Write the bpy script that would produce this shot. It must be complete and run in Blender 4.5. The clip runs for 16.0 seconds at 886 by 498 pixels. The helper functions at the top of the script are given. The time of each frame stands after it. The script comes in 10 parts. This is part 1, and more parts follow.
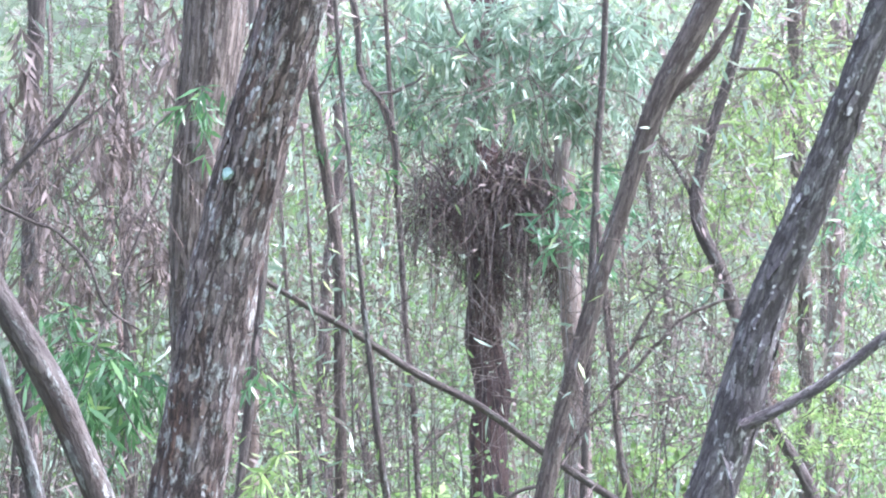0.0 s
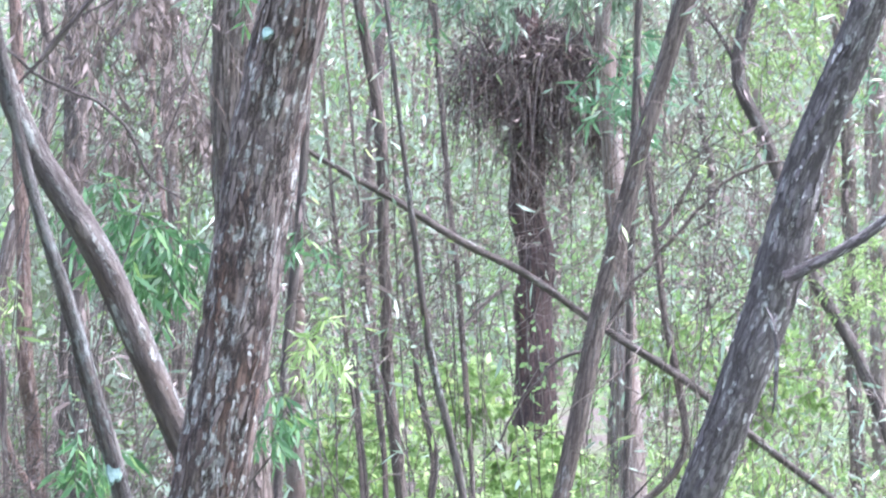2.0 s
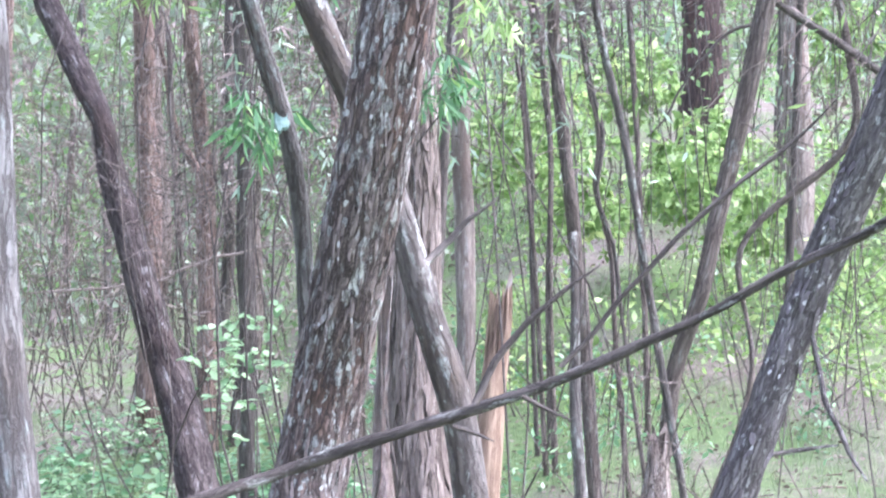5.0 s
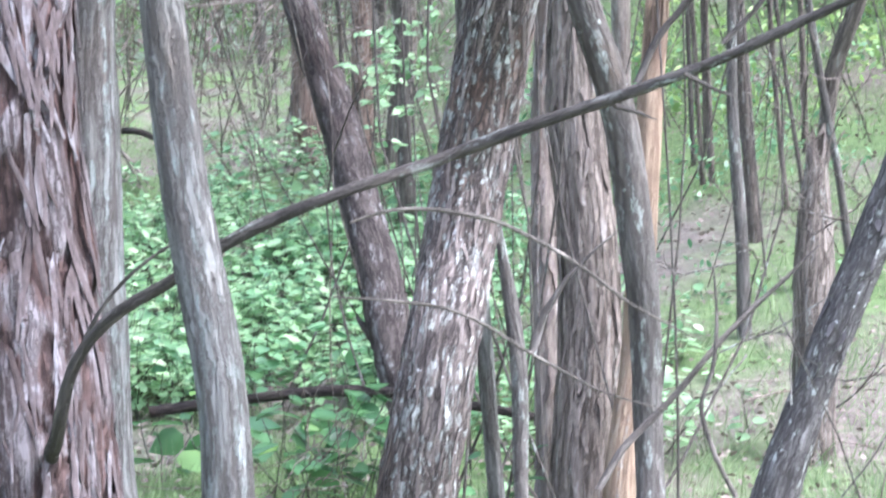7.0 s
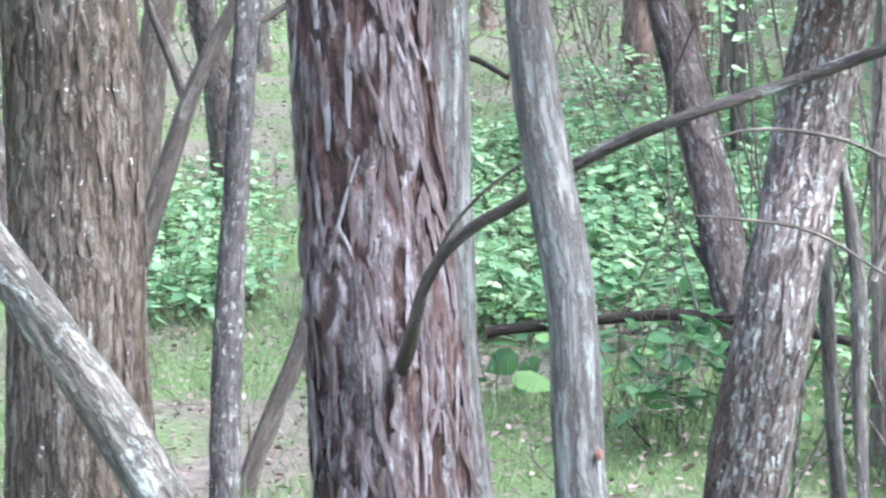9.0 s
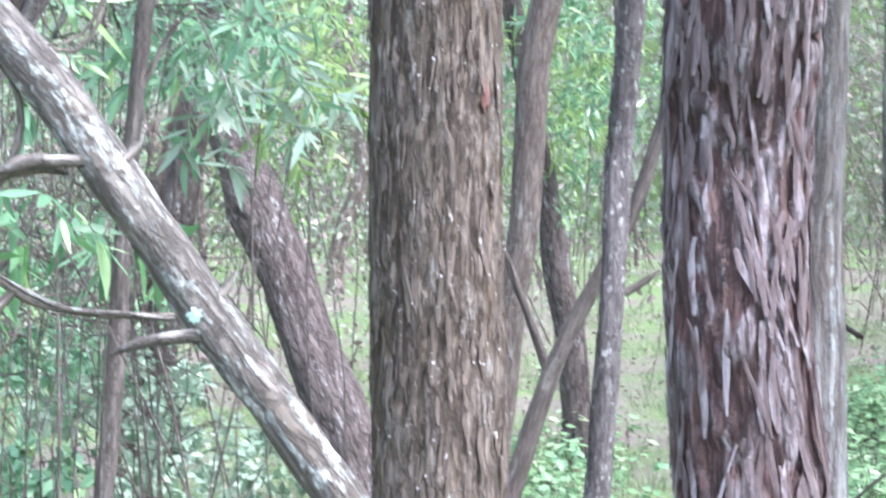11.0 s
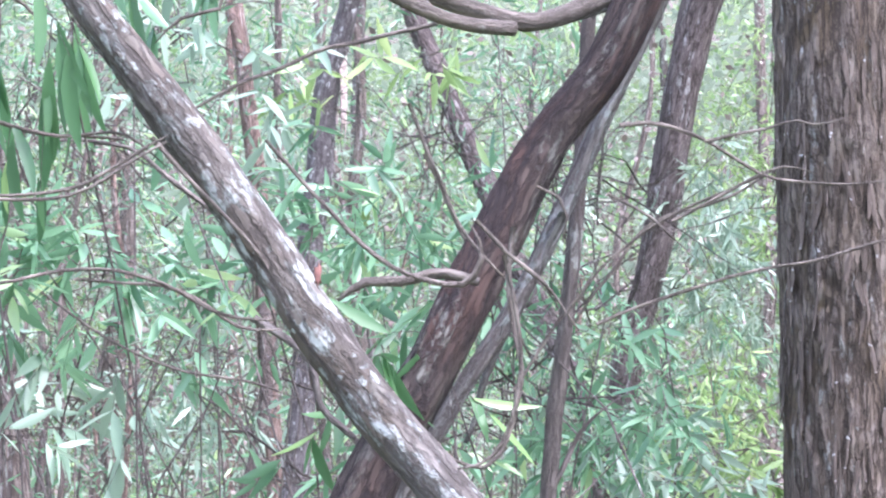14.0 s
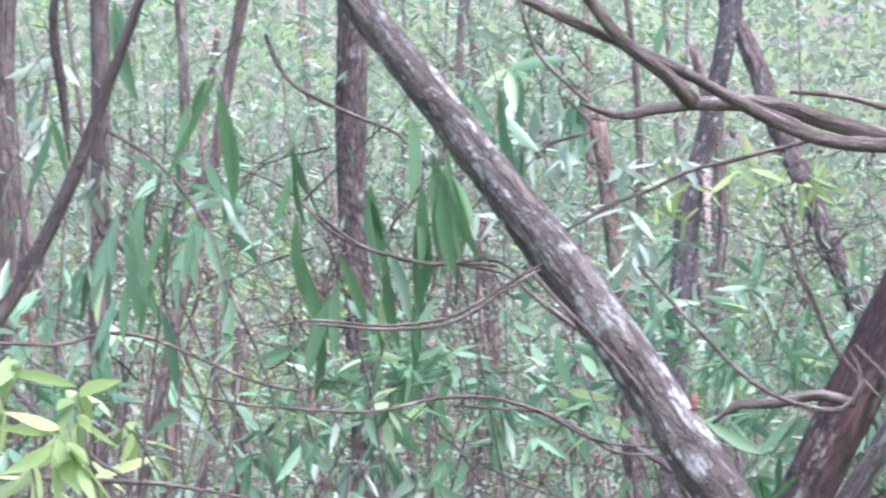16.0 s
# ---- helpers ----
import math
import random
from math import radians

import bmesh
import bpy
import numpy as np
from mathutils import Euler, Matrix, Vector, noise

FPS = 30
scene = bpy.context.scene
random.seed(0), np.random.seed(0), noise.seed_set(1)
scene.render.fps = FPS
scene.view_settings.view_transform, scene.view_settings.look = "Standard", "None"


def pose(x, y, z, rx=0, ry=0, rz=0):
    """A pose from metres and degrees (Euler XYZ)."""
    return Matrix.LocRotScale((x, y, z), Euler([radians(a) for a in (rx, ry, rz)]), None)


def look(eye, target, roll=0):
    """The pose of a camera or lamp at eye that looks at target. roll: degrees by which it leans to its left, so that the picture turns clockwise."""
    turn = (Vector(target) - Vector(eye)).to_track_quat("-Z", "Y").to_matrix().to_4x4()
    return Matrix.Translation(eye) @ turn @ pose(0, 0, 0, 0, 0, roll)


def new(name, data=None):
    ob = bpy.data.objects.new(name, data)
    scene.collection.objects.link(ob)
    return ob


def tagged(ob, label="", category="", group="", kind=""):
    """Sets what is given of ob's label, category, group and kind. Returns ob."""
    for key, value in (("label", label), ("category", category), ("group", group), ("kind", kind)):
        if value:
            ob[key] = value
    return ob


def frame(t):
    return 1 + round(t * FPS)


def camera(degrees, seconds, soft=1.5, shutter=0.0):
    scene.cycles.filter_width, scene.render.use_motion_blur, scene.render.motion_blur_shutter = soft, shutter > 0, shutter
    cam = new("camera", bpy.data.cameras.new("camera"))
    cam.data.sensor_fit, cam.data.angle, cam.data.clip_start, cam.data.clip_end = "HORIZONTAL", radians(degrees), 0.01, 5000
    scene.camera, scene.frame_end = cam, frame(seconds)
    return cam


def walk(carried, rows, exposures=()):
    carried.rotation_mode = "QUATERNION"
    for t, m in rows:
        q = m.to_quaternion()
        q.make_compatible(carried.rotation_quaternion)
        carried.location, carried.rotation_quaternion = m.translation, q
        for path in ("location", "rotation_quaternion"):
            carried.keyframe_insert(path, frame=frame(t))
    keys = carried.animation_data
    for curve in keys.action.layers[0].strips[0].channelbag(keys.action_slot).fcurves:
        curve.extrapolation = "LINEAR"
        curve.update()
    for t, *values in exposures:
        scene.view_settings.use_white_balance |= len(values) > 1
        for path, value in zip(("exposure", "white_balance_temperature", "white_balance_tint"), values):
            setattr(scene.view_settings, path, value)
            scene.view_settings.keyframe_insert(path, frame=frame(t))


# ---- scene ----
cam = camera(20.2, 16.0, soft=2.1, shutter=0.3)

# camera: a slow hand-held pan to the left
PATH = [
    (0.0, (0.0764, -0.0556, 1.7891), (1.6572, 9.6202, 3.7587), 0.79),
    (0.5, (0.0835, -0.0571, 1.7832), (1.6756, 9.6243, 3.7162), 0.74),
    (1.0, (0.0858, -0.0542, 1.7742), (1.6629, 9.6423, 3.6429), 0.37),
    (1.5, (0.0835, -0.0530, 1.7577), (1.6376, 9.6659, 3.5265), 0.29),
    (2.0, (0.0804, -0.0537, 1.7301), (1.5051, 9.7314, 3.2210), -0.00),
    (2.5, (0.0799, -0.0435, 1.7167), (1.4014, 9.7801, 3.0401), -0.07),
    (3.0, (0.0779, -0.0428, 1.6943), (1.2980, 9.8218, 2.7902), 0.18),
    (3.2, (0.0770, -0.0397, 1.6793), (1.2178, 9.8433, 2.6921), 0.23),
    (5.3, (0.0748, 0.0604, 1.5638), (0.8220, 10.0311, 1.7261), 0.36),
    (5.5, (0.0737, 0.0613, 1.5547), (0.7800, 10.0361, 1.6118), 0.16),
    (6.0, (0.0687, 0.0654, 1.5393), (0.6298, 10.0478, 1.3499), 0.01),
    (6.5, (0.0486, 0.0308, 1.5082), (0.4474, 10.0126, 1.0559), -0.15),
    (7.0, (0.0532, 0.0386, 1.4770), (0.2414, 10.0066, 0.6993), -0.45),
    (7.5, (0.0495, 0.0290, 1.4566), (-0.0046, 9.9705, 0.3774), -0.93),
    (8.0, (0.0348, -0.0646, 1.4541), (-0.3931, 9.8550, 0.2631), -1.06),
    (8.2, (0.0322, -0.0934, 1.4542), (-0.5191, 9.8230, 0.2873), -0.91),
    (10.3, (-0.1090, 0.0290, 1.5141), (-2.1129, 9.8074, 0.9066), 0.56),
    (10.5, (-0.1165, 0.0338, 1.5280), (-2.2348, 9.7956, 1.0594), 0.55),
    (11.0, (-0.1176, 0.0068, 1.5638), (-2.5567, 9.7045, 1.4924), 0.16),
    (11.5, (-0.1108, -0.0051, 1.5929), (-2.8765, 9.6024, 1.8094), -0.31),
    (12.0, (-0.1075, -0.0196, 1.6165), (-3.0968, 9.5080, 2.1545), -0.32),
    (12.5, (-0.1144, -0.0261, 1.6437), (-3.1700, 9.4591, 2.4767), -0.05),
    (13.0, (-0.1445, -0.0163, 1.6746), (-3.5221, 9.3304, 2.7837), 0.02),
    (13.5, (-0.1291, -0.0071, 1.6843), (-3.9157, 9.1738, 2.8559), -0.63),
    (14.0, (-0.1017, 0.0100, 1.6970), (-4.0782, 9.0909, 3.0101), -0.62),
    (14.5, (-0.0971, 0.0145, 1.7203), (-4.2977, 8.9835, 3.1027), -0.77),
    (15.0, (-0.0982, 0.0159, 1.7281), (-4.5911, 8.8214, 3.2372), -0.78),
    (15.5, (-0.1073, 0.0067, 1.7431), (-4.9031, 8.6261, 3.3884), -0.64),
    (16.0, (-0.1265, -0.0032, 1.7458), (-5.3425, 8.3533, 3.4670), -0.16),
]
walk(cam, [(t, look(eye, target, roll)) for t, eye, target, roll in PATH], [(0.0, 2.87, 5650, 32), (5.5, 2.95, 5640, 32), (8.0, 2.76, 5670, 18), (11.5, 2.92, 5670, 28), (12.5, 2.9, 5680, 32), (14.5, 2.54, 5690, 37), (16.0, 2.3, 5720, 40)])

# ---- world and sun ----
SUN_EL, SUN_AZ = radians(57), radians(108)
world = bpy.data.worlds.new("sky")
scene.world = world
world.use_nodes = True
wn = world.node_tree.nodes
sky = wn.new("ShaderNodeTexSky")
sky.sky_type, sky.sun_disc = "NISHITA", False
sky.sun_elevation, sky.sun_rotation = SUN_EL, SUN_AZ
sky.air_density, sky.dust_density, sky.ozone_density = 1.0, 3.0, 1.0
haze = wn.new("ShaderNodeHueSaturation")  # a thin overcast takes the blue out of the sky
haze.inputs["Saturation"].default_value = 0.6
world.node_tree.links.new(sky.outputs[0], haze.inputs["Color"])
world.node_tree.links.new(haze.outputs[0], wn["Background"].inputs[0])
wn["Background"].inputs[1].default_value = 0.15
sun = new("sun", bpy.data.lights.new("sun", "SUN"))
sun.data.energy, sun.data.angle, sun.data.color = 1.15, radians(24), (1.0, 0.96, 0.9)
sun_way = Vector((math.sin(SUN_AZ) * math.cos(SUN_EL), math.cos(SUN_AZ) * math.cos(SUN_EL), math.sin(SUN_EL)))
sun.matrix_world = look(sun_way * 30, (0, 0, 0))

rng = np.random.default_rng(7)


# ---- terrain height ----
def ground_z(x, y):
    slope = 0.085 + 0.2 / (1 + np.exp(-np.clip((x - 0.9) / 0.8, -40, 40)))
    q = np.maximum(0.0, y - 8.0)
    q = np.sqrt(q * q + 4) - 2
    far = np.clip(np.hypot(x, y) - 44, 0, 45) * 0.8 * np.clip(y / 20, 0, 1)
    slope = np.where(q > 14, slope * 0.6 + 0.4 * slope * 14 / np.maximum(q, 14), slope)
    return -0.45 + 0.35 * np.exp(-(x * x + y * y) / 9.0) + slope * np.minimum(q, 40) + far


def lattice(ix, iy, iz):
    h = (ix * 374761393 + iy * 668265263 + iz * 2147483647) & 0xFFFFFFFF
    h = ((h ^ (h >> 13)) * 1274126177) & 0xFFFFFFFF
    return ((h ^ (h >> 16)) & 0xFFFF) / 65535.0


def vnoise(p):
    """Value noise from 0 to 1 for an array of points."""
    i = np.floor(p).astype(np.int64)
    f = p - i
    f = f * f * (3 - 2 * f)
    out = 0
    for a in (0, 1):
        for b in (0, 1):
            for c in (0, 1):
                w = (f[:, 0] if a else 1 - f[:, 0]) * (f[:, 1] if b else 1 - f[:, 1]) * (f[:, 2] if c else 1 - f[:, 2])
                out = out + w * lattice(i[:, 0] + a, i[:, 1] + b, i[:, 2] + c)
    return out


# ---- materials ----
def nodes_of(name):
    m = bpy.data.materials.new(name)
    m.use_nodes = True
    t = m.node_tree
    return m, t, t.nodes, t.links, t.nodes["Principled BSDF"]


def ramp(n, stops):
    r = n.new("ShaderNodeValToRGB")
    e = r.color_ramp.elements
    while len(e) < len(stops):
        e.new(0.5)
    for el, (pos, col) in zip(e, stops):
        el.position, el.color = pos, (*col, 1)
    return r


def mix(n, l, fac, a, b):
    m = n.new("ShaderNodeMix")
    m.data_type = "RGBA"
    for k, v in ((0, fac), (6, a), (7, b)):
        if isinstance(v, (int, float)):
            m.inputs[k].default_value = v
        elif isinstance(v, tuple):
            m.inputs[k].default_value = (*v, 1)
        else:
            l.new(v, m.inputs[k])
    return m.outputs[2]


def noise_tex(n, l, vec, scale, detail=4, rough=0.6, stretch=None):
    if stretch:
        mp = n.new("ShaderNodeMapping")
        mp.inputs["Scale"].default_value = stretch
        l.new(vec, mp.inputs["Vector"])
        vec = mp.outputs[0]
    t = n.new("ShaderNodeTexNoise")
    t.inputs["Scale"].default_value, t.inputs["Detail"].default_value, t.inputs["Roughness"].default_value = scale, detail, rough
    l.new(vec, t.inputs["Vector"])
    return t.outputs[0]


def bark(name, crack, low, high, lichen, amount, plates, tall, width, tint=None, contrast=1.0, dots=0.0, crest=None):
    """Bark that follows the limb: long plates parted by cracks, fibres along the limb, lichen on some plates."""
    m, t, n, l, p = nodes_of(name)
    at = n.new("ShaderNodeAttribute")
    at.attribute_name = "limb"
    v = at.outputs["Vector"]
    wob = n.new("ShaderNodeTexNoise")
    wob.inputs["Scale"].default_value, wob.inputs["Detail"].default_value, wob.inputs["Roughness"].default_value = 18, 6, 0.75
    l.new(v, wob.inputs["Vector"])
    ad = n.new("ShaderNodeVectorMath")
    ad.operation = "MULTIPLY_ADD"
    ad.inputs[1].default_value = (0.03, 0.03, 0.09)
    l.new(wob.outputs["Color"], ad.inputs[0])
    l.new(v, ad.inputs[2])
    mp = n.new("ShaderNodeMapping")
    mp.inputs["Scale"].default_value = (plates, plates, plates * tall)
    l.new(ad.outputs[0], mp.inputs["Vector"])
    cell = n.new("ShaderNodeTexVoronoi")
    edge = n.new("ShaderNodeTexVoronoi")
    edge.feature = "DISTANCE_TO_EDGE"
    for x in (cell, edge):
        x.inputs["Scale"].default_value = 1.0
        l.new(mp.outputs[0], x.inputs["Vector"])
    sep = n.new("ShaderNodeSeparateColor")
    l.new(cell.outputs["Color"], sep.inputs[0])
    fibre = noise_tex(n, l, v, 60, 5, 0.7, (1, 1, 0.14))
    fine = noise_tex(n, l, v, 150, 4, 0.7, (1, 1, 0.4))
    base = ramp(n, [(0.05, low), (0.9, high)])
    l.new(sep.outputs[0], base.inputs[0])
    g = ramp(n, [(0.32, tuple(0.6 * c for c in low)), (0.68, tuple(min(1, 1.25 * c) for c in high))])
    l.new(fibre, g.inputs[0])
    col = mix(n, l, 0.6, base.outputs[0], g.outputs[0])
    if tint:
        big = noise_tex(n, l, v, 3.2, 4, 0.65, (1, 1, 0.35))
        k = ramp(n, [(0.5, (0, 0, 0)), (0.62, (1, 1, 1))])
        l.new(big, k.inputs[0])
        col = mix(n, l, k.outputs[0], col, mix(n, l, fibre, tuple(0.5 * c for c in tint), tuple(1.5 * c for c in tint)))
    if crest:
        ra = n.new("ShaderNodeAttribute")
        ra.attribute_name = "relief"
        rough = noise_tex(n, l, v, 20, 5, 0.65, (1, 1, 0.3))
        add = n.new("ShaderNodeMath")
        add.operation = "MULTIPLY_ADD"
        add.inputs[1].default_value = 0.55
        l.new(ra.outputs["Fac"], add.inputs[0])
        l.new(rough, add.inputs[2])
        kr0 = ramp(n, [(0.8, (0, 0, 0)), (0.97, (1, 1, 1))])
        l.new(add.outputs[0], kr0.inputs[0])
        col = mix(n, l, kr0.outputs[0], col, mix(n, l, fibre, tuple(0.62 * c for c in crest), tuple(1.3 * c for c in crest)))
    # lichen: on some plates, in uneven blotches
    pl = ramp(n, [(max(0, 1 - amount - 0.04), (0, 0, 0)), (min(1, 1 - amount + 0.04), (1, 1, 1))])
    l.new(sep.outputs[1], pl.inputs[0])
    blot = noise_tex(n, l, v, 42, 5, 0.7, (1, 1, 0.5))
    kb = ramp(n, [(0.47, (0, 0, 0)), (0.57, (1, 1, 1))])
    l.new(blot, kb.inputs[0])
    both = n.new("ShaderNodeMath")
    both.operation = "MULTIPLY"
    l.new(pl.outputs[0], both.inputs[0])
    l.new(kb.outputs[0], both.inputs[1])
    lc = ramp(n, [(0.35, tuple(0.72 * c for c in lichen)), (0.7, lichen)])
    l.new(fine, lc.inputs[0])
    col = mix(n, l, both.outputs[0], col, lc.outputs[0])
    if dots:
        md = n.new("ShaderNodeMapping")
        md.inputs["Scale"].default_value = (38, 38, 30)
        l.new(ad.outputs[0], md.inputs["Vector"])
        dv = n.new("ShaderNodeTexVoronoi")
        dv.inputs["Scale"].default_value = 1.0
        l.new(md.outputs[0], dv.inputs["Vector"])
        ds = n.new("ShaderNodeSeparateColor")
        l.new(dv.outputs["Color"], ds.inputs[0])
        lim = n.new("ShaderNodeMath")   # a radius for each dot, most of them none
        lim.operation = "MULTIPLY_ADD"
        lim.inputs[1].default_value, lim.inputs[2].default_value = 0.5, 0.5 * dots - 0.5
        l.new(ds.outputs[0], lim.inputs[0])
        sub = n.new("ShaderNodeMath")
        sub.operation = "SUBTRACT"
        l.new(lim.outputs[0], sub.inputs[0])
        l.new(dv.outputs["Distance"], sub.inputs[1])
        kd = ramp(n, [(0.0, (0, 0, 0)), (0.06, (1, 1, 1))])
        l.new(sub.outputs[0], kd.inputs[0])
        col = mix(n, l, kd.outputs[0], col, lc.outputs[0])
    kv = ramp(n, [(width * 0.2, (1 - 0.4 * contrast,) * 3), (width, (1, 1, 1))])
    l.new(edge.outputs["Distance"], kv.inputs[0])
    # long wandering fissures, coarse and fine
    fis = []
    for sc, wd, ct in ((plates * 0.62, 0.05, contrast), (plates * 1.5, 0.045, 0.6 * contrast)):
        nz = noise_tex(n, l, ad.outputs[0], sc, 3, 0.55, (1, 1, tall * 0.75))
        d0 = n.new("ShaderNodeMath")
        d0.operation = "SUBTRACT"
        d0.inputs[1].default_value = 0.5
        l.new(nz, d0.inputs[0])
        d1 = n.new("ShaderNodeMath")
        d1.operation = "ABSOLUTE"
        l.new(d0.outputs[0], d1.inputs[0])
        kr = ramp(n, [(wd * 0.15, (1 - ct,) * 3), (wd, (1, 1, 1))])
        l.new(d1.outputs[0], kr.inputs[0])
        fis.append(kr.outputs[0])
    m1 = n.new("ShaderNodeMath")
    m1.operation = "MULTIPLY"
    l.new(fis[0], m1.inputs[0])
    l.new(fis[1], m1.inputs[1])
    kc = n.new("ShaderNodeMath")
    kc.operation = "MULTIPLY"
    l.new(m1.outputs[0], kc.inputs[0])
    l.new(kv.outputs[0], kc.inputs[1])
    col = mix(n, l, kc.outputs[0], tuple(1.4 * c for c in crack), col)
    l.new(col, p.inputs["Base Color"])
    p.inputs["Roughness"].default_value = 0.85
    p.inputs["Specular IOR Level"].default_value = 0.3
    hs = n.new("ShaderNodeMath")
    hs.operation = "MULTIPLY_ADD"
    hs.inputs[1].default_value = 0.55
    l.new(sep.outputs[2], hs.inputs[0])
    l.new(kc.outputs[0], hs.inputs[2])
    nrm = None
    for height, dist, st in ((hs.outputs[0], 0.009, 0.9), (fibre, 0.005, 0.6), (fine, 0.002, 0.5)):
        bp = n.new("ShaderNodeBump")
        bp.inputs["Strength"].default_value, bp.inputs["Distance"].default_value = st, dist
        l.new(height, bp.inputs["Height"])
        if nrm:
            l.new(nrm, bp.inputs["Normal"])
        nrm = bp.outputs[0]
    l.new(nrm, p.inputs["Normal"])
    return m


# each: material, ridges a metre round the limb, depth in metres, stretch along the limb
BARK = {
    "spotted": (bark("bark_spotted", (0.036, 0.03, 0.026), (0.135, 0.112, 0.096), (0.28, 0.245, 0.215), (0.5, 0.53, 0.48), 0.3, 46, 0.24, 0.12, (0.15, 0.1, 0.075), 1.0, 1.05), 32, 0.015, 0.2),
    "darkspot": (bark("bark_dark_spotted", (0.04, 0.037, 0.034), (0.095, 0.09, 0.084), (0.2, 0.192, 0.18), (0.46, 0.49, 0.45), 0.1, 54, 0.26, 0.1, None, 0.85, 0.85), 26, 0.008, 0.24),
    "greypole": (bark("bark_grey", (0.045, 0.04, 0.034), (0.085, 0.078, 0.067), (0.185, 0.177, 0.155), (0.36, 0.4, 0.35), 0.25, 36, 0.18, 0.08, (0.1, 0.083, 0.062), 0.7, 0.5), 36, 0.004, 0.16),
    "greypole2": (bark("bark_grey_lichen", (0.035, 0.032, 0.025), (0.08, 0.074, 0.058), (0.18, 0.174, 0.146), (0.33, 0.375, 0.33), 0.44, 30, 0.26, 0.08, (0.085, 0.072, 0.05), 0.8, 0.8), 30, 0.007, 0.2),
    "greenpole": (bark("bark_grey_green", (0.035, 0.031, 0.026), (0.12, 0.12, 0.107), (0.185, 0.192, 0.173), (0.235, 0.272, 0.245), 0.3, 34, 0.12, 0.07, (0.125, 0.112, 0.092), 0.8, 0.3), 24, 0.009, 0.1),
    "plum": (bark("bark_plum", (0.024, 0.019, 0.017), (0.062, 0.052, 0.045), (0.14, 0.122, 0.108), (0.3, 0.3, 0.28), 0.14, 40, 0.26, 0.12, (0.07, 0.05, 0.042), 1.0, 0.4), 26, 0.016, 0.24),
    "branch": (bark("bark_branch", (0.026, 0.023, 0.019), (0.047, 0.042, 0.035), (0.112, 0.101, 0.085), (0.3, 0.32, 0.28), 0.14, 40, 0.16, 0.08, None, 0.7, 0.4), 40, 0.004, 0.14),
    "dark": (bark("bark_dark", (0.04, 0.035, 0.029), (0.072, 0.064, 0.054), (0.165, 0.15, 0.127), (0.346, 0.37, 0.32), 0.1, 46, 0.14, 0.08, None, 0.65, 0.25), 34, 0.004, 0.18),
    "smooth": (bark("bark_smooth_brown", (0.052, 0.043, 0.035), (0.115, 0.096, 0.078), (0.225, 0.195, 0.163), (0.36, 0.375, 0.33), 0.12, 48, 0.16, 0.09, None, 0.85, 0.4), 34, 0.005, 0.18),
    "pale": (bark("bark_pale", (0.11, 0.09, 0.072), (0.2, 0.17, 0.142), (0.35, 0.31, 0.265), (0.45, 0.45, 0.4), 0.15, 40, 0.1, 0.08, (0.2, 0.15, 0.12), 0.7), 26, 0.006, 0.15),
    "burnt": (bark("bark_burnt", (0.022, 0.018, 0.017), (0.05, 0.038, 0.035), (0.13, 0.09, 0.078), (0.2, 0.14, 0.12), 0.2, 30, 0.12, 0.1, (0.12, 0.07, 0.058), 0.75), 22, 0.012, 0.14),
    "stringy": (bark("bark_stringy", (0.052, 0.043, 0.034), (0.14, 0.116, 0.092), (0.3, 0.265, 0.22), (0.42, 0.43, 0.38), 0.12, 46, 0.1, 0.09, None, 0.95), 30, 0.014, 0.1),
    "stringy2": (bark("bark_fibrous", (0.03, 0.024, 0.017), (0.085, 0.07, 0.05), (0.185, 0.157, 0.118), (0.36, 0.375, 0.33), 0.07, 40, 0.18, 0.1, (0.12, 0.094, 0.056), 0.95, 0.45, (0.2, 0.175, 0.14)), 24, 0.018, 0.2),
    "orange": (bark("bare_wood", (0.12, 0.08, 0.055), (0.24, 0.175, 0.115), (0.37, 0.285, 0.195), (0.4, 0.36, 0.3), 0.1, 36, 0.04, 0.06, (0.16, 0.11, 0.075), 0.6), 30, 0.004, 0.05),
    "red": (bark("bark_red", (0.055, 0.04, 0.03), (0.18, 0.125, 0.096), (0.33, 0.25, 0.2), (0.42, 0.39, 0.34), 0.14, 40, 0.16, 0.1, None, 0.85, 0.3), 24, 0.009, 0.18),
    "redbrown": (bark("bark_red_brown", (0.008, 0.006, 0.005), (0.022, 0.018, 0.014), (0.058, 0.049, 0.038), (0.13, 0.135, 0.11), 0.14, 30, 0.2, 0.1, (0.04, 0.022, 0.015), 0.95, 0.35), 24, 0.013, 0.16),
    "furrow": (bark("bark_furrowed", (0.03, 0.024, 0.02), (0.085, 0.071, 0.06), (0.19, 0.166, 0.147), (0.36, 0.37, 0.34), 0.14, 40, 0.24, 0.12, None, 0.95, 0.45), 22, 0.016, 0.2),
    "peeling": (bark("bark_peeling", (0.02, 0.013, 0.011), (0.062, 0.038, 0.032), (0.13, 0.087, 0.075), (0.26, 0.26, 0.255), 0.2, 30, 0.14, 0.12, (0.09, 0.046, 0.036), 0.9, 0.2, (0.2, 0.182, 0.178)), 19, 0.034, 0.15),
    "olive": (bark("bark_olive", (0.042, 0.037, 0.029), (0.095, 0.085, 0.067), (0.205, 0.186, 0.15), (0.36, 0.375, 0.325), 0.15, 44, 0.14, 0.08, None, 0.65, 0.3), 36, 0.004, 0.15),
}


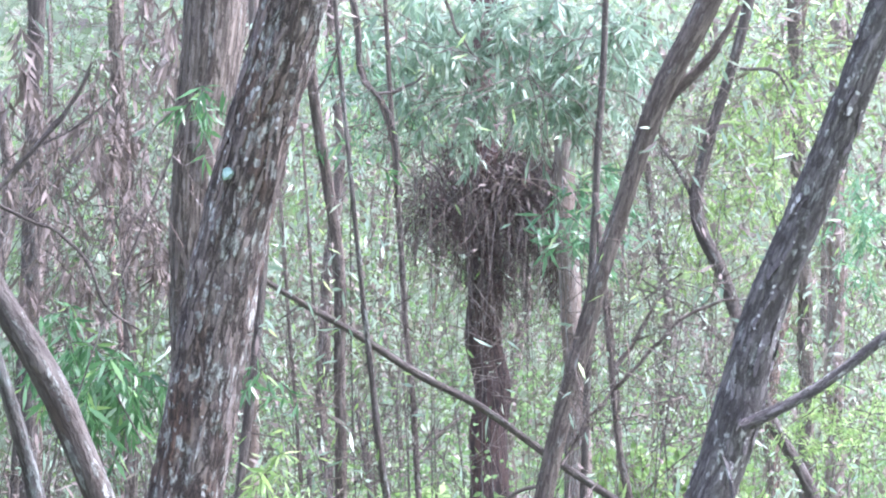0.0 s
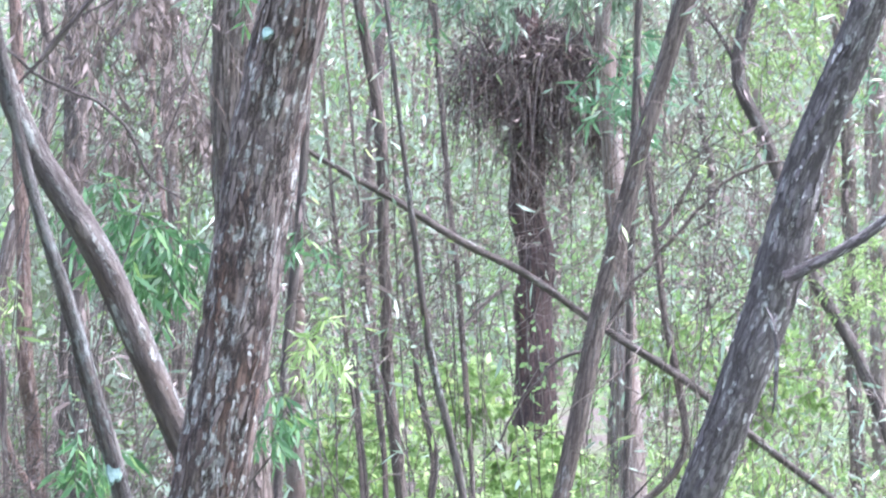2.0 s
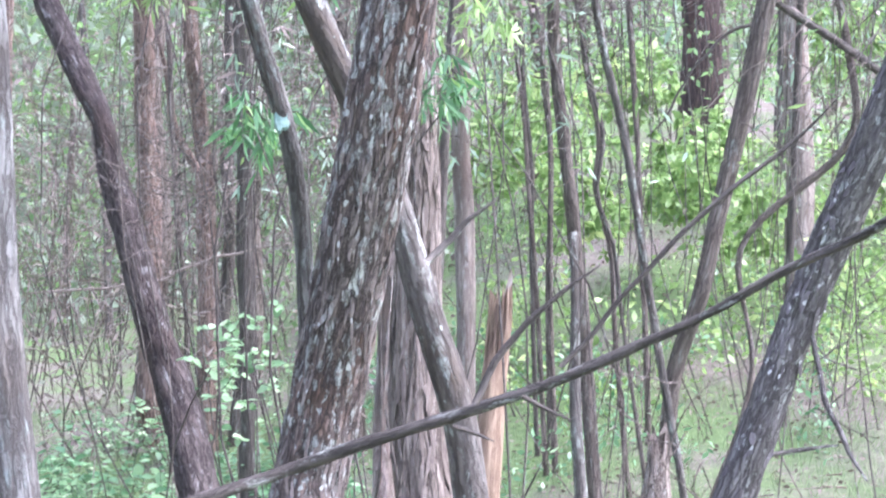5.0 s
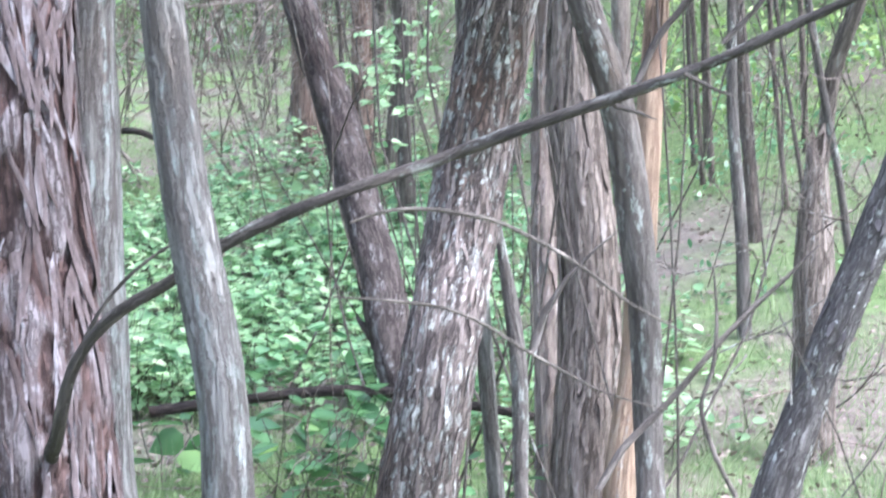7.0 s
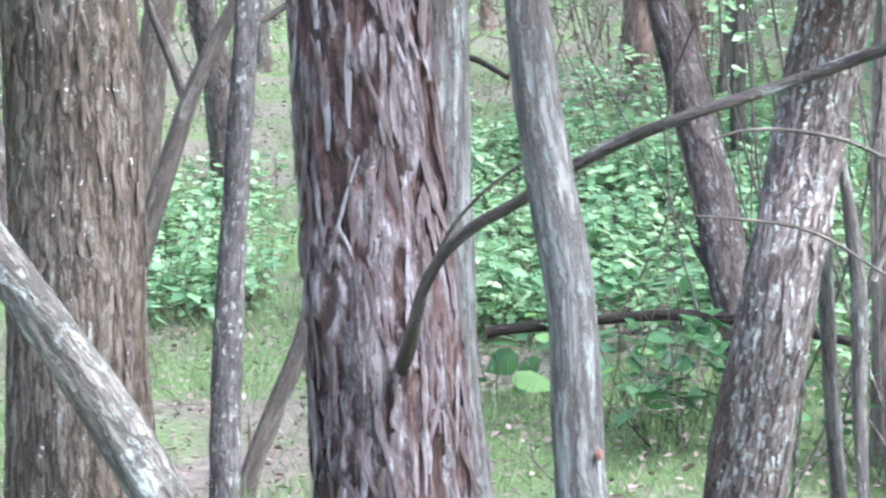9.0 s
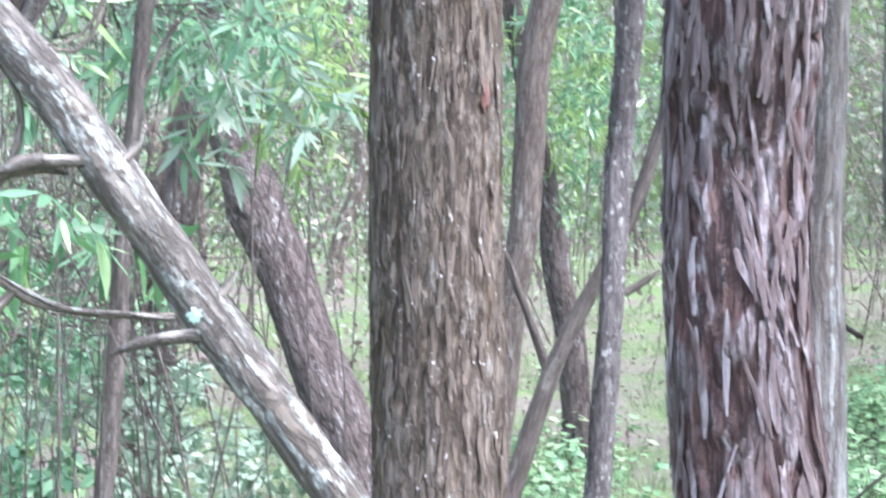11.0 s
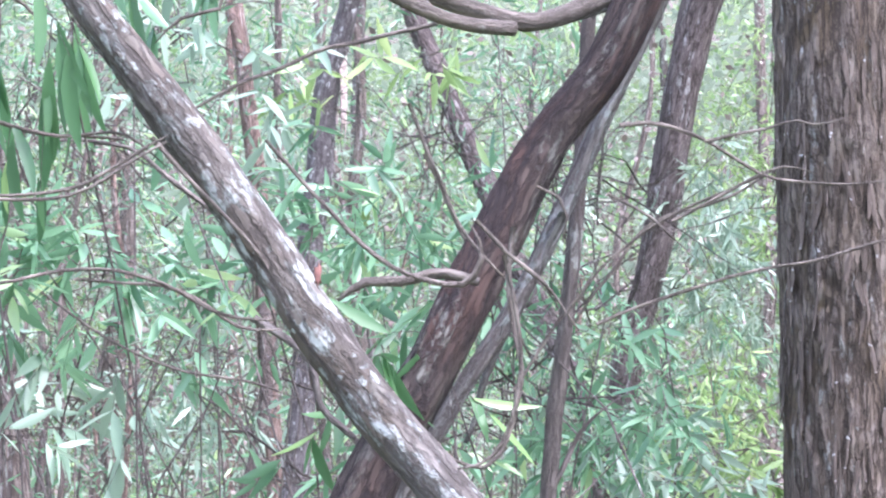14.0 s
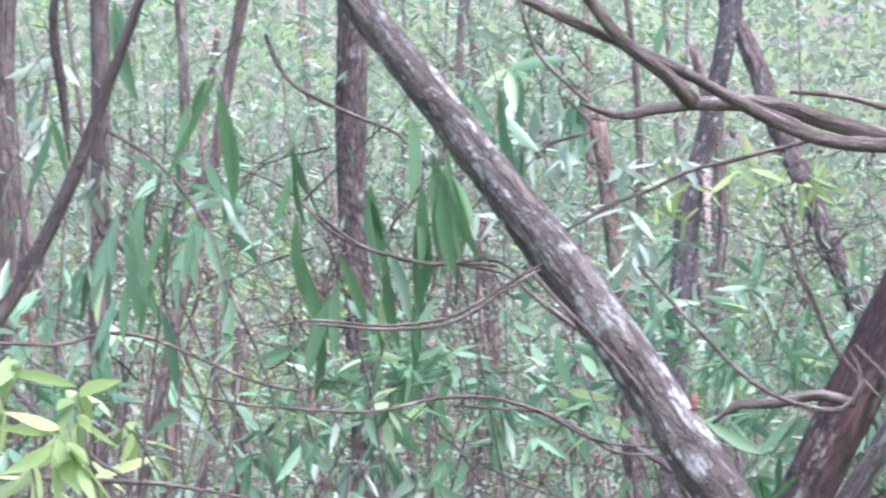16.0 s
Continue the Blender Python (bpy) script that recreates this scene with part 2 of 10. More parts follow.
def plate_material(name, low, high, pale, amount, specks=0.0, grain=26, floor=0.4):
    """A lifted piece of bark: its own tone, weathered in blotches, fibres along it, lichen specks."""
    m, t, n, l, p = nodes_of(name)
    geo = n.new("ShaderNodeNewGeometry")
    pos = geo.outputs["Position"]
    info = n.new("ShaderNodeObjectInfo")
    fibre = noise_tex(n, l, pos, 95, 5, 0.75, (1, 1, 0.13))
    blot = noise_tex(n, l, pos, grain, 5, 0.6, (1, 1, 0.3))
    tone = n.new("ShaderNodeMath")
    tone.operation = "MULTIPLY_ADD"
    tone.inputs[1].default_value = 0.55
    l.new(info.outputs["Random"], tone.inputs[0])
    half = n.new("ShaderNodeMath")
    half.operation = "MULTIPLY_ADD"
    half.inputs[1].default_value, half.inputs[2].default_value = 1.5, -0.5
    l.new(blot, half.inputs[0])
    l.new(half.outputs[0], tone.inputs[2])
    r = ramp(n, [(0.15, low), (1 - amount, high), (min(1, 1.16 - amount), pale)])
    l.new(tone.outputs[0], r.inputs[0])
    k = ramp(n, [(0.3, (floor, floor * 0.95, floor * 0.94)), (0.68, (1.15, 1.15, 1.15))])
    l.new(fibre, k.inputs[0])
    mu = n.new("ShaderNodeMix")
    mu.data_type, mu.blend_type = "RGBA", "MULTIPLY"
    mu.inputs[0].default_value = 1.0
    l.new(r.outputs[0], mu.inputs[6])
    l.new(k.outputs[0], mu.inputs[7])
    col = mu.outputs[2]
    if specks:
        dot = noise_tex(n, l, pos, 38, 3, 0.5)
        kd = ramp(n, [(0.68 - specks, (0, 0, 0)), (0.72 - specks, (1, 1, 1))])
        l.new(dot, kd.inputs[0])
        col = mix(n, l, kd.outputs[0], col, (0.42, 0.435, 0.405))
    l.new(col, p.inputs["Base Color"])
    p.inputs["Roughness"].default_value = 0.85
    bp = n.new("ShaderNodeBump")
    bp.inputs["Strength"].default_value, bp.inputs["Distance"].default_value = 0.7, 0.004
    l.new(fibre, bp.inputs["Height"])
    l.new(bp.outputs[0], p.inputs["Normal"])
    return m


# pieces of loose bark: name, material, number, length, width, lift of the free end
LOOSE = {
    "stringy": ("bark_flake", plate_material("flake_stringy", (0.13, 0.108, 0.087), (0.23, 0.2, 0.166), (0.34, 0.32, 0.28), 0.2), 260, 0.15, 0.02, 0.008),
    "pale": ("bark_flake", plate_material("flake_pale", (0.17, 0.14, 0.118), (0.3, 0.262, 0.23), (0.42, 0.39, 0.35), 0.2), 110, 0.1, 0.025, 0.008),
    "spotted": ("bark_plate", plate_material("plate_spotted", (0.13, 0.108, 0.092), (0.215, 0.187, 0.165), (0.33, 0.335, 0.305), 0.16, 0.06), 240, 0.085, 0.012, 0.006),
    "darkspot": ("bark_plate", plate_material("plate_dark", (0.085, 0.078, 0.078), (0.16, 0.15, 0.15), (0.3, 0.305, 0.29), 0.15, 0.1), 130, 0.05, 0.017, 0.004),
    "peeling": ("bark_strip", plate_material("strip_peeling", (0.06, 0.042, 0.036), (0.125, 0.103, 0.098), (0.235, 0.226, 0.226), 0.32, 0.0, 22, 0.4), 300, 0.19, 0.023, 0.009),
    "stringy2": ("bark_flake", plate_material("flake_fibrous", (0.085, 0.07, 0.052), (0.155, 0.131, 0.1), (0.23, 0.222, 0.185), 0.08, 0.03), 300, 0.13, 0.019, 0.012),
}


def leaf_material(name, dark, light, odd, gloss=0.45, through_light=0.35):
    m, t, n, l, p = nodes_of(name)
    g = n.new("ShaderNodeNewGeometry")
    mid = tuple(0.55 * a + 0.45 * b for a, b in zip(dark, light))
    # odd, the last stop, puts leaf glints into the colour of some leaves
    r = ramp(n, [(0.0, dark), (0.3, mid), (0.66, light), (0.86, tuple(1.15 * c for c in light)), (1.0, odd)])
    l.new(g.outputs["Random Per Island"], r.inputs[0])
    tc = n.new("ShaderNodeTexCoord")
    patch = noise_tex(n, l, tc.outputs["Object"], 1.3, 3)
    half = n.new("ShaderNodeMath")
    half.operation = "MULTIPLY"
    half.inputs[1].default_value = 0.45
    l.new(patch, half.inputs[0])
    col = mix(n, l, half.outputs[0], r.outputs[0], light)
    l.new(col, p.inputs["Base Color"])
    p.inputs["Roughness"].default_value = gloss
    p.inputs["Specular IOR Level"].default_value = 0.55
    tr = n.new("ShaderNodeBsdfTranslucent")
    l.new(col, tr.inputs["Color"])
    ms = n.new("ShaderNodeMixShader")
    ms.inputs[0].default_value = through_light
    l.new(p.outputs[0], ms.inputs[1])
    l.new(tr.outputs[0], ms.inputs[2])
    l.new(ms.outputs[0], n["Material Output"].inputs["Surface"])
    return m


LEAF = {
    "acacia": leaf_material("acacia_leaf", (0.045, 0.13, 0.065), (0.19, 0.37, 0.2), (0.5, 0.66, 0.28), 0.26, 0.42),
    "grey": leaf_material("grey_green_leaf", (0.1, 0.19, 0.115), (0.28, 0.4, 0.28), (0.5, 0.58, 0.43), 0.42, 0.36),
    "deep": leaf_material("deep_green_leaf", (0.03, 0.1, 0.04), (0.1, 0.235, 0.09), (0.3, 0.48, 0.14), 0.32, 0.42),
    "bright": leaf_material("bright_leaf", (0.11, 0.21, 0.06), (0.28, 0.43, 0.15), (0.54, 0.64, 0.26), 0.45, 0.45),
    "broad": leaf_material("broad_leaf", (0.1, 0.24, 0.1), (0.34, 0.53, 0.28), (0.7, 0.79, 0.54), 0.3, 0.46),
    # darker copy of broad_leaf: shade is put into the leaf colour
    "shaded_broad": leaf_material("shaded_broad_leaf", (0.06, 0.17, 0.075), (0.21, 0.4, 0.2), (0.46, 0.62, 0.34), 0.32, 0.44),
    "dead": leaf_material("dead_leaf", (0.09, 0.072, 0.058), (0.21, 0.178, 0.146), (0.36, 0.32, 0.27), 0.7, 0.2),
    # distance haze is put into this leaf colour: pale, low in contrast
    "haze_woods": leaf_material("far_haze_leaf", (0.24, 0.31, 0.22), (0.33, 0.41, 0.295), (0.38, 0.39, 0.31), 0.8, 0.5),
    # low-contrast copy of bright_leaf, with distance haze put into its colour
    "haze_bright": leaf_material("far_haze_bright_leaf", (0.13, 0.245, 0.1), (0.23, 0.39, 0.15), (0.32, 0.48, 0.2), 0.8, 0.5),
    "grass": leaf_material("grass_blade", (0.09, 0.16, 0.065), (0.21, 0.315, 0.14), (0.4, 0.41, 0.28), 0.65, 0.42),
    "litter": leaf_material("leaf_litter", (0.11, 0.088, 0.07), (0.21, 0.175, 0.142), (0.31, 0.275, 0.23), 0.8, 0.1),
}


def soil_material():
    m, t, n, l, p = nodes_of("forest_soil")
    tc = n.new("ShaderNodeTexCoord")
    v = tc.outputs["Object"]
    a = noise_tex(n, l, v, 0.7, 5)
    b = noise_tex(n, l, v, 14, 6, 0.75)
    litter = ramp(n, [(0.25, (0.075, 0.064, 0.052)), (0.55, (0.155, 0.135, 0.112)), (0.8, (0.3, 0.27, 0.235))])
    l.new(b, litter.inputs[0])
    moss = ramp(n, [(0.3, (0.055, 0.1, 0.032)), (0.75, (0.15, 0.225, 0.08))])
    l.new(b, moss.inputs[0])
    k = ramp(n, [(0.38, (0, 0, 0)), (0.54, (1, 1, 1))])
    l.new(a, k.inputs[0])
    l.new(mix(n, l, k.outputs[0], litter.outputs[0], moss.outputs[0]), p.inputs["Base Color"])
    p.inputs["Roughness"].default_value = 0.95
    bp = n.new("ShaderNodeBump")
    bp.inputs["Strength"].default_value, bp.inputs["Distance"].default_value = 0.8, 0.03
    l.new(b, bp.inputs["Height"])
    l.new(bp.outputs[0], p.inputs["Normal"])
    return m


SOIL = soil_material()


# ---- mesh helpers ----
def mesh_of(name, verts, faces, material, smooth=True):
    me = bpy.data.meshes.new(name)
    me.from_pydata(verts, [], faces) if isinstance(verts, list) else fill(me, verts, faces)
    me.materials.append(material)
    if smooth:
        me.polygons.foreach_set("use_smooth", np.ones(len(me.polygons), bool))
    me.update()
    return me


def fill(me, verts, faces):
    """Vertices (n, 3) and faces (m, k) of one size, at numpy speed."""
    m, k = faces.shape
    me.vertices.add(len(verts))
    me.vertices.foreach_set("co", np.ascontiguousarray(verts, dtype=np.float32).ravel())
    me.loops.add(m * k)
    me.loops.foreach_set("vertex_index", np.ascontiguousarray(faces, dtype=np.int32).ravel())
    me.polygons.add(m)
    me.polygons.foreach_set("loop_start", np.arange(0, m * k, k, dtype=np.int32))
    me.update(calc_edges=True)


def part(name, me, parent, label=""):
    ob = new(name, me)
    ob.parent = parent
    ob.matrix_parent_inverse = Matrix.Translation(-Vector(parent.location))
    return tagged(ob, label)


def spline(pts, step):
    """A smooth line through the nodes (x, y, z, r), at even steps."""
    p = np.array(pts, float)
    if len(p) == 2:
        p = np.array([p[0], p.mean(0), p[1]])
    seg = np.maximum(np.linalg.norm(np.diff(p[:, :3], axis=0), axis=1), 1e-4)
    s = np.concatenate([[0], np.cumsum(seg)])
    tan = np.gradient(p, s, axis=0)
    q = np.linspace(0, s[-1], max(4, int(s[-1] / step)))
    i = np.clip(np.searchsorted(s, q) - 1, 0, len(s) - 2)
    h = (s[i + 1] - s[i])[:, None]
    u = ((q - s[i])[:, None]) / h
    out = (2*u**3 - 3*u**2 + 1) * p[i] + (u**3 - 2*u**2 + u) * h * tan[i] + (3*u**2 - 2*u**3) * p[i + 1] + (u**3 - u**2) * h * tan[i + 1]
    out[:, 3] = np.maximum(np.interp(q, s, p[:, 3]), 0.001)
    return out, q


def frames_along(c):
    """Two unit vectors across the line at each of its points."""
    t = np.gradient(c, axis=0)
    t /= np.maximum(np.linalg.norm(t, axis=1), 1e-9)[:, None]
    ref = np.array([0.31, -0.95, 0.05]) if abs(t[0] @ np.array([0.31, -0.95, 0.05])) < 0.9 else np.array([0.9, 0.1, 0.4])
    a = np.cross(t, ref)
    a /= np.linalg.norm(a, axis=1)[:, None]
    return a, np.cross(t, a), t


def limb_mesh(name, pts, kind, detail, seed, jag=0.0):
    """A tapered limb with bark relief. detail 0 to 4 sets how fine it is."""
    mat, freq, depth, tall = BARK[kind]
    rmax = max(p[3] for p in pts)
    sides = (6, 10, 28, 52, 108)[detail]
    if detail == 1 and rmax > 0.05:
        sides = 18
    step = (0.16, 0.1, 0.04, 0.027, 0.018)[detail]
    thin = rmax < 0.013
    c, s = spline(pts, min(step, 0.03) if thin else step)
    kink = 11.0 if thin else 2.2
    wob = vnoise(np.stack([s * kink, s * 0 + seed * 3.7, s * 0], 1)) - 0.5
    wob2 = vnoise(np.stack([s * kink, s * 0 + seed * 3.7 + 50, s * 0], 1)) - 0.5
    a, b, _ = frames_along(c[:, :3])
    r = c[:, 3]
    wa = 0.0 if kind in LOOSE and detail >= 3 else (2.6 if thin else 0.5)
    centre = c[:, :3] + a * (wob * r * wa)[:, None] + b * (wob2 * r * wa)[:, None]
    th = np.linspace(0, 2 * np.pi, sides, endpoint=False)
    R, TH = np.meshgrid(r, th, indexing="ij")
    S = np.repeat(s[:, None], sides, 1)
    limb = np.stack([R * np.cos(TH), R * np.sin(TH), S], 2).reshape(-1, 3)
    q = limb * np.array([freq, freq, freq * tall]) + seed * 11.3
    warp = vnoise(q * np.array([0.5, 0.5, 0.8]) + 40)
    sway = vnoise(limb * np.array([9, 9, 6.5]) + seed * 7.1) - 0.5
    push = {"peeling": 2.6, "stringy2": 1.5, "spotted": 1.2, "furrow": 1.5}.get(kind, 0.4)
    q2 = q + np.stack([warp * 0.9 + sway * push, warp * 0.9 - sway * push, warp * 0.9], 1)
    n1 = vnoise(q2)
    n2 = vnoise(q2 * 2.1 + 9)
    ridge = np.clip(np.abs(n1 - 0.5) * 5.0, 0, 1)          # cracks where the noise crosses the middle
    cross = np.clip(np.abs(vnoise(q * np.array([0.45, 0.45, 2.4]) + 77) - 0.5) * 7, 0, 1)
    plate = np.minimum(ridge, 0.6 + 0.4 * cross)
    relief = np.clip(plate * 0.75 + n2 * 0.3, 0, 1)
    lump = vnoise(limb * np.array([5, 5, 2.2]) + seed * 5) - 0.5
    depth = min(depth, rmax * 0.22)
    rad = R.reshape(-1) + depth * (relief - 0.75) + lump * (0.05 if kind in LOOSE and detail >= 3 else 0.16) * R.reshape(-1)
    ct, st = np.cos(TH).reshape(-1), np.sin(TH).reshape(-1)
    rows = np.repeat(np.arange(len(r)), sides)
    v = centre[rows] + a[rows] * (rad * ct)[:, None] + b[rows] * (rad * st)[:, None]
    if jag:
        k = np.clip((S.reshape(-1) - (s[-1] - jag)) / jag, 0, 1)
        v[:, 2] += k * jag * 1.6 * (vnoise(np.stack([ct * 5, st * 5, ct * 0 + seed], 1)) - 0.6)
    n = len(r)
    i = np.arange(n - 1)[:, None] * sides
    j = np.arange(sides)[None, :]
    k = (j + 1) % sides
    f = np.stack([i + j, i + k, i + sides + k, i + sides + j], 2).reshape(-1, 4)
    # close the ends with a point
    e0, e1 = len(v), len(v) + 1
    v = np.concatenate([v, centre[:1], centre[-1:]])
    top = (n - 1) * sides
    me = bpy.data.meshes.new(name)
    fill(me, v, f)
    me.materials.append(mat)
    me.polygons.foreach_set("use_smooth", np.ones(len(me.polygons), bool))
    at = me.attributes.new("limb", "FLOAT_VECTOR", "POINT")
    at.data.foreach_set("vector", np.concatenate([limb, limb[:1], limb[-1:]]).astype(np.float32).ravel())
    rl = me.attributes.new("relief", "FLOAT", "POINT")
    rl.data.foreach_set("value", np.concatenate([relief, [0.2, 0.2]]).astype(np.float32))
    bm = bmesh.new()
    bm.from_mesh(me)
    bm.verts.ensure_lookup_table()
    for ring, apex in ((range(sides), e0), (range(top, top + sides), e1)):
        ring = list(ring)
        for x, y in zip(ring, ring[1:] + ring[:1]):
            try:
                bm.faces.new((bm.verts[x], bm.verts[y], bm.verts[apex]))
            except ValueError:
                pass
    bm.normal_update()
    bm.to_mesh(me)
    bm.free()
    return me


def loose_meshes(name, mat):
    """A few curved, tapered, uneven pieces of bark, one metre long and one wide."""
    out = []
    for q in range(7):
        r = random.Random(q * 7 + len(name))
        n = 6
        v, f, c = [], [], 0.0
        for i in range(n):
            u = i / (n - 1)
            w = 0.5 * (0.32 + 0.68 * math.sin(math.pi * (0.03 + 0.9 * u))) * (0.55 + 0.6 * r.random())
            c += 0.55 * (r.random() - 0.5)
            lift = (1 - u) ** 2.2
            for side, edge in ((-1, 0.0), (0, 0.16), (1, 0.0)):
                v.append((u - 0.5 + 0.05 * (r.random() - 0.5), c + side * w, edge + lift))
            for side, edge in ((-1, 0.0), (1, 0.0)):
                v.append((u - 0.5, c + side * w * 0.9, edge + lift * 0.95 - 0.1))
        for i in range(n - 1):
            a, b = i * 5, i * 5 + 5
            f += [(a, a + 1, b + 1, b), (a + 1, a + 2, b + 2, b + 1), (a + 3, a, b, b + 3), (a + 2, a + 4, b + 4, b + 2)]
        f += [(0, 3, 4, 2), (0, 2, 1)]
        me = bpy.data.meshes.new(name)
        me.from_pydata(v, [], f)
        me.materials.append(mat)
        me.update()
        out.append(me)
    return out


shapes = {}


def loose_bark(thing, pts, kind):
    """Pieces of loose bark on the side of the trunk that faces the clearing."""
    name, mat, n, length, width, lift = LOOSE[kind]
    if kind not in shapes:
        shapes[kind] = loose_meshes(name, mat)
    c, s = spline(pts, 0.02)
    keep = (c[:, 2] > -0.3) & (c[:, 2] < (2.6 if kind == "peeling" else 3.6))
    idx = np.flatnonzero(keep)
    a, b, t = frames_along(c[:, :3])
    r = random.Random(31 + n)
    for q in range(n):
        i = idx[r.randrange(len(idx))]
        th = r.uniform(0, 2 * math.pi)
        out = Vector(a[i] * math.cos(th) + b[i] * math.sin(th))
        to_eye = Vector((-c[i, 0], -c[i, 1], 0)).normalized()
        if out.dot(to_eye) < -0.25:
            out = -out
        up = Vector(t[i])
        if up.z < 0:
            up = -up
        side = out.cross(up).normalized()
        up = side.cross(out).normalized()
        tilt = r.gauss(0, 0.2 if kind == "peeling" else 0.11)
        up, side = up * math.cos(tilt) + side * math.sin(tilt), side * math.cos(tilt) - up * math.sin(tilt)
        ln, wd = length * r.uniform(0.45, 1.5), width * r.uniform(0.6, 1.4)
        ob = new(name, shapes[kind][r.randrange(7)])
        ob.parent = thing
        place = Vector(c[i, :3]) + out * (c[i, 3] * r.uniform(0.985, 1.03))
        rot = Matrix((up * ln, side * wd, out * lift * r.uniform(0.5, 1.3))).transposed().to_4x4()
        ob.matrix_parent_inverse = Matrix.Translation(-Vector(thing.location))
        ob.matrix_basis = Matrix.Translation(place) @ rot


count = [0]
things = {}


def tree(name, label, category, kind, pts, limbs=(), detail=1, crown=True):
    """A tree, pole or branch: the trunk and its side limbs, each a mesh of its own."""
    count[0] += 1
    thing = new(name)
    thing.location = pts[0][:3]
    tagged(thing, label, category)
    jag = 0.25 if "broken" in name else (0.12 if "stump" in name else 0)
    stem = "trunk" if category in ("tree", "stump") else "stem"
    part(stem, limb_mesh(stem, pts, kind, detail, count[0] * 1.0, jag), thing)
    if kind in LOOSE and detail >= 3:
        loose_bark(thing, pts, kind)
    if category == "tree" and crown and (pts[-1][2] - 1.7) / math.hypot(pts[-1][0], pts[-1][1]) > 0.31:
        top = np.array(pts[-1][:3])
        nl = 9
        u = np.linspace(0, 1, 6)[None, :, None]
        way = unit(rng.normal(size=(nl, 1, 3)) * np.array([1, 1, 0.3]) + np.array([0, 0, 0.75]))
        ln = 0.9 + 1.1 * rng.random((nl, 1, 1))
        lines = top - np.array([0, 0, 0.1]) + way * u * ln + np.cumsum(rng.normal(size=(nl, 6, 3)) * 0.05, axis=1) * u
        part("crown_branch", tubes_mesh("crown_branch", lines, np.full(nl, pts[-1][3] * 0.5), np.full(nl, 0.005), BARK[kind][0], 4), thing)
        at = lines[rng.integers(0, nl, 220), rng.integers(2, 6, 220)] + rng.normal(size=(220, 3)) * 0.22
        part("crown", leaves_mesh("crown", at, rng.normal(size=(220, 3)) + np.array([0, 0, -0.8]), rng.normal(size=(220, 3)), 0.1 + 0.08 * rng.random(220), "narrow", LEAF["grey"]), thing, "thin grey-green crown of drooping leaves")
    things[label] = thing
    wood = "olive" if kind == "redbrown" else kind
    for k, b in enumerate(limbs):
        part("branch", limb_mesh("branch", b, wood, min(detail, 2) if max(p[3] for p in b) > 0.012 else 1, count[0] + 0.3 * k + 0.1), thing)
    return thing


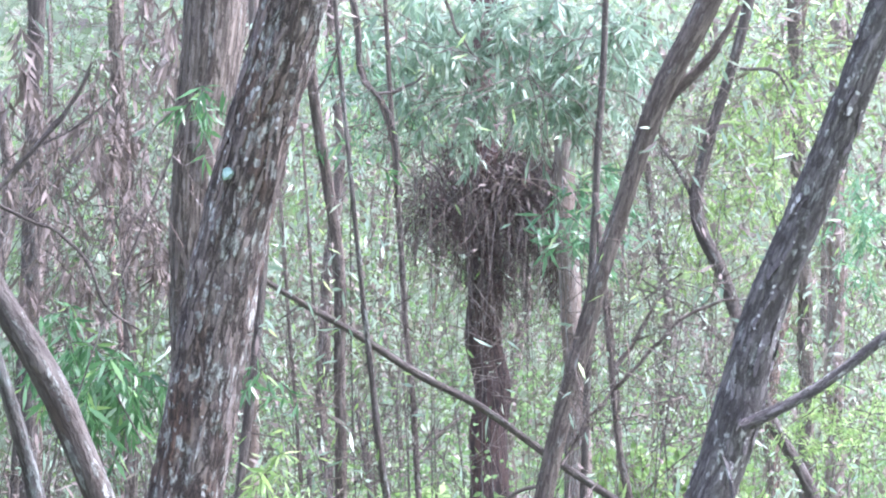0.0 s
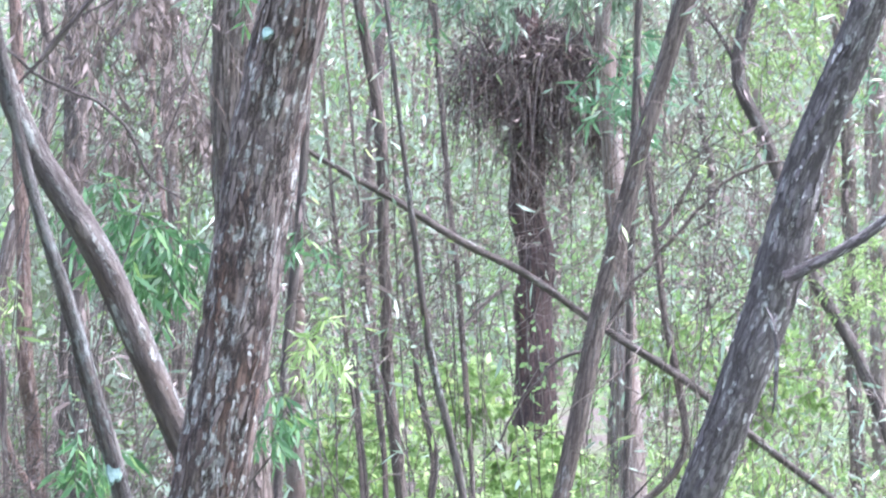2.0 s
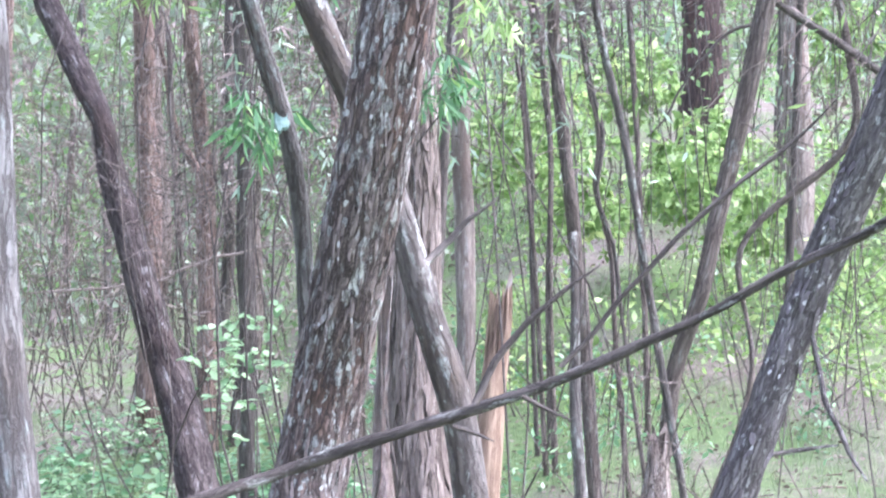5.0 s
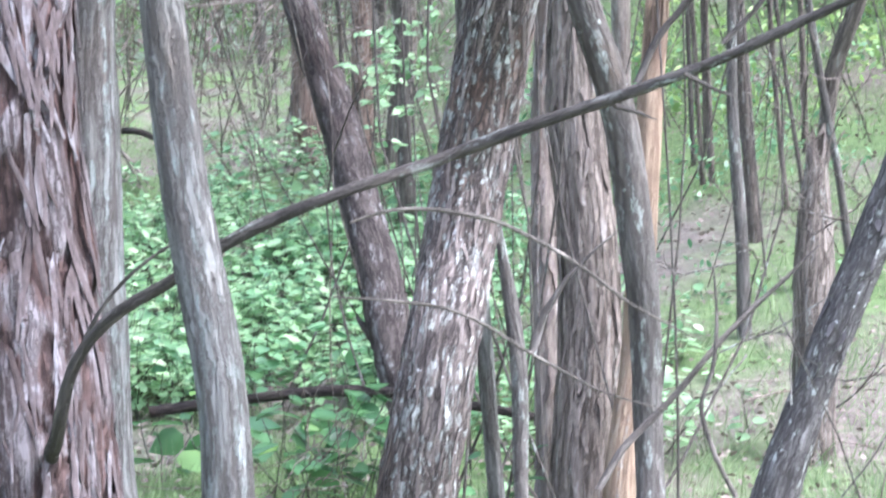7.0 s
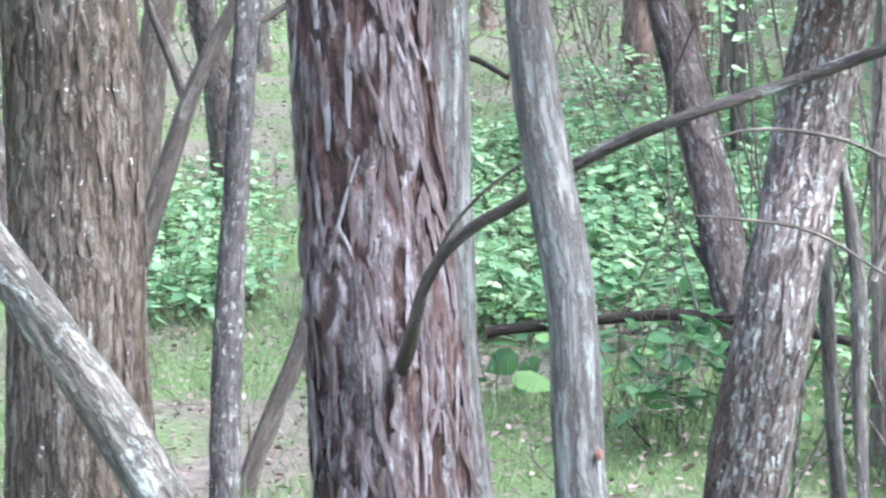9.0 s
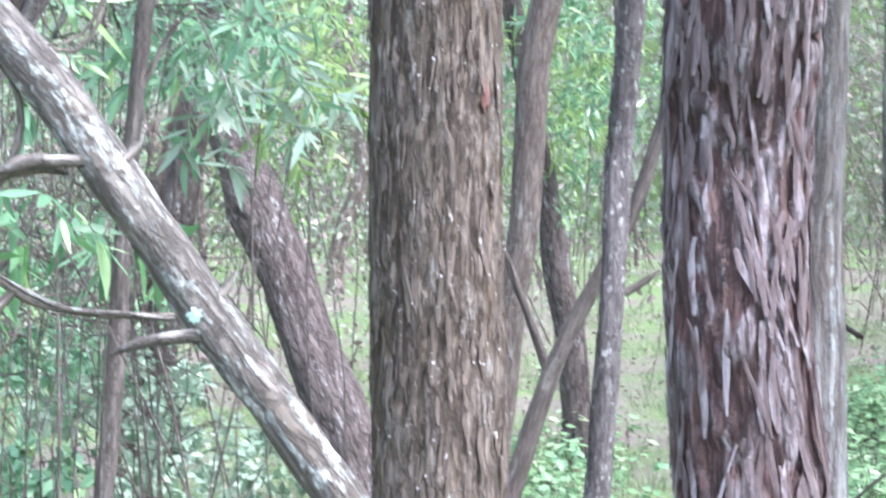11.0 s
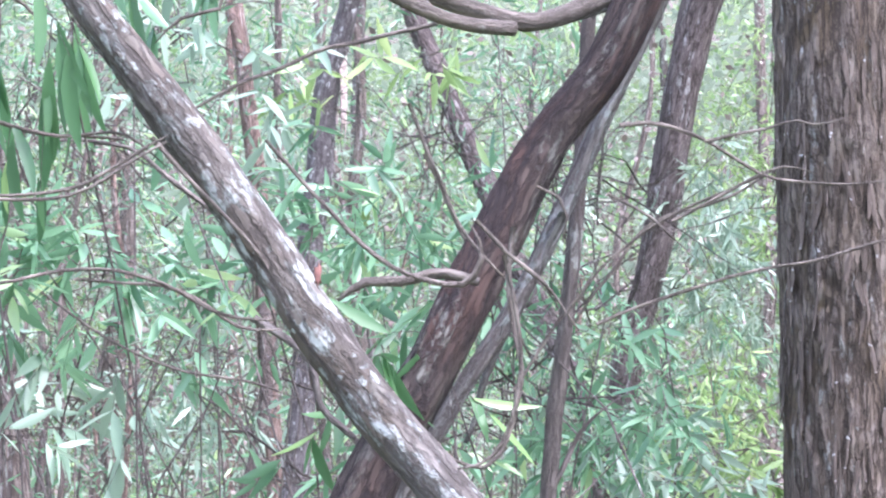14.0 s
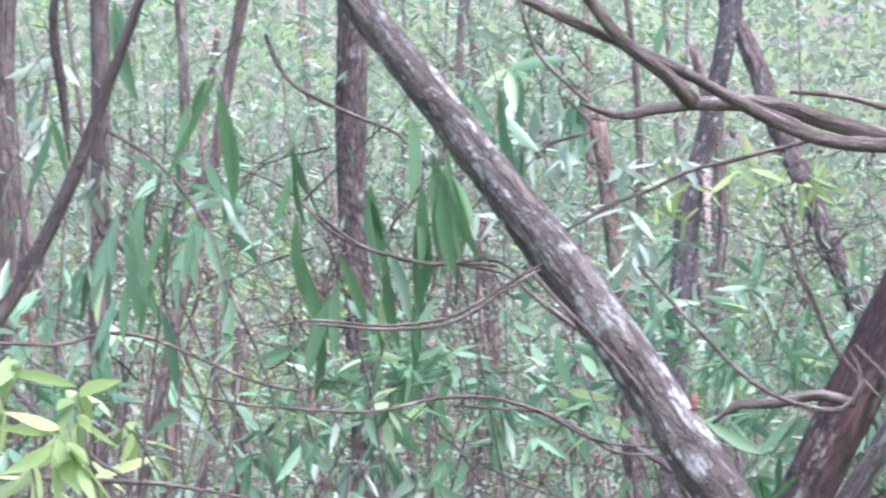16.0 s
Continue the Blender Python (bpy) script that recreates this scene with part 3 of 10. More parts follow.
# ---- leaves ----
def leaf_shape(style):
    """Vertices (along, across, up) and quads of one leaf of length 1."""
    if style == "long":      # sickle-shaped, five stations
        s = np.array([0.0, 0.18, 0.42, 0.7, 1.0])
        w = np.array([0.008, 0.074, 0.108, 0.078, 0.004])
        bend = 0.16 * (s * s)
        sag = -0.12 * s * s
        v = np.concatenate([np.stack([s, bend + w, sag], 1), np.stack([s, bend, sag - 0.03 * np.sin(s * 3.1)], 1), np.stack([s, bend - w, sag], 1)])
        n = len(s)
        f = [(i, i + 1, n + i + 1, n + i) for i in range(n - 1)] + [(n + i, n + i + 1, 2 * n + i + 1, 2 * n + i) for i in range(n - 1)]
    elif style == "hang":    # long narrow hanging leaf with a gentle curve
        s = np.array([0.0, 0.14, 0.38, 0.66, 0.86, 1.0])
        w = np.array([0.006, 0.045, 0.078, 0.07, 0.04, 0.003])
        bend = 0.2 * (s - 0.45) ** 2
        sag = -0.1 * s * s
        v = np.concatenate([np.stack([s, bend + w, sag], 1), np.stack([s, bend, sag - 0.025 * np.sin(s * 3.1)], 1), np.stack([s, bend - w, sag], 1)])
        n = len(s)
        f = [(i, i + 1, n + i + 1, n + i) for i in range(n - 1)] + [(n + i, n + i + 1, 2 * n + i + 1, 2 * n + i) for i in range(n - 1)]
    elif style == "broad":   # heart-shaped with a fold
        s = np.array([0.0, 0.12, 0.4, 0.72, 1.0])
        w = np.array([0.02, 0.3, 0.4, 0.24, 0.01])
        sag = -0.15 * s * s
        v = np.concatenate([np.stack([s, w, sag + 0.06], 1), np.stack([s, 0 * s, sag], 1), np.stack([s, -w, sag + 0.06], 1)])
        n = len(s)
        f = [(i, i + 1, n + i + 1, n + i) for i in range(n - 1)] + [(n + i, n + i + 1, 2 * n + i + 1, 2 * n + i) for i in range(n - 1)]
    elif style == "narrow":  # far narrow leaf, two quads
        v = np.array([(0, 0.012, 0), (0, -0.012, 0), (0.45, 0.11, -0.02), (0.45, -0.07, -0.02), (1, 0.05, -0.12), (1, 0.03, -0.12)])
        f = [(0, 1, 3, 2), (2, 3, 5, 4)]
    elif style == "blade":   # grass
        v = np.array([(0, 0.012, 0), (0, -0.012, 0), (1, -0.003, -0.03), (0.6, 0.011, 0.0)])
        f = [(0, 1, 2, 3)]
    elif style == "thread":  # fine grass
        v = np.array([(0, 0.008, 0), (0, -0.008, 0), (0.5, 0.008, 0.03), (0.5, -0.008, 0.03), (1, 0.002, -0.14), (1, -0.002, -0.14)])
        f = [(0, 1, 3, 2), (2, 3, 5, 4)]
    elif style == "rhomb":   # far leaf, one bent quad
        v = np.array([(0, 0, 0), (0.45, 0.27, 0.05), (1, 0, -0.08), (0.45, -0.27, 0.05)])
        f = [(0, 1, 2, 3)]
    else:                    # oval, two quads
        v = np.array([(0, 0.02, 0), (0, -0.02, 0), (0.45, 0.26, 0.03), (0.45, -0.26, 0.03), (1, 0.03, -0.06), (1, -0.03, -0.06)])
        f = [(0, 1, 3, 2), (2, 3, 5, 4)]
    return v, np.array(f)


def unit(v):
    return v / np.maximum(np.linalg.norm(v, axis=-1, keepdims=True), 1e-9)


def leaves_mesh(name, at, along, up, size, style, material):
    """One mesh of many leaves: places, directions, rough upward sides and lengths."""
    v, f = leaf_shape(style)
    along = unit(along)
    across = unit(np.cross(up, along))
    nrm = np.cross(along, across)
    n = len(at)
    flip = np.where(rng.random(n) < 0.5, -1.0, 1.0)[:, None, None]
    co = at[:, None, :] + size[:, None, None] * (v[None, :, 0:1] * along[:, None, :] + v[None, :, 1:2] * across[:, None, :] * flip + v[None, :, 2:3] * nrm[:, None, :])
    faces = (f[None] + (np.arange(n) * len(v))[:, None, None]).reshape(-1, 4)
    return mesh_of(name, co.reshape(-1, 3), faces, material)


def tubes_mesh(name, lines, r0, r1, material, sides=4):
    """Many thin stems in one mesh. lines: (n, k, 3)."""
    n, k, _ = lines.shape
    t = unit(np.gradient(lines, axis=1))
    a = unit(np.cross(t, np.array([0.37, 0.21, 0.13])))
    b = np.cross(t, a)
    rad = np.linspace(1, 0, k)[None, :] * (r0 - r1)[:, None] + r1[:, None]
    th = np.linspace(0, 2 * np.pi, sides, endpoint=False)
    co = lines[:, :, None, :] + rad[:, :, None, None] * (np.cos(th)[None, None, :, None] * a[:, :, None, :] + np.sin(th)[None, None, :, None] * b[:, :, None, :])
    i = (np.arange(n) * k * sides)[:, None, None] + (np.arange(k - 1) * sides)[None, :, None] + np.arange(sides)[None, None, :]
    j = (np.arange(n) * k * sides)[:, None, None] + (np.arange(k - 1) * sides)[None, :, None] + ((np.arange(sides) + 1) % sides)[None, None, :]
    f = np.stack([i, j, j + sides, i + sides], -1).reshape(-1, 4)
    me = mesh_of(name, co.reshape(-1, 3), f, material)
    at = me.attributes.new("limb", "FLOAT_VECTOR", "POINT")
    at.data.foreach_set("vector", co.reshape(-1, 3).astype(np.float32).ravel())
    rl = me.attributes.new("relief", "FLOAT", "POINT")
    rl.data.foreach_set("value", np.full(len(co.reshape(-1, 3)), 0.6, np.float32))
    return me


def spray(centre, radii, turn, twigs, per, size, style, leaf, droop, twig_len, spread=1.0):
    """Twigs inside an ellipsoid and the leaves on them. Returns lines, leaf places, directions, ups, sizes."""
    d = rng.normal(size=(twigs, 3))
    d = unit(d) * (rng.random((twigs, 1)) ** 0.45)
    ca, sa = math.cos(turn), math.sin(turn)
    local = d * np.array(radii)
    start = np.array(centre) + np.stack([local[:, 0] * ca - local[:, 1] * sa, local[:, 0] * sa + local[:, 1] * ca, local[:, 2]], 1)
    way = unit(rng.normal(size=(twigs, 3)) * np.array([1, 1, 0.5]) * spread + np.array([0, 0, -droop * 0.6]))
    k = 6
    u = np.linspace(0, 1, k)[None, :, None]
    ln = twig_len * (0.6 + 0.8 * rng.random((twigs, 1, 1)))
    lines = start[:, None, :] + way[:, None, :] * u * ln + np.array([0, 0, -1.0]) * (u * u) * ln * 0.35 * droop + rng.normal(size=(twigs, k, 3)) * 0.02 * twig_len * u
    tt = rng.random((twigs, per)) * 0.85 + 0.15
    if style in ("long", "hang"):
        tt = 0.4 + 0.6 * rng.random((twigs, per)) ** 0.7
    idx = tt * (k - 1)
    i0 = np.clip(idx.astype(int), 0, k - 2)
    fr = (idx - i0)[..., None]
    row = np.arange(twigs)[:, None]
    at = lines[row, i0] * (1 - fr) + lines[row, i0 + 1] * fr
    tan = lines[row, i0 + 1] - lines[row, i0]
    at = at.reshape(-1, 3)
    tan = unit(tan.reshape(-1, 3))
    n = len(at)
    along = unit(tan * 0.7 + rng.normal(size=(n, 3)) * 0.75 + np.array([0, 0, -droop]))
    up = rng.normal(size=(n, 3)) * 0.7 + np.array([0, 0, 1.0])
    if style == "broad":
        along[:, 2] *= 0.35
        up = rng.normal(size=(n, 3)) * 0.35 + np.array([0, -0.6, 1.0])
    if droop > 0.7:
        up = rng.normal(size=(n, 3))
    if style == "hang":     # heavy leaves that hang straight down
        along = unit(rng.normal(size=(n, 3)) * 0.2 + np.array([0, 0, -1.0]))
        up = rng.normal(size=(n, 3)) * 0.45 + np.array([0.3, -1.0, 0])
    return lines, at, along, up, size * (0.6 + 0.7 * rng.random(n))


def shrub(name, label, centre, radii, turn, twigs, per, size, style, leaf, droop=0.4, twig_len=0.4, stems=3, wood="dark", category="shrub", thick=0.008):
    """A leafy plant: stems from the ground, twigs and leaves."""
    thing = new(name)
    c = np.array(centre, float)
    gx, gy = c[0] + 0.1, c[1] + 0.15
    base = np.array([gx, gy, float(ground_z(np.array(gx), np.array(gy)))])
    thing.location = base
    tagged(thing, label, category)
    lines, at, along, up, sz = spray(centre, radii, turn, twigs, per, size, style, leaf, droop, twig_len)
    fo = part("foliage", leaves_mesh("foliage", at, along, up, sz, style, LEAF[leaf]), thing)
    tagged(fo, kind="stuff")
    tw = part("twig_spray", tubes_mesh("twig_spray", lines, np.full(twigs, thick * 0.35), np.full(twigs, thick * 0.12), BARK[wood][0], 3), thing)
    tagged(tw, kind="stuff")
    if stems:
        k = 8
        u = np.linspace(0, 1, k)[None, :, None]
        goal = lines[rng.integers(0, twigs, stems), 2]
        b = base + rng.normal(size=(stems, 1, 3)) * np.array([0.12, 0.12, 0])
        bend = rng.normal(size=(stems, 1, 3)) * 0.12 * np.linalg.norm(goal - base, axis=1)[:, None, None]
        st = b + (goal[:, None, :] - b) * u + bend * np.sin(u * np.pi) - np.array([0, 0, 0.05]) * (1 - u)
        for q in range(stems):
            part("stem", tubes_mesh("stem", st[q:q + 1], np.array([thick * 0.75]), np.array([thick * 0.4]), BARK[wood][0], 7), thing)
    return thing


def herb(name, label, x, y, wide, tall, stems, per, size, leaf, lean=0.35, wood="branch"):
    """A low plant: thin stems from one root, broad leaves held level in pairs along them."""
    thing = new(name)
    base = np.array([x, y, float(ground_z(np.array(x), np.array(y)))])
    thing.location = base
    tagged(thing, label, "plant", group="undergrowth plants")
    k = 7
    u = np.linspace(0, 1, k)[None, :, None]
    way = rng.normal(size=(stems, 1, 3)) * np.array([lean, lean, 0]) + np.array([0, 0, 1.0])
    ln = tall * (0.55 + 0.6 * rng.random((stems, 1, 1)))
    b = base - np.array([0, 0, 0.03]) + rng.normal(size=(stems, 1, 3)) * np.array([wide, wide, 0])
    lines = b + way * u * ln + np.cumsum(rng.normal(size=(stems, k, 3)) * 0.03 * tall, axis=1) * u
    tagged(part("stem", tubes_mesh("stem", lines, np.full(stems, 0.0035), np.full(stems, 0.0015), BARK[wood][0], 4), thing), kind="stuff")
    row = np.repeat(np.arange(stems), per)
    t = 0.25 + 0.75 * rng.random(len(row)) ** 0.6
    i0 = np.clip((t * (k - 1)).astype(int), 0, k - 2)
    fr = (t * (k - 1) - i0)[:, None]
    at = lines[row, i0] * (1 - fr) + lines[row, i0 + 1] * fr
    along = unit(rng.normal(size=(len(row), 3)) * np.array([1, 1, 0.16]) + np.array([0, 0, -0.12]))
    at = at + along * size * 0.35
    up = rng.normal(size=(len(row), 3)) * 0.3 + np.array([0, 0, 1.0])
    fo = part("foliage", leaves_mesh("foliage", at, along, up, size * (0.55 + 0.75 * rng.random(len(row))), "broad", LEAF[leaf]), thing)
    tagged(fo, kind="stuff")
    return thing


def plain(name, low, high):
    m, t, n, l, p = nodes_of(name)
    tc = n.new("ShaderNodeTexCoord")
    r = ramp(n, [(0.35, low), (0.65, high)])
    l.new(noise_tex(n, l, tc.outputs["Object"], 60, 5, 0.7), r.inputs[0])
    l.new(r.outputs[0], p.inputs["Base Color"])
    p.inputs["Roughness"].default_value = 0.9
    return m


MINT = plain("lichen_mint", (0.13, 0.24, 0.2), (0.28, 0.41, 0.355))
# sunlight along a trunk's edge, put into a pale strip colour
SUNLIT = plain("sunlit_bark_edge", (0.16, 0.125, 0.1), (0.5, 0.43, 0.36))
SCAR = plain("raw_wood", (0.11, 0.055, 0.043), (0.24, 0.12, 0.088))


def patch(owner, name, label, place, wide, high, material):
    """A thin uneven crust, scar or lit strip on the bark, turned to the clearing."""
    c = Vector(place)
    out = Vector((-c.x, -c.y, 0)).normalized()
    side = Vector((0, 0, 1)).cross(out)
    bm = bmesh.new()
    mid = bm.verts.new(c + out * 0.006)
    ring, rim = [], []
    for i in range(18):
        a = 2 * math.pi * i / 18
        k = 0.65 + 0.6 * random.Random(i * 3 + int(wide * 9000)).random()
        d = side * math.cos(a) * wide * k + Vector((0, 0, 1)) * math.sin(a) * high * k
        ring.append(bm.verts.new(c + d * 0.8 + out * 0.004))
        rim.append(bm.verts.new(c + d - out * 0.012))
    for i in range(18):
        j = (i + 1) % 18
        bm.faces.new((mid, ring[i], ring[j]))
        bm.faces.new((ring[i], rim[i], rim[j], ring[j]))
    bm.normal_update()
    me = bpy.data.meshes.new(name)
    bm.to_mesh(me)
    bm.free()
    me.materials.append(material)
    part(name, me, things[owner], label)


def dead_bush(label, centre, radii, turn, stems, length, thick, wood):
    """A tangle of bare twigs: curved stems with side twigs."""
    thing = new("dead_bush")
    c = np.array(centre, float)
    thing.location = (c[0], c[1], float(ground_z(np.array(c[0]), np.array(c[1]))))
    tagged(thing, label, "twigs")
    ca, sa = math.cos(turn), math.sin(turn)

    def grow(start, way, ln, k, wander):
        u = np.linspace(0, 1, k)[None, :, None]
        return start[:, None, :] + way[:, None, :] * u * ln[:, None, None] + np.cumsum(rng.normal(size=(len(start), k, 3)) * wander * ln[:, None, None], axis=1) * u

    loc = (unit(rng.normal(size=(stems, 3))) * rng.random((stems, 1)) ** 0.5) * np.array(radii)
    start = c + np.stack([loc[:, 0] * ca - loc[:, 1] * sa, loc[:, 0] * sa + loc[:, 1] * ca, loc[:, 2]], 1)
    way = unit(rng.normal(size=(stems, 3)) + np.array([0, 0, 0.35]))
    ln = length * (0.6 + 0.8 * rng.random(stems))
    a = grow(start, way, ln, 8, 0.055)
    i = np.repeat(np.arange(stems), 3)
    j = rng.integers(2, 7, len(i))
    w2 = unit(unit(a[i, j] - a[i, j - 1]) + rng.normal(size=(len(i), 3)) * 0.6)
    b = grow(a[i, j], w2, ln[i] * (0.25 + 0.35 * rng.random(len(i))), 8, 0.055)
    lines = np.concatenate([a, b])
    r0 = np.concatenate([np.full(stems, thick), np.full(len(i), thick * 0.55)])
    tagged(part("twig_spray", tubes_mesh("twig_spray", lines, r0, np.full(len(lines), thick * 0.25), BARK[wood][0], 3), thing), kind="stuff")
    # a few stems that hold the tangle up
    base = np.array(thing.location) - np.array([0, 0, 0.05])
    for q in range(1):
        g = a[rng.integers(0, stems), 3]
        u = np.linspace(0, 1, 8)[None, :, None]
        st = base + rng.normal(size=3) * np.array([0.08, 0.08, 0]) + (g - base) * u + rng.normal(size=3) * 0.22 * np.sin(u * np.pi) + rng.normal(size=3) * 0.08 * np.sin(2 * u * np.pi)
        part("stem", tubes_mesh("stem", st, np.array([thick * 0.9]), np.array([thick * 0.6]), BARK[wood][0], 6), thing)


# ---- ground ----
def build_ground():
    xs = np.concatenate([np.linspace(-400, -30, 14), np.linspace(-28, 24, 200), np.linspace(26, 400, 14)])
    ys = np.concatenate([np.linspace(-300, -8, 10), np.linspace(-6, 46, 210), np.linspace(50, 900, 20)])
    X, Y = np.meshgrid(xs, ys)
    Z = ground_z(X, Y)
    p = np.stack([X.ravel(), Y.ravel(), X.ravel() * 0], 1)
    Z = Z.ravel() + 0.12 * (vnoise(p * 0.7 + 5) - 0.5) + 0.05 * (vnoise(p * 3.1) - 0.5)
    v = np.stack([X.ravel(), Y.ravel(), Z], 1)
    nx = len(xs)
    i = (np.arange(len(ys) - 1) * nx)[:, None] + np.arange(nx - 1)[None, :]
    f = np.stack([i, i + 1, i + nx + 1, i + nx], -1).reshape(-1, 4)
    ob = new("ground", mesh_of("ground", v, f, SOIL))
    tagged(ob, "uneven forest floor with leaf litter and patchy green grass", "ground", kind="structure")


build_ground()

# ---- trees, poles and branches ----
tree("leaning_tree", "leaning tree trunk with furrowed grey-brown bark and pale lichen spots", "tree", "spotted",
     [(0.005, 7.125, -0.576, 0.1640), (0.055, 7.133, -0.139, 0.1261), (0.184, 7.051, 0.676, 0.1078), (0.225, 7.159, 0.887, 0.1086), (0.455, 6.651, 2.279, 0.1010), (0.573, 6.228, 3.167, 0.0924), (0.670, 5.940, 3.631, 0.0845), (1.011, 4.812, 6.390, 0.0667)],
     [], 3, True)
tree("dead_pole", "bare grey dead trunk leaning behind the spotted tree", "tree", "greypole",
     [(0.823, 7.354, -0.585, 0.0783), (0.813, 7.398, -0.147, 0.0602), (0.830, 7.540, 0.178, 0.0469), (0.778, 7.545, 0.900, 0.0558), (0.718, 7.511, 1.328, 0.0522), (0.626, 7.474, 1.633, 0.0487), (0.529, 7.428, 1.917, 0.0437), (0.327, 7.246, 2.352, 0.0433), (0.106, 7.123, 2.797, 0.0429), (-0.070, 7.029, 3.071, 0.0380), (-0.261, 6.924, 3.521, 0.0367)],
     [[(0.610, 7.338, 1.767, 0.0124), (0.711, 7.327, 1.859, 0.0100), (0.813, 7.312, 1.960, 0.0031)]], 2, False)
tree("lichen_pole", "thin grey-green sapling trunk with turquoise lichen", "tree", "greenpole",
     [(0.417, 8.332, -0.575, 0.0342), (0.400, 8.248, -0.340, 0.0283), (0.277, 7.655, 1.323, 0.0262), (0.245, 7.412, 1.845, 0.0256), (0.190, 7.234, 2.150, 0.0278), (0.129, 7.145, 2.339, 0.0262), (0.035, 6.986, 2.645, 0.0219), (-0.042, 6.863, 2.857, 0.0178), (-0.271, 6.485, 3.754, 0.0166)],
     [], 2, False)
tree("leaning_tree", "leaning dark tree trunk with white lichen spots and a side branch", "tree", "darkspot",
     [(0.929, 7.119, -0.582, 0.0872), (0.989, 7.097, -0.340, 0.0725), (1.126, 7.045, 0.211, 0.0671), (1.233, 7.014, 0.539, 0.0568), (1.485, 6.909, 1.221, 0.0573), (1.578, 6.831, 1.536, 0.0552), (1.819, 6.471, 2.304, 0.0616), (1.911, 6.332, 2.641, 0.0670), (1.958, 6.211, 2.913, 0.0573), (2.041, 6.060, 3.190, 0.0508), (2.128, 5.860, 3.520, 0.0458), (2.709, 4.663, 6.209, 0.0362)],
     [[(1.905, 6.231, 2.628, 0.0204), (1.975, 6.205, 2.664, 0.0180), (2.079, 6.164, 2.721, 0.0156), (2.238, 6.089, 2.849, 0.0168), (2.347, 6.033, 2.940, 0.0060)],
      [(1.659, 6.771, 1.830, 0.0075), (1.630, 6.783, 1.660, 0.0082), (1.660, 6.775, 1.413, 0.0082), (1.719, 6.756, 1.259, 0.0075), (1.777, 6.737, 1.167, 0.0031)],
      [(1.549, 6.897, 1.234, 0.0076), (1.637, 6.877, 1.246, 0.0064), (1.728, 6.857, 1.257, 0.0022)],
      [(1.830, 6.159, 2.543, 0.0059), (1.858, 6.158, 2.484, 0.0071), (1.867, 6.166, 2.383, 0.0071), (1.847, 6.182, 2.267, 0.0032)]], 3, True)
tree("crooked_tree", "dark crooked tree trunk standing behind the leaning one", "tree", "dark",
     [(5.294, 13.127, 0.414, 0.0507), (5.214, 13.134, 0.651, 0.0421), (4.446, 13.200, 2.913, 0.0390), (4.295, 13.211, 3.288, 0.0356), (4.127, 13.227, 3.570, 0.0356), (3.934, 13.201, 4.103, 0.0423), (3.817, 13.176, 4.415, 0.0423), (3.667, 13.144, 4.758, 0.0401), (3.710, 13.043, 5.126, 0.0334), (3.820, 12.887, 5.577, 0.0311), (4.139, 12.352, 7.739, 0.0262)],
     [[(3.682, 13.140, 4.758, 0.0134), (3.517, 13.117, 5.038, 0.0111), (3.436, 13.114, 5.131, 0.0033)],
      [(3.853, 12.891, 5.531, 0.0111), (4.033, 12.843, 5.511, 0.0100), (4.163, 12.855, 5.326, 0.0039)]], 1, True)
tree("slender_tree", "smooth grey-brown leaning trunk forked near the top", "tree", "smooth",
     [(2.076, 12.532, 0.153, 0.0503), (2.107, 12.486, 0.397, 0.0418), (2.187, 12.369, 1.011, 0.0386), (2.230, 12.327, 1.407, 0.0404), (2.321, 12.173, 1.735, 0.0441), (2.398, 12.091, 2.209, 0.0477), (2.515, 11.953, 2.816, 0.0475), (2.572, 11.860, 3.159, 0.0511), (2.669, 11.712, 3.644, 0.0509), (2.755, 11.581, 4.017, 0.0469), (2.847, 11.417, 4.436, 0.0467), (2.968, 11.209, 4.895, 0.0540), (3.120, 11.029, 5.235, 0.0575), (3.601, 10.346, 7.052, 0.0494)],
     [[(2.914, 11.337, 4.701, 0.0337), (3.023, 11.261, 4.883, 0.0299), (3.196, 11.163, 5.062, 0.0262), (3.324, 11.055, 5.312, 0.0121)]], 1, True)
tree("paperbark_tree", "pale straight paperbark trunk on the slope", "tree", "pale",
     [(3.813, 16.578, 1.326, 0.1306), (3.806, 16.566, 1.576, 0.1085), (3.793, 16.546, 2.025, 0.1005), (3.773, 16.517, 2.790, 0.0927), (3.720, 16.426, 3.823, 0.0850), (3.672, 16.366, 4.312, 0.0773), (3.551, 16.104, 5.749, 0.0734), (3.344, 15.708, 8.716, 0.0580)],
     [], 1, True)
tree("burnt_tree", "fire-blackened reddish trunk carrying a tangle of dead twigs", "tree", "burnt",
     [(3.946, 21.386, 2.637, 0.2934), (3.946, 21.386, 2.773, 0.2552), (3.981, 21.346, 3.302, 0.2031), (4.012, 21.267, 4.072, 0.1808), (3.948, 21.147, 5.051, 0.1709), (3.881, 21.008, 5.912, 0.1486), (3.832, 20.803, 6.879, 0.1387), (3.670, 20.321, 10.088, 0.1072)],
     [], 1, True)
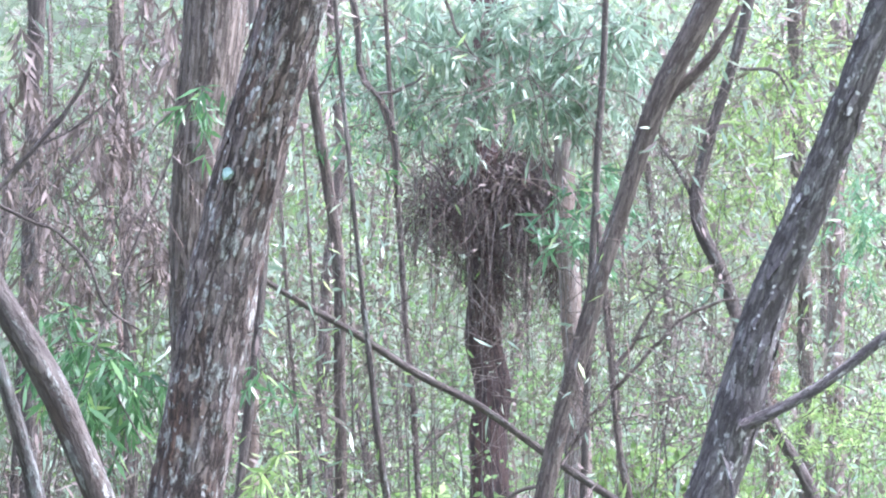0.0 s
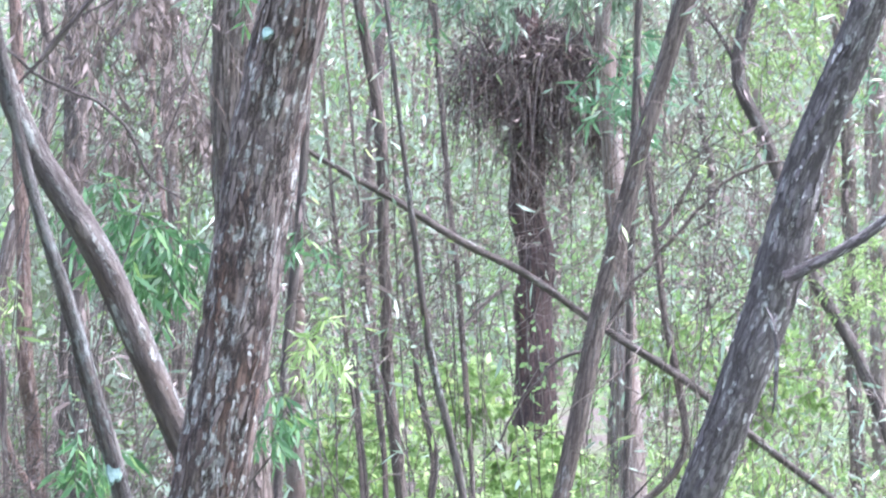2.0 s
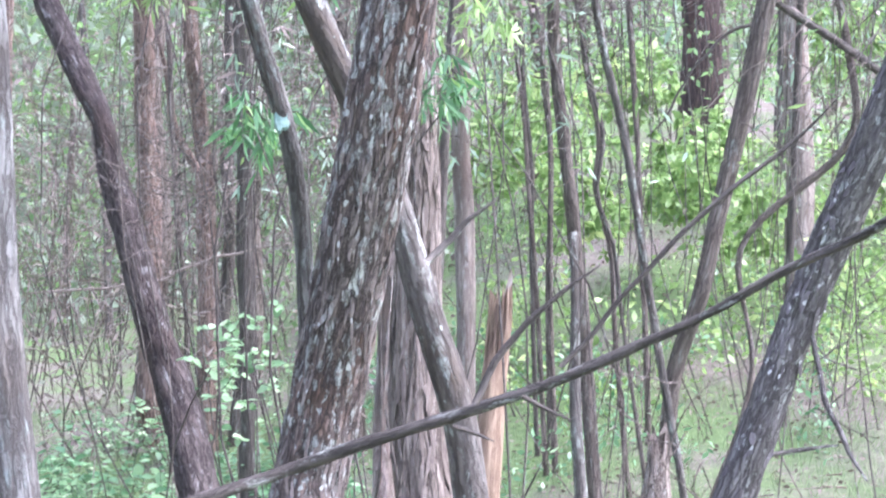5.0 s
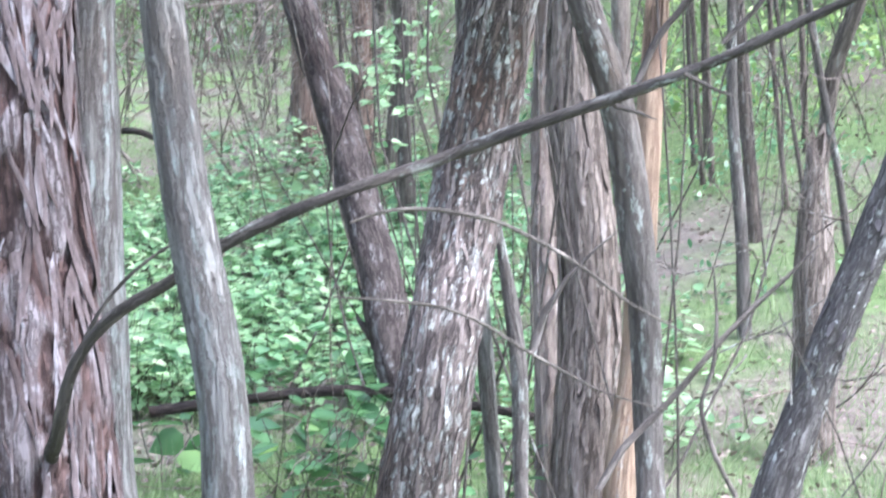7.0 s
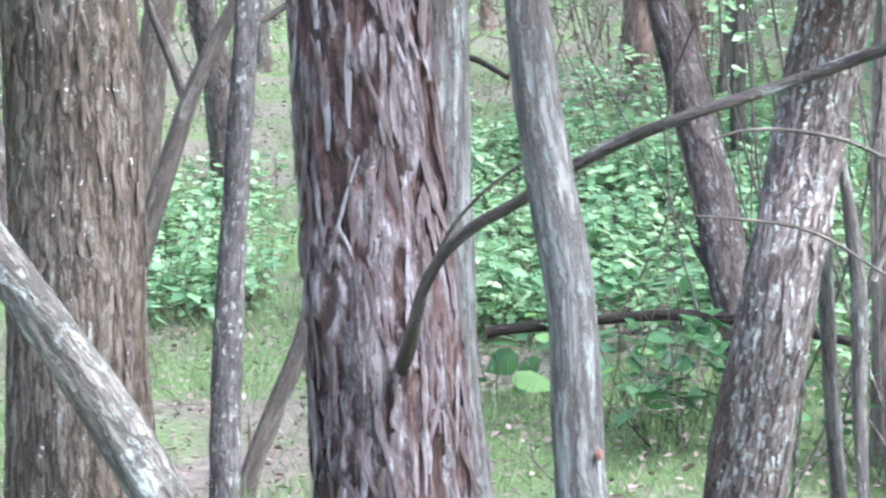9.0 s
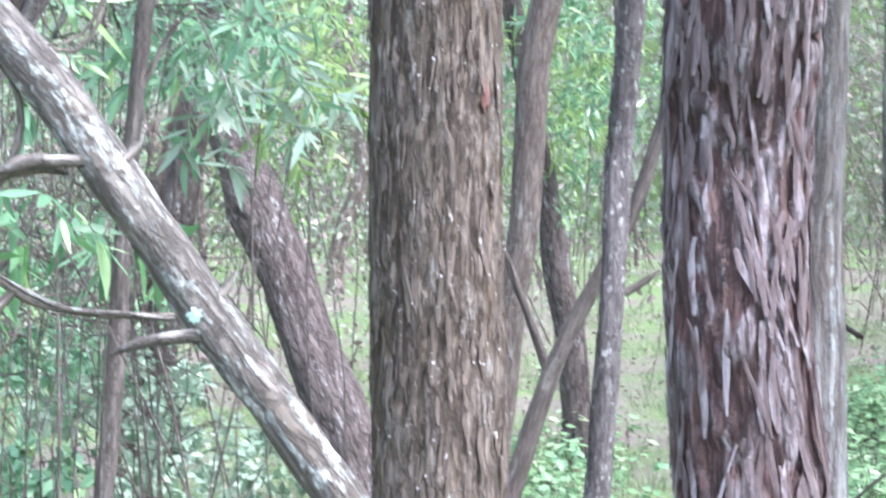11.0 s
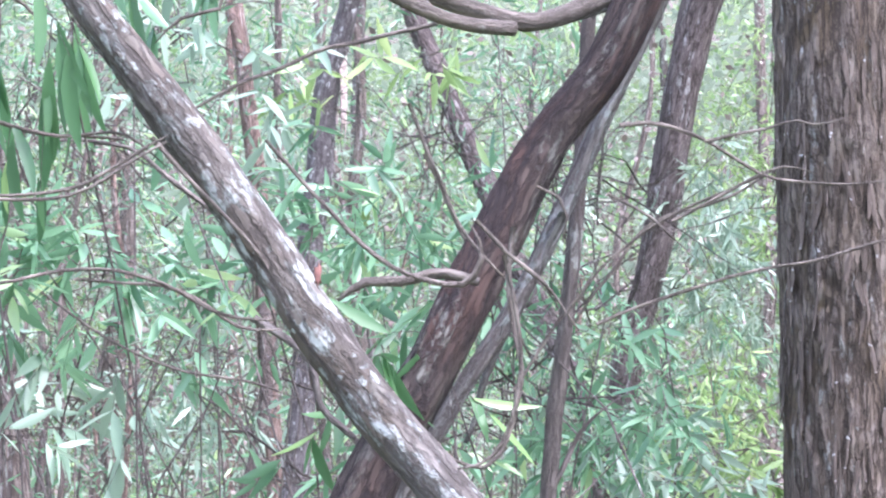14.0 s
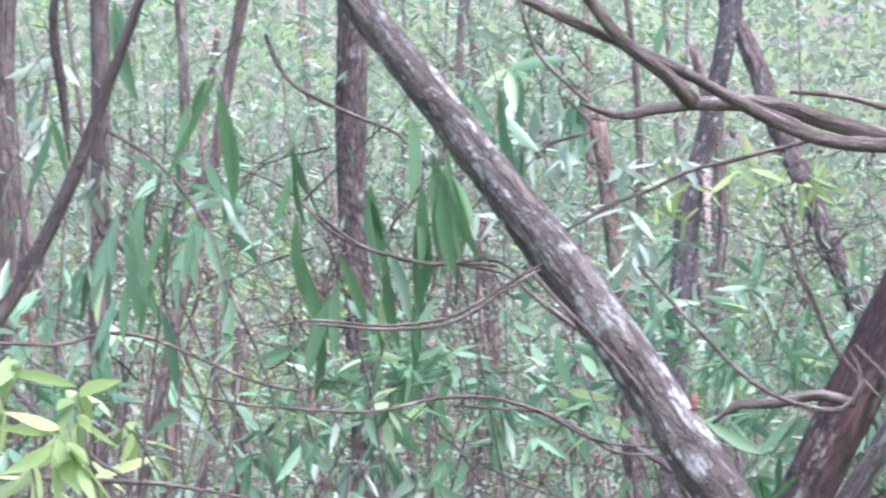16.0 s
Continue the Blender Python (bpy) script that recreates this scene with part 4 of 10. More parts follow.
tree("fallen_branch", "long thin dead branch hanging aslant between the trees", "branch", "dark",
     [(1.096, 11.691, 4.007, 0.0150), (1.362, 11.856, 3.893, 0.0188), (1.619, 12.014, 3.793, 0.0202), (1.970, 12.163, 3.621, 0.0218), (2.283, 12.298, 3.505, 0.0220), (2.660, 12.426, 3.283, 0.0223), (3.310, 12.494, 2.883, 0.0226), (3.523, 12.623, 2.743, 0.0216), (3.903, 12.708, 2.480, 0.0219), (4.183, 12.806, 2.285, 0.0091)],
     [[(2.669, 12.205, 3.127, 0.0103), (2.462, 12.257, 3.044, 0.0092), (2.296, 12.306, 2.874, 0.0080), (2.159, 12.352, 2.617, 0.0069), (2.075, 12.372, 2.532, 0.0029)],
      [(1.344, 12.087, 3.947, 0.0079), (1.289, 12.100, 3.905, 0.0068), (1.235, 12.113, 3.862, 0.0022)]], 1, False)
tree("sapling", "straight slender brown sapling trunk", "tree", "smooth",
     [(1.991, 13.373, 0.312, 0.0457), (1.991, 13.373, 0.388, 0.0397), (1.958, 13.363, 0.845, 0.0396), (1.899, 13.328, 1.454, 0.0416), (1.784, 13.125, 2.397, 0.0348), (1.694, 13.027, 2.993, 0.0325), (1.646, 12.898, 3.580, 0.0323), (1.623, 12.766, 4.077, 0.0343), (1.558, 12.642, 4.505, 0.0321), (1.461, 12.497, 4.953, 0.0320), (1.420, 12.425, 5.171, 0.0319), (1.069, 11.872, 7.324, 0.0269)],
     [], 1, True)
tree("sapling", "pale thin sapling trunk leaning slightly", "tree", "greypole",
     [(2.283, 11.897, 0.025, 0.0268), (2.250, 11.879, 0.272, 0.0222), (2.188, 11.845, 0.737, 0.0206), (2.059, 11.791, 1.413, 0.0204), (1.960, 11.723, 1.922, 0.0212), (1.834, 11.612, 2.527, 0.0202), (1.696, 11.430, 2.968, 0.0182), (1.594, 11.275, 3.530, 0.0151), (1.523, 11.145, 3.929, 0.0131), (1.111, 10.466, 6.822, 0.0104)],
     [], 1, True)
tree("sapling", "thin wavering brown sapling stem", "tree", "smooth",
     [(2.507, 14.815, 0.752, 0.0232), (2.495, 14.806, 1.002, 0.0193), (2.444, 14.768, 2.050, 0.0179), (2.418, 14.754, 2.491, 0.0179), (2.366, 14.710, 3.169, 0.0205), (2.303, 14.635, 3.845, 0.0205), (2.256, 14.585, 4.212, 0.0205), (2.182, 14.467, 4.881, 0.0179), (2.121, 14.360, 5.378, 0.0167), (1.873, 13.946, 8.085, 0.0134)],
     [[(2.011, 14.313, 5.635, 0.0140), (1.910, 14.291, 5.764, 0.0167), (1.870, 14.232, 5.992, 0.0179), (1.818, 14.180, 6.185, 0.0070)],
      [(2.011, 14.313, 5.635, 0.0140), (2.096, 14.353, 5.439, 0.0140), (2.150, 14.409, 5.176, 0.0070)]], 1, True)
tree("sapling", "very thin brown upright stem", "tree", "smooth",
     [(1.870, 14.613, 0.585, 0.0219), (1.851, 14.603, 0.835, 0.0182), (1.771, 14.560, 1.941, 0.0168), (1.696, 14.527, 2.805, 0.0144), (1.621, 14.481, 3.370, 0.0132), (1.542, 14.397, 4.030, 0.0108), (1.442, 14.313, 5.022, 0.0101)],
     [], 1, False)
tree("sapling", "very thin brown upright stem", "tree", "smooth",
     [(1.920, 14.606, 0.600, 0.0235), (1.909, 14.596, 0.850, 0.0195), (1.860, 14.549, 1.958, 0.0181), (1.845, 14.510, 2.806, 0.0156), (1.771, 14.464, 3.371, 0.0108), (1.649, 14.316, 4.424, 0.0096), (1.552, 14.221, 5.415, 0.0089)],
     [], 1, False)
tree("sapling", "thin winding dark stem", "tree", "dark",
     [(2.351, 13.800, 0.475, 0.0166), (2.314, 13.800, 0.722, 0.0138), (2.162, 13.804, 1.741, 0.0127), (2.129, 13.805, 2.025, 0.0127), (2.033, 13.807, 2.341, 0.0140), (2.062, 13.786, 2.626, 0.0140), (1.979, 13.770, 2.975, 0.0127), (1.893, 13.733, 3.417, 0.0102), (1.843, 13.717, 3.712, 0.0100)],
     [], 1, False)
tree("sapling", "thin brown stem with a side shoot", "tree", "smooth",
     [(2.394, 12.948, 0.273, 0.0194), (2.459, 12.915, 0.512, 0.0161), (2.702, 12.792, 1.402, 0.0149), (2.637, 12.800, 1.958, 0.0170), (3.186, 12.546, 2.645, 0.0234), (3.141, 12.524, 2.988, 0.0223), (3.065, 12.498, 3.360, 0.0192), (3.030, 12.466, 3.652, 0.0170), (2.975, 12.411, 4.059, 0.0149), (2.914, 12.351, 4.653, 0.0143)],
     [[(3.033, 12.452, 3.739, 0.0149), (3.138, 12.403, 3.884, 0.0127), (3.231, 12.344, 4.086, 0.0096), (3.327, 12.302, 4.171, 0.0032)]], 1, False)
tree("dead_branch", "arching bare branch propped in the undergrowth", "branch", "smooth",
     [(2.678, 12.091, 3.187, 0.0088), (2.784, 12.043, 3.383, 0.0103), (2.917, 11.989, 3.551, 0.0111), (3.130, 11.897, 3.801, 0.0111), (3.315, 11.818, 3.966, 0.0103), (3.530, 11.751, 4.004, 0.0074), (3.717, 11.698, 3.986, 0.0022)],
     [], 1, False)
tree("stringybark_tree", "old straight stringybark trunk with brown fibrous bark", "tree", "stringy",
     [(0.763, 9.290, -0.510, 0.1815), (0.762, 9.322, -0.272, 0.1396), (0.790, 9.505, 0.613, 0.1178), (0.744, 9.623, 1.311, 0.1091), (0.734, 9.566, 2.273, 0.0796), (0.647, 9.279, 3.957, 0.1069), (0.678, 9.121, 4.544, 0.1222), (0.619, 8.658, 7.508, 0.0965)],
     [], 3, True)
tree("paperbark_tree", "pale flaky trunk beside the stringybark", "tree", "pale",
     [(0.636, 9.609, -0.488, 0.0585), (0.637, 9.657, -0.151, 0.0450), (0.639, 9.820, 0.643, 0.0517), (0.642, 9.928, 1.193, 0.0495), (0.663, 9.943, 1.658, 0.0506), (0.690, 10.088, 3.151, 0.0453)],
     [], 3, False)
tree("broken_stump", "tall broken stump of bare orange-brown wood", "stump", "orange",
     [(0.849, 8.986, -0.532, 0.0852), (0.872, 9.028, -0.155, 0.0655), (0.956, 9.202, 0.669, 0.0581), (1.024, 9.312, 1.658, 0.0465)],
     [], 2, False)
tree("paperbark_tree", "slim pale trunk half hidden by brush", "tree", "pale",
     [(1.349, 14.067, 0.353, 0.0703), (1.343, 14.054, 0.603, 0.0584), (1.323, 14.005, 1.511, 0.0541), (1.308, 13.997, 2.084, 0.0573), (1.279, 13.901, 2.891, 0.0605), (1.260, 13.798, 3.446, 0.0477), (1.142, 13.306, 7.665, 0.0335)],
     [], 1, True)
tree("leaning_sapling", "dark rough trunk leaning over the green undergrowth", "tree", "plum",
     [(0.148, 10.469, -0.419, 0.1117), (0.087, 10.607, -0.006, 0.0859), (0.035, 10.693, 0.207, 0.0938), (-0.052, 10.920, 0.647, 0.0961), (-0.189, 11.155, 1.157, 0.0859), (-0.364, 11.312, 1.720, 0.0768), (-0.514, 11.366, 2.217, 0.0660), (-0.577, 11.372, 2.511, 0.0521), (-0.669, 11.482, 2.675, 0.0653), (-1.933, 12.431, 7.419, 0.0425)],
     [[(0.082, 10.751, 0.104, 0.0196), (-0.003, 10.760, 0.178, 0.0216), (-0.088, 10.773, 0.301, 0.0196), (-0.124, 10.778, 0.350, 0.0049)]], 2, True)
tree("red_tree", "rusty-red trunk standing on the grassy slope", "tree", "red",
     [(-0.600, 19.521, 0.482, 0.1427), (-0.600, 19.521, 0.498, 0.1241), (-0.639, 19.548, 1.400, 0.1108), (-0.664, 19.524, 2.500, 0.1019), (-0.708, 19.460, 3.375, 0.0842), (-0.725, 19.328, 3.797, 0.0798), (-0.745, 19.110, 5.265, 0.0709), (-0.810, 18.489, 9.469, 0.0498)],
     [], 1, True)
tree("forest_tree", "thin reddish-brown trunk in the woodland", "tree", "red",
     [(-0.153, 18.039, 0.460, 0.1010), (-0.156, 18.039, 0.680, 0.0777), (-0.181, 18.058, 1.820, 0.0736), (-0.203, 18.031, 2.552, 0.0695), (-0.265, 17.983, 3.199, 0.0573), (-0.300, 17.870, 3.440, 0.0614), (-0.355, 17.742, 4.443, 0.0532), (-0.611, 17.056, 8.883, 0.0364)],
     [[(-0.259, 17.930, 2.673, 0.0327), (-0.433, 17.905, 2.994, 0.0294), (-0.478, 17.877, 3.316, 0.0262), (-0.563, 17.842, 3.636, 0.0098)]], 1, True)
tree("forest_tree", "rough brown trunk in the woodland", "tree", "stringy",
     [(0.051, 18.035, 0.523, 0.0988), (0.051, 18.035, 0.578, 0.0859), (0.129, 18.061, 1.617, 0.0900), (0.110, 18.040, 2.433, 0.0859), (0.113, 17.923, 2.839, 0.0777), (0.059, 17.986, 3.202, 0.0818), (0.058, 17.843, 3.728, 0.0695), (-0.209, 17.451, 9.208, 0.0428)],
     [], 1, True)
tree("forest_tree", "slim dark trunk in the woodland", "tree", "dark",
     [(-0.151, 19.088, 0.608, 0.0617), (-0.140, 19.073, 0.857, 0.0513), (-0.128, 19.056, 1.147, 0.0475), (-0.058, 19.057, 1.921, 0.0475), (-0.049, 18.943, 2.474, 0.0475), (-0.069, 19.012, 2.909, 0.0475), (-0.062, 18.888, 3.328, 0.0432), (-0.142, 18.566, 9.570, 0.0243)],
     [], 1, True)
tree("sapling", "thin brown stem in the brush", "tree", "smooth",
     [(-0.207, 16.080, 0.203, 0.0238), (-0.223, 16.075, 0.453, 0.0198), (-0.289, 16.057, 1.500, 0.0184), (-0.304, 16.055, 1.790, 0.0184), (-0.363, 16.036, 2.332, 0.0184), (-0.407, 15.981, 3.086, 0.0184), (-0.432, 15.962, 3.484, 0.0178)],
     [], 1, False)
tree("sapling", "thin dark stem in the brush", "tree", "dark",
     [(1.856, 15.005, 0.680, 0.0207), (1.846, 14.995, 0.930, 0.0172), (1.804, 14.957, 1.918, 0.0160), (1.784, 14.925, 2.631, 0.0172), (1.736, 14.895, 3.036, 0.0172), (1.716, 14.878, 3.435, 0.0167)],
     [], 1, False)
tree("sapling", "thin brown curved stem in the brush", "tree", "smooth",
     [(1.932, 14.995, 0.700, 0.0207), (1.925, 14.985, 0.949, 0.0172), (1.898, 14.945, 1.918, 0.0160), (1.909, 14.910, 2.631, 0.0172), (1.853, 14.878, 3.069, 0.0172), (1.840, 14.860, 3.468, 0.0167)],
     [], 1, False)
tree("sapling", "thin winding stem in the brush", "tree", "smooth",
     [(2.253, 13.910, 0.499, 0.0202), (2.229, 13.909, 0.747, 0.0167), (2.155, 13.906, 1.514, 0.0155), (2.105, 13.902, 2.116, 0.0167), (2.040, 13.900, 2.338, 0.0167), (2.052, 13.877, 2.653, 0.0167), (1.968, 13.854, 3.030, 0.0167), (1.935, 13.832, 3.428, 0.0162)],
     [], 1, False)
tree("sapling", "grey twin-stemmed sapling base", "tree", "greypole",
     [(1.728, 11.888, -0.023, 0.0425), (1.721, 11.895, 0.227, 0.0353), (1.714, 11.903, 0.517, 0.0327), (1.675, 11.948, 1.193, 0.0273), (1.669, 11.953, 1.737, 0.0245), (1.660, 11.963, 2.037, 0.0240)],
     [], 1, False)
tree("tree_stump", "short tapering brown stump with split pale wood", "stump", "stringy",
     [(1.799, 10.330, -0.320, 0.1179), (1.800, 10.341, -0.070, 0.0979), (1.804, 10.372, 0.579, 0.0907), (1.807, 10.394, 0.861, 0.0692), (1.809, 10.408, 1.121, 0.0406)],
     [], 1, False)
tree("burnt_post", "short blackened post in the grass", "stump", "burnt",
     [(2.190, 9.213, -0.497, 0.0449), (2.200, 9.225, -0.247, 0.0373), (2.236, 9.271, 0.681, 0.0345), (2.248, 9.285, 0.892, 0.0281)],
     [], 1, False)
tree("fallen_branch", "long crooked dead branch growing out across the clearing", "branch", "branch",
     [(-0.812, 6.190, 0.440, 0.0233), (-0.790, 6.060, 0.520, 0.0202), (-0.757, 5.930, 0.575, 0.0179), (-0.737, 5.869, 0.640, 0.0166), (-0.697, 5.816, 0.764, 0.0156), (-0.620, 5.759, 0.865, 0.0149), (-0.452, 5.708, 0.975, 0.0152), (-0.274, 5.652, 1.089, 0.0169), (-0.089, 5.586, 1.168, 0.0162), (0.186, 5.664, 1.257, 0.0159), (0.360, 5.584, 1.323, 0.0158), (0.578, 5.494, 1.395, 0.0133), (0.717, 5.404, 1.447, 0.0123), (0.886, 5.305, 1.527, 0.0121), (1.048, 5.199, 1.611, 0.0110), (1.202, 5.087, 1.709, 0.0110), (1.314, 4.979, 1.768, 0.0110), (1.417, 4.616, 1.885, 0.0095), (1.483, 4.503, 1.919, 0.0085), (1.566, 4.388, 1.948, 0.0070)],
     [[(0.556, 5.187, 1.416, 0.0084), (0.619, 5.182, 1.533, 0.0075), (0.700, 5.172, 1.633, 0.0066), (0.810, 5.156, 1.709, 0.0021)],
      [(0.729, 5.119, 1.491, 0.0065), (0.888, 5.094, 1.690, 0.0056), (1.022, 5.065, 1.828, 0.0056), (1.176, 5.025, 1.953, 0.0046), (1.273, 4.993, 2.053, 0.0018)],
      [(0.649, 5.178, 1.428, 0.0061), (0.701, 5.171, 1.408, 0.0056), (0.753, 5.164, 1.388, 0.0019)],
      [(0.513, 5.239, 1.367, 0.0057), (0.554, 5.235, 1.356, 0.0057), (0.599, 5.230, 1.338, 0.0014)]], 2, False)
tree("thin_branch", "thin bare arching twig of dead wood", "branch", "olive",
     [(-0.031, 4.628, 1.169, 0.0025), (0.032, 4.615, 1.190, 0.0037), (0.125, 4.601, 1.193, 0.0043), (0.218, 4.583, 1.175, 0.0040), (0.320, 4.561, 1.134, 0.0037), (0.401, 4.537, 1.083, 0.0034), (0.480, 4.510, 1.023, 0.0031), (0.589, 4.477, 0.964, 0.0010)],
     [], 1, False)
tree("thin_branch", "thin bare drooping twig of dead wood", "branch", "olive",
     [(-0.064, 4.616, 1.034, 0.0018), (0.030, 4.599, 1.024, 0.0033), (0.155, 4.580, 1.007, 0.0036), (0.257, 4.554, 0.959, 0.0033), (0.338, 4.527, 0.909, 0.0030), (0.418, 4.500, 0.871, 0.0027), (0.537, 4.467, 0.838, 0.0009)],
     [], 1, False)
tree("thin_branch", "dark forked twig rising from the grass", "branch", "dark",
     [(0.494, 5.437, 0.518, 0.0080), (0.584, 5.470, 0.650, 0.0080), (0.674, 5.493, 0.734, 0.0075), (0.790, 5.515, 0.856, 0.0066), (0.905, 5.530, 0.967, 0.0056), (0.995, 5.542, 1.047, 0.0018)],
     [[(0.794, 5.402, 0.509, 0.0060), (0.747, 5.425, 0.605, 0.0060), (0.716, 5.443, 0.703, 0.0055), (0.744, 5.451, 0.789, 0.0050), (0.756, 5.463, 0.900, 0.0045), (0.750, 5.474, 1.011, 0.0015)]], 1, False)
tree("forked_sapling", "slim grey forked sapling trunk", "tree", "greypole",
     [(0.450, 7.529, -0.578, 0.0298), (0.447, 7.614, -0.228, 0.0229), (0.440, 7.808, 0.100, 0.0244), (0.438, 7.869, 0.506, 0.0290), (0.409, 7.894, 0.720, 0.0259), (0.375, 7.915, 0.953, 0.0122), (0.341, 7.939, 1.250, 0.0120)],
     [[(0.474, 7.742, 0.544, 0.0138), (0.520, 7.754, 0.685, 0.0122), (0.609, 7.759, 0.809, 0.0076), (0.785, 7.755, 0.959, 0.0019)]], 1, False)
tree("ironbark_tree", "large reddish trunk with long peeling grey bark strips", "tree", "peeling",
     [(-0.781, 6.099, -0.580, 0.2765), (-0.798, 6.137, -0.334, 0.2297), (-0.825, 6.199, 0.071, 0.2127), (-0.862, 6.270, 0.475, 0.2053), (-0.907, 6.383, 0.903, 0.1987), (-0.943, 6.403, 1.343, 0.1869), (-0.955, 6.469, 1.772, 0.1906), (-0.928, 6.428, 2.164, 0.2083), (-0.872, 6.528, 6.162, 0.1500)],
     [], 4, True)
tree("grey_tree", "pale grey-green trunk close behind the peeling one", "tree", "greenpole",
     [(-0.700, 6.831, -0.569, 0.1106), (-0.713, 6.869, -0.322, 0.0919), (-0.733, 6.925, 0.043, 0.0851), (-0.781, 7.050, 0.685, 0.0855), (-0.832, 7.214, 1.346, 0.0825), (-0.787, 7.253, 2.138, 0.0581), (-0.798, 7.669, 5.865, 0.0428)],
     [], 2, True)
tree("grey_sapling", "slender grey sapling trunk with dark vertical cracks", "tree", "greenpole",
     [(-0.223, 5.238, -0.555, 0.0786), (-0.244, 5.277, -0.309, 0.0653), (-0.292, 5.366, 0.252, 0.0605), (-0.328, 5.430, 0.601, 0.0573), (-0.386, 5.542, 1.024, 0.0560), (-0.460, 5.624, 1.620, 0.0506), (-0.485, 5.603, 2.134, 0.0331), (-0.699, 5.735, 5.123, 0.0261)],
     [], 2, True)
tree("spotted_sapling", "thin dark sapling trunk speckled with white lichen", "tree", "darkspot",
     [(-1.750, 8.523, -0.594, 0.0635), (-1.750, 8.523, -0.438, 0.0552), (-1.737, 8.700, 0.719, 0.0511), (-1.694, 8.738, 1.322, 0.0460), (-1.691, 8.882, 1.868, 0.0511), (-1.638, 8.831, 2.331, 0.0552), (-1.525, 8.731, 3.166, 0.0470), (-1.222, 8.457, 6.138, 0.0372)],
     [], 2, True)
tree("forked_limb", "dark forked limb rising between the trunks", "tree", "dark",
     [(-2.492, 9.219, -0.547, 0.0523), (-2.427, 9.243, -0.307, 0.0435), (-2.184, 9.331, 0.587, 0.0403), (-2.020, 9.404, 1.080, 0.0348), (-1.871, 9.444, 1.390, 0.0304), (-1.723, 9.471, 1.696, 0.0286), (-1.648, 9.477, 1.934, 0.0268), (-1.525, 9.495, 2.315, 0.0261)],
     [[(-2.064, 9.392, 1.031, 0.0197), (-2.137, 9.386, 1.237, 0.0161), (-2.202, 9.377, 1.411, 0.0152), (-2.234, 9.370, 1.520, 0.0063)],
      [(-1.757, 9.361, 1.328, 0.0159), (-1.684, 9.375, 1.371, 0.0159), (-1.625, 9.385, 1.419, 0.0057)]], 2, False)
tree("leaning_limb", "dark limb leaning into the grass", "tree", "dark",
     [(-1.737, 8.837, -0.584, 0.0466), (-1.737, 8.837, -0.446, 0.0406), (-1.639, 8.919, -0.120, 0.0389), (-1.561, 8.966, 0.084, 0.0372), (-1.461, 9.039, 0.464, 0.0362)],
     [[(-1.710, 8.880, -0.261, 0.0118), (-1.720, 8.893, -0.179, 0.0085), (-1.732, 8.902, -0.117, 0.0025)]], 1, False)
tree("ironbark_tree", "large upright trunk with fibrous brown bark and pale lichen", "tree", "stringy2",
     [(-2.213, 8.328, -0.576, 0.3213), (-2.218, 8.336, -0.326, 0.2669), (-2.225, 8.352, 0.124, 0.2472), (-2.240, 8.407, 0.654, 0.2392), (-2.259, 8.421, 1.494, 0.2343), (-2.255, 8.389, 2.359, 0.2313), (-2.225, 8.264, 3.226, 0.2215), (-2.163, 7.975, 7.215, 0.1594)],
     [], 4, True)
tree("fallen_pole", "grey lichen-covered dead pole leaning across the clearing", "tree", "greypole2",
     [(-0.320, 3.877, -0.512, 0.0587), (-0.448, 3.906, -0.299, 0.0488), (-1.178, 4.075, 0.919, 0.0452), (-1.443, 4.150, 1.223, 0.0455), (-1.626, 4.179, 1.442, 0.0494), (-1.728, 4.173, 1.602, 0.0470), (-1.867, 4.189, 1.787, 0.0477), (-2.095, 4.210, 2.040, 0.0476), (-2.218, 4.199, 2.205, 0.0482), (-2.373, 4.172, 2.430, 0.0457), (-2.487, 4.144, 2.591, 0.0463), (-2.654, 4.082, 2.836, 0.0414), (-2.805, 4.005, 3.071, 0.0352), (-3.470, 3.714, 4.384, 0.0315)],
     [[(-1.531, 3.958, 1.387, 0.0130), (-1.580, 3.940, 1.382, 0.0114), (-1.624, 3.923, 1.375, 0.0107), (-1.671, 3.903, 1.356, 0.0038)],
      [(-1.538, 4.064, 1.455, 0.0086), (-1.523, 4.070, 1.477, 0.0078), (-1.508, 4.075, 1.496, 0.0031)],
      [(-1.750, 3.983, 1.678, 0.0102), (-1.803, 3.961, 1.677, 0.0110), (-1.847, 3.942, 1.672, 0.0110), (-1.907, 3.916, 1.657, 0.0039)],
      [(-1.589, 3.991, 1.418, 0.0046), (-1.686, 3.954, 1.418, 0.0054), (-1.774, 3.918, 1.433, 0.0050), (-1.826, 3.897, 1.461, 0.0050), (-1.878, 3.874, 1.495, 0.0019)],
      [(-1.639, 3.887, 1.681, 0.0084), (-1.617, 3.896, 1.704, 0.0069), (-1.608, 3.898, 1.757, 0.0038), (-1.612, 3.895, 1.804, 0.0012)]], 3, False)
tree("leaning_tree", "dark furrowed trunk leaning among acacia leaves", "tree", "furrow",
     [(-3.799, 13.270, -0.260, 0.2316), (-3.885, 13.328, -0.033, 0.1924), (-3.985, 13.396, 0.231, 0.1782), (-4.285, 13.615, 0.785, 0.1684), (-4.541, 13.776, 1.265, 0.1512), (-4.776, 13.910, 1.766, 0.1769), (-4.982, 13.994, 2.095, 0.1111), (-5.241, 14.071, 2.539, 0.0852), (-8.260, 15.113, 9.048, 0.0420)],
     [], 3, True)
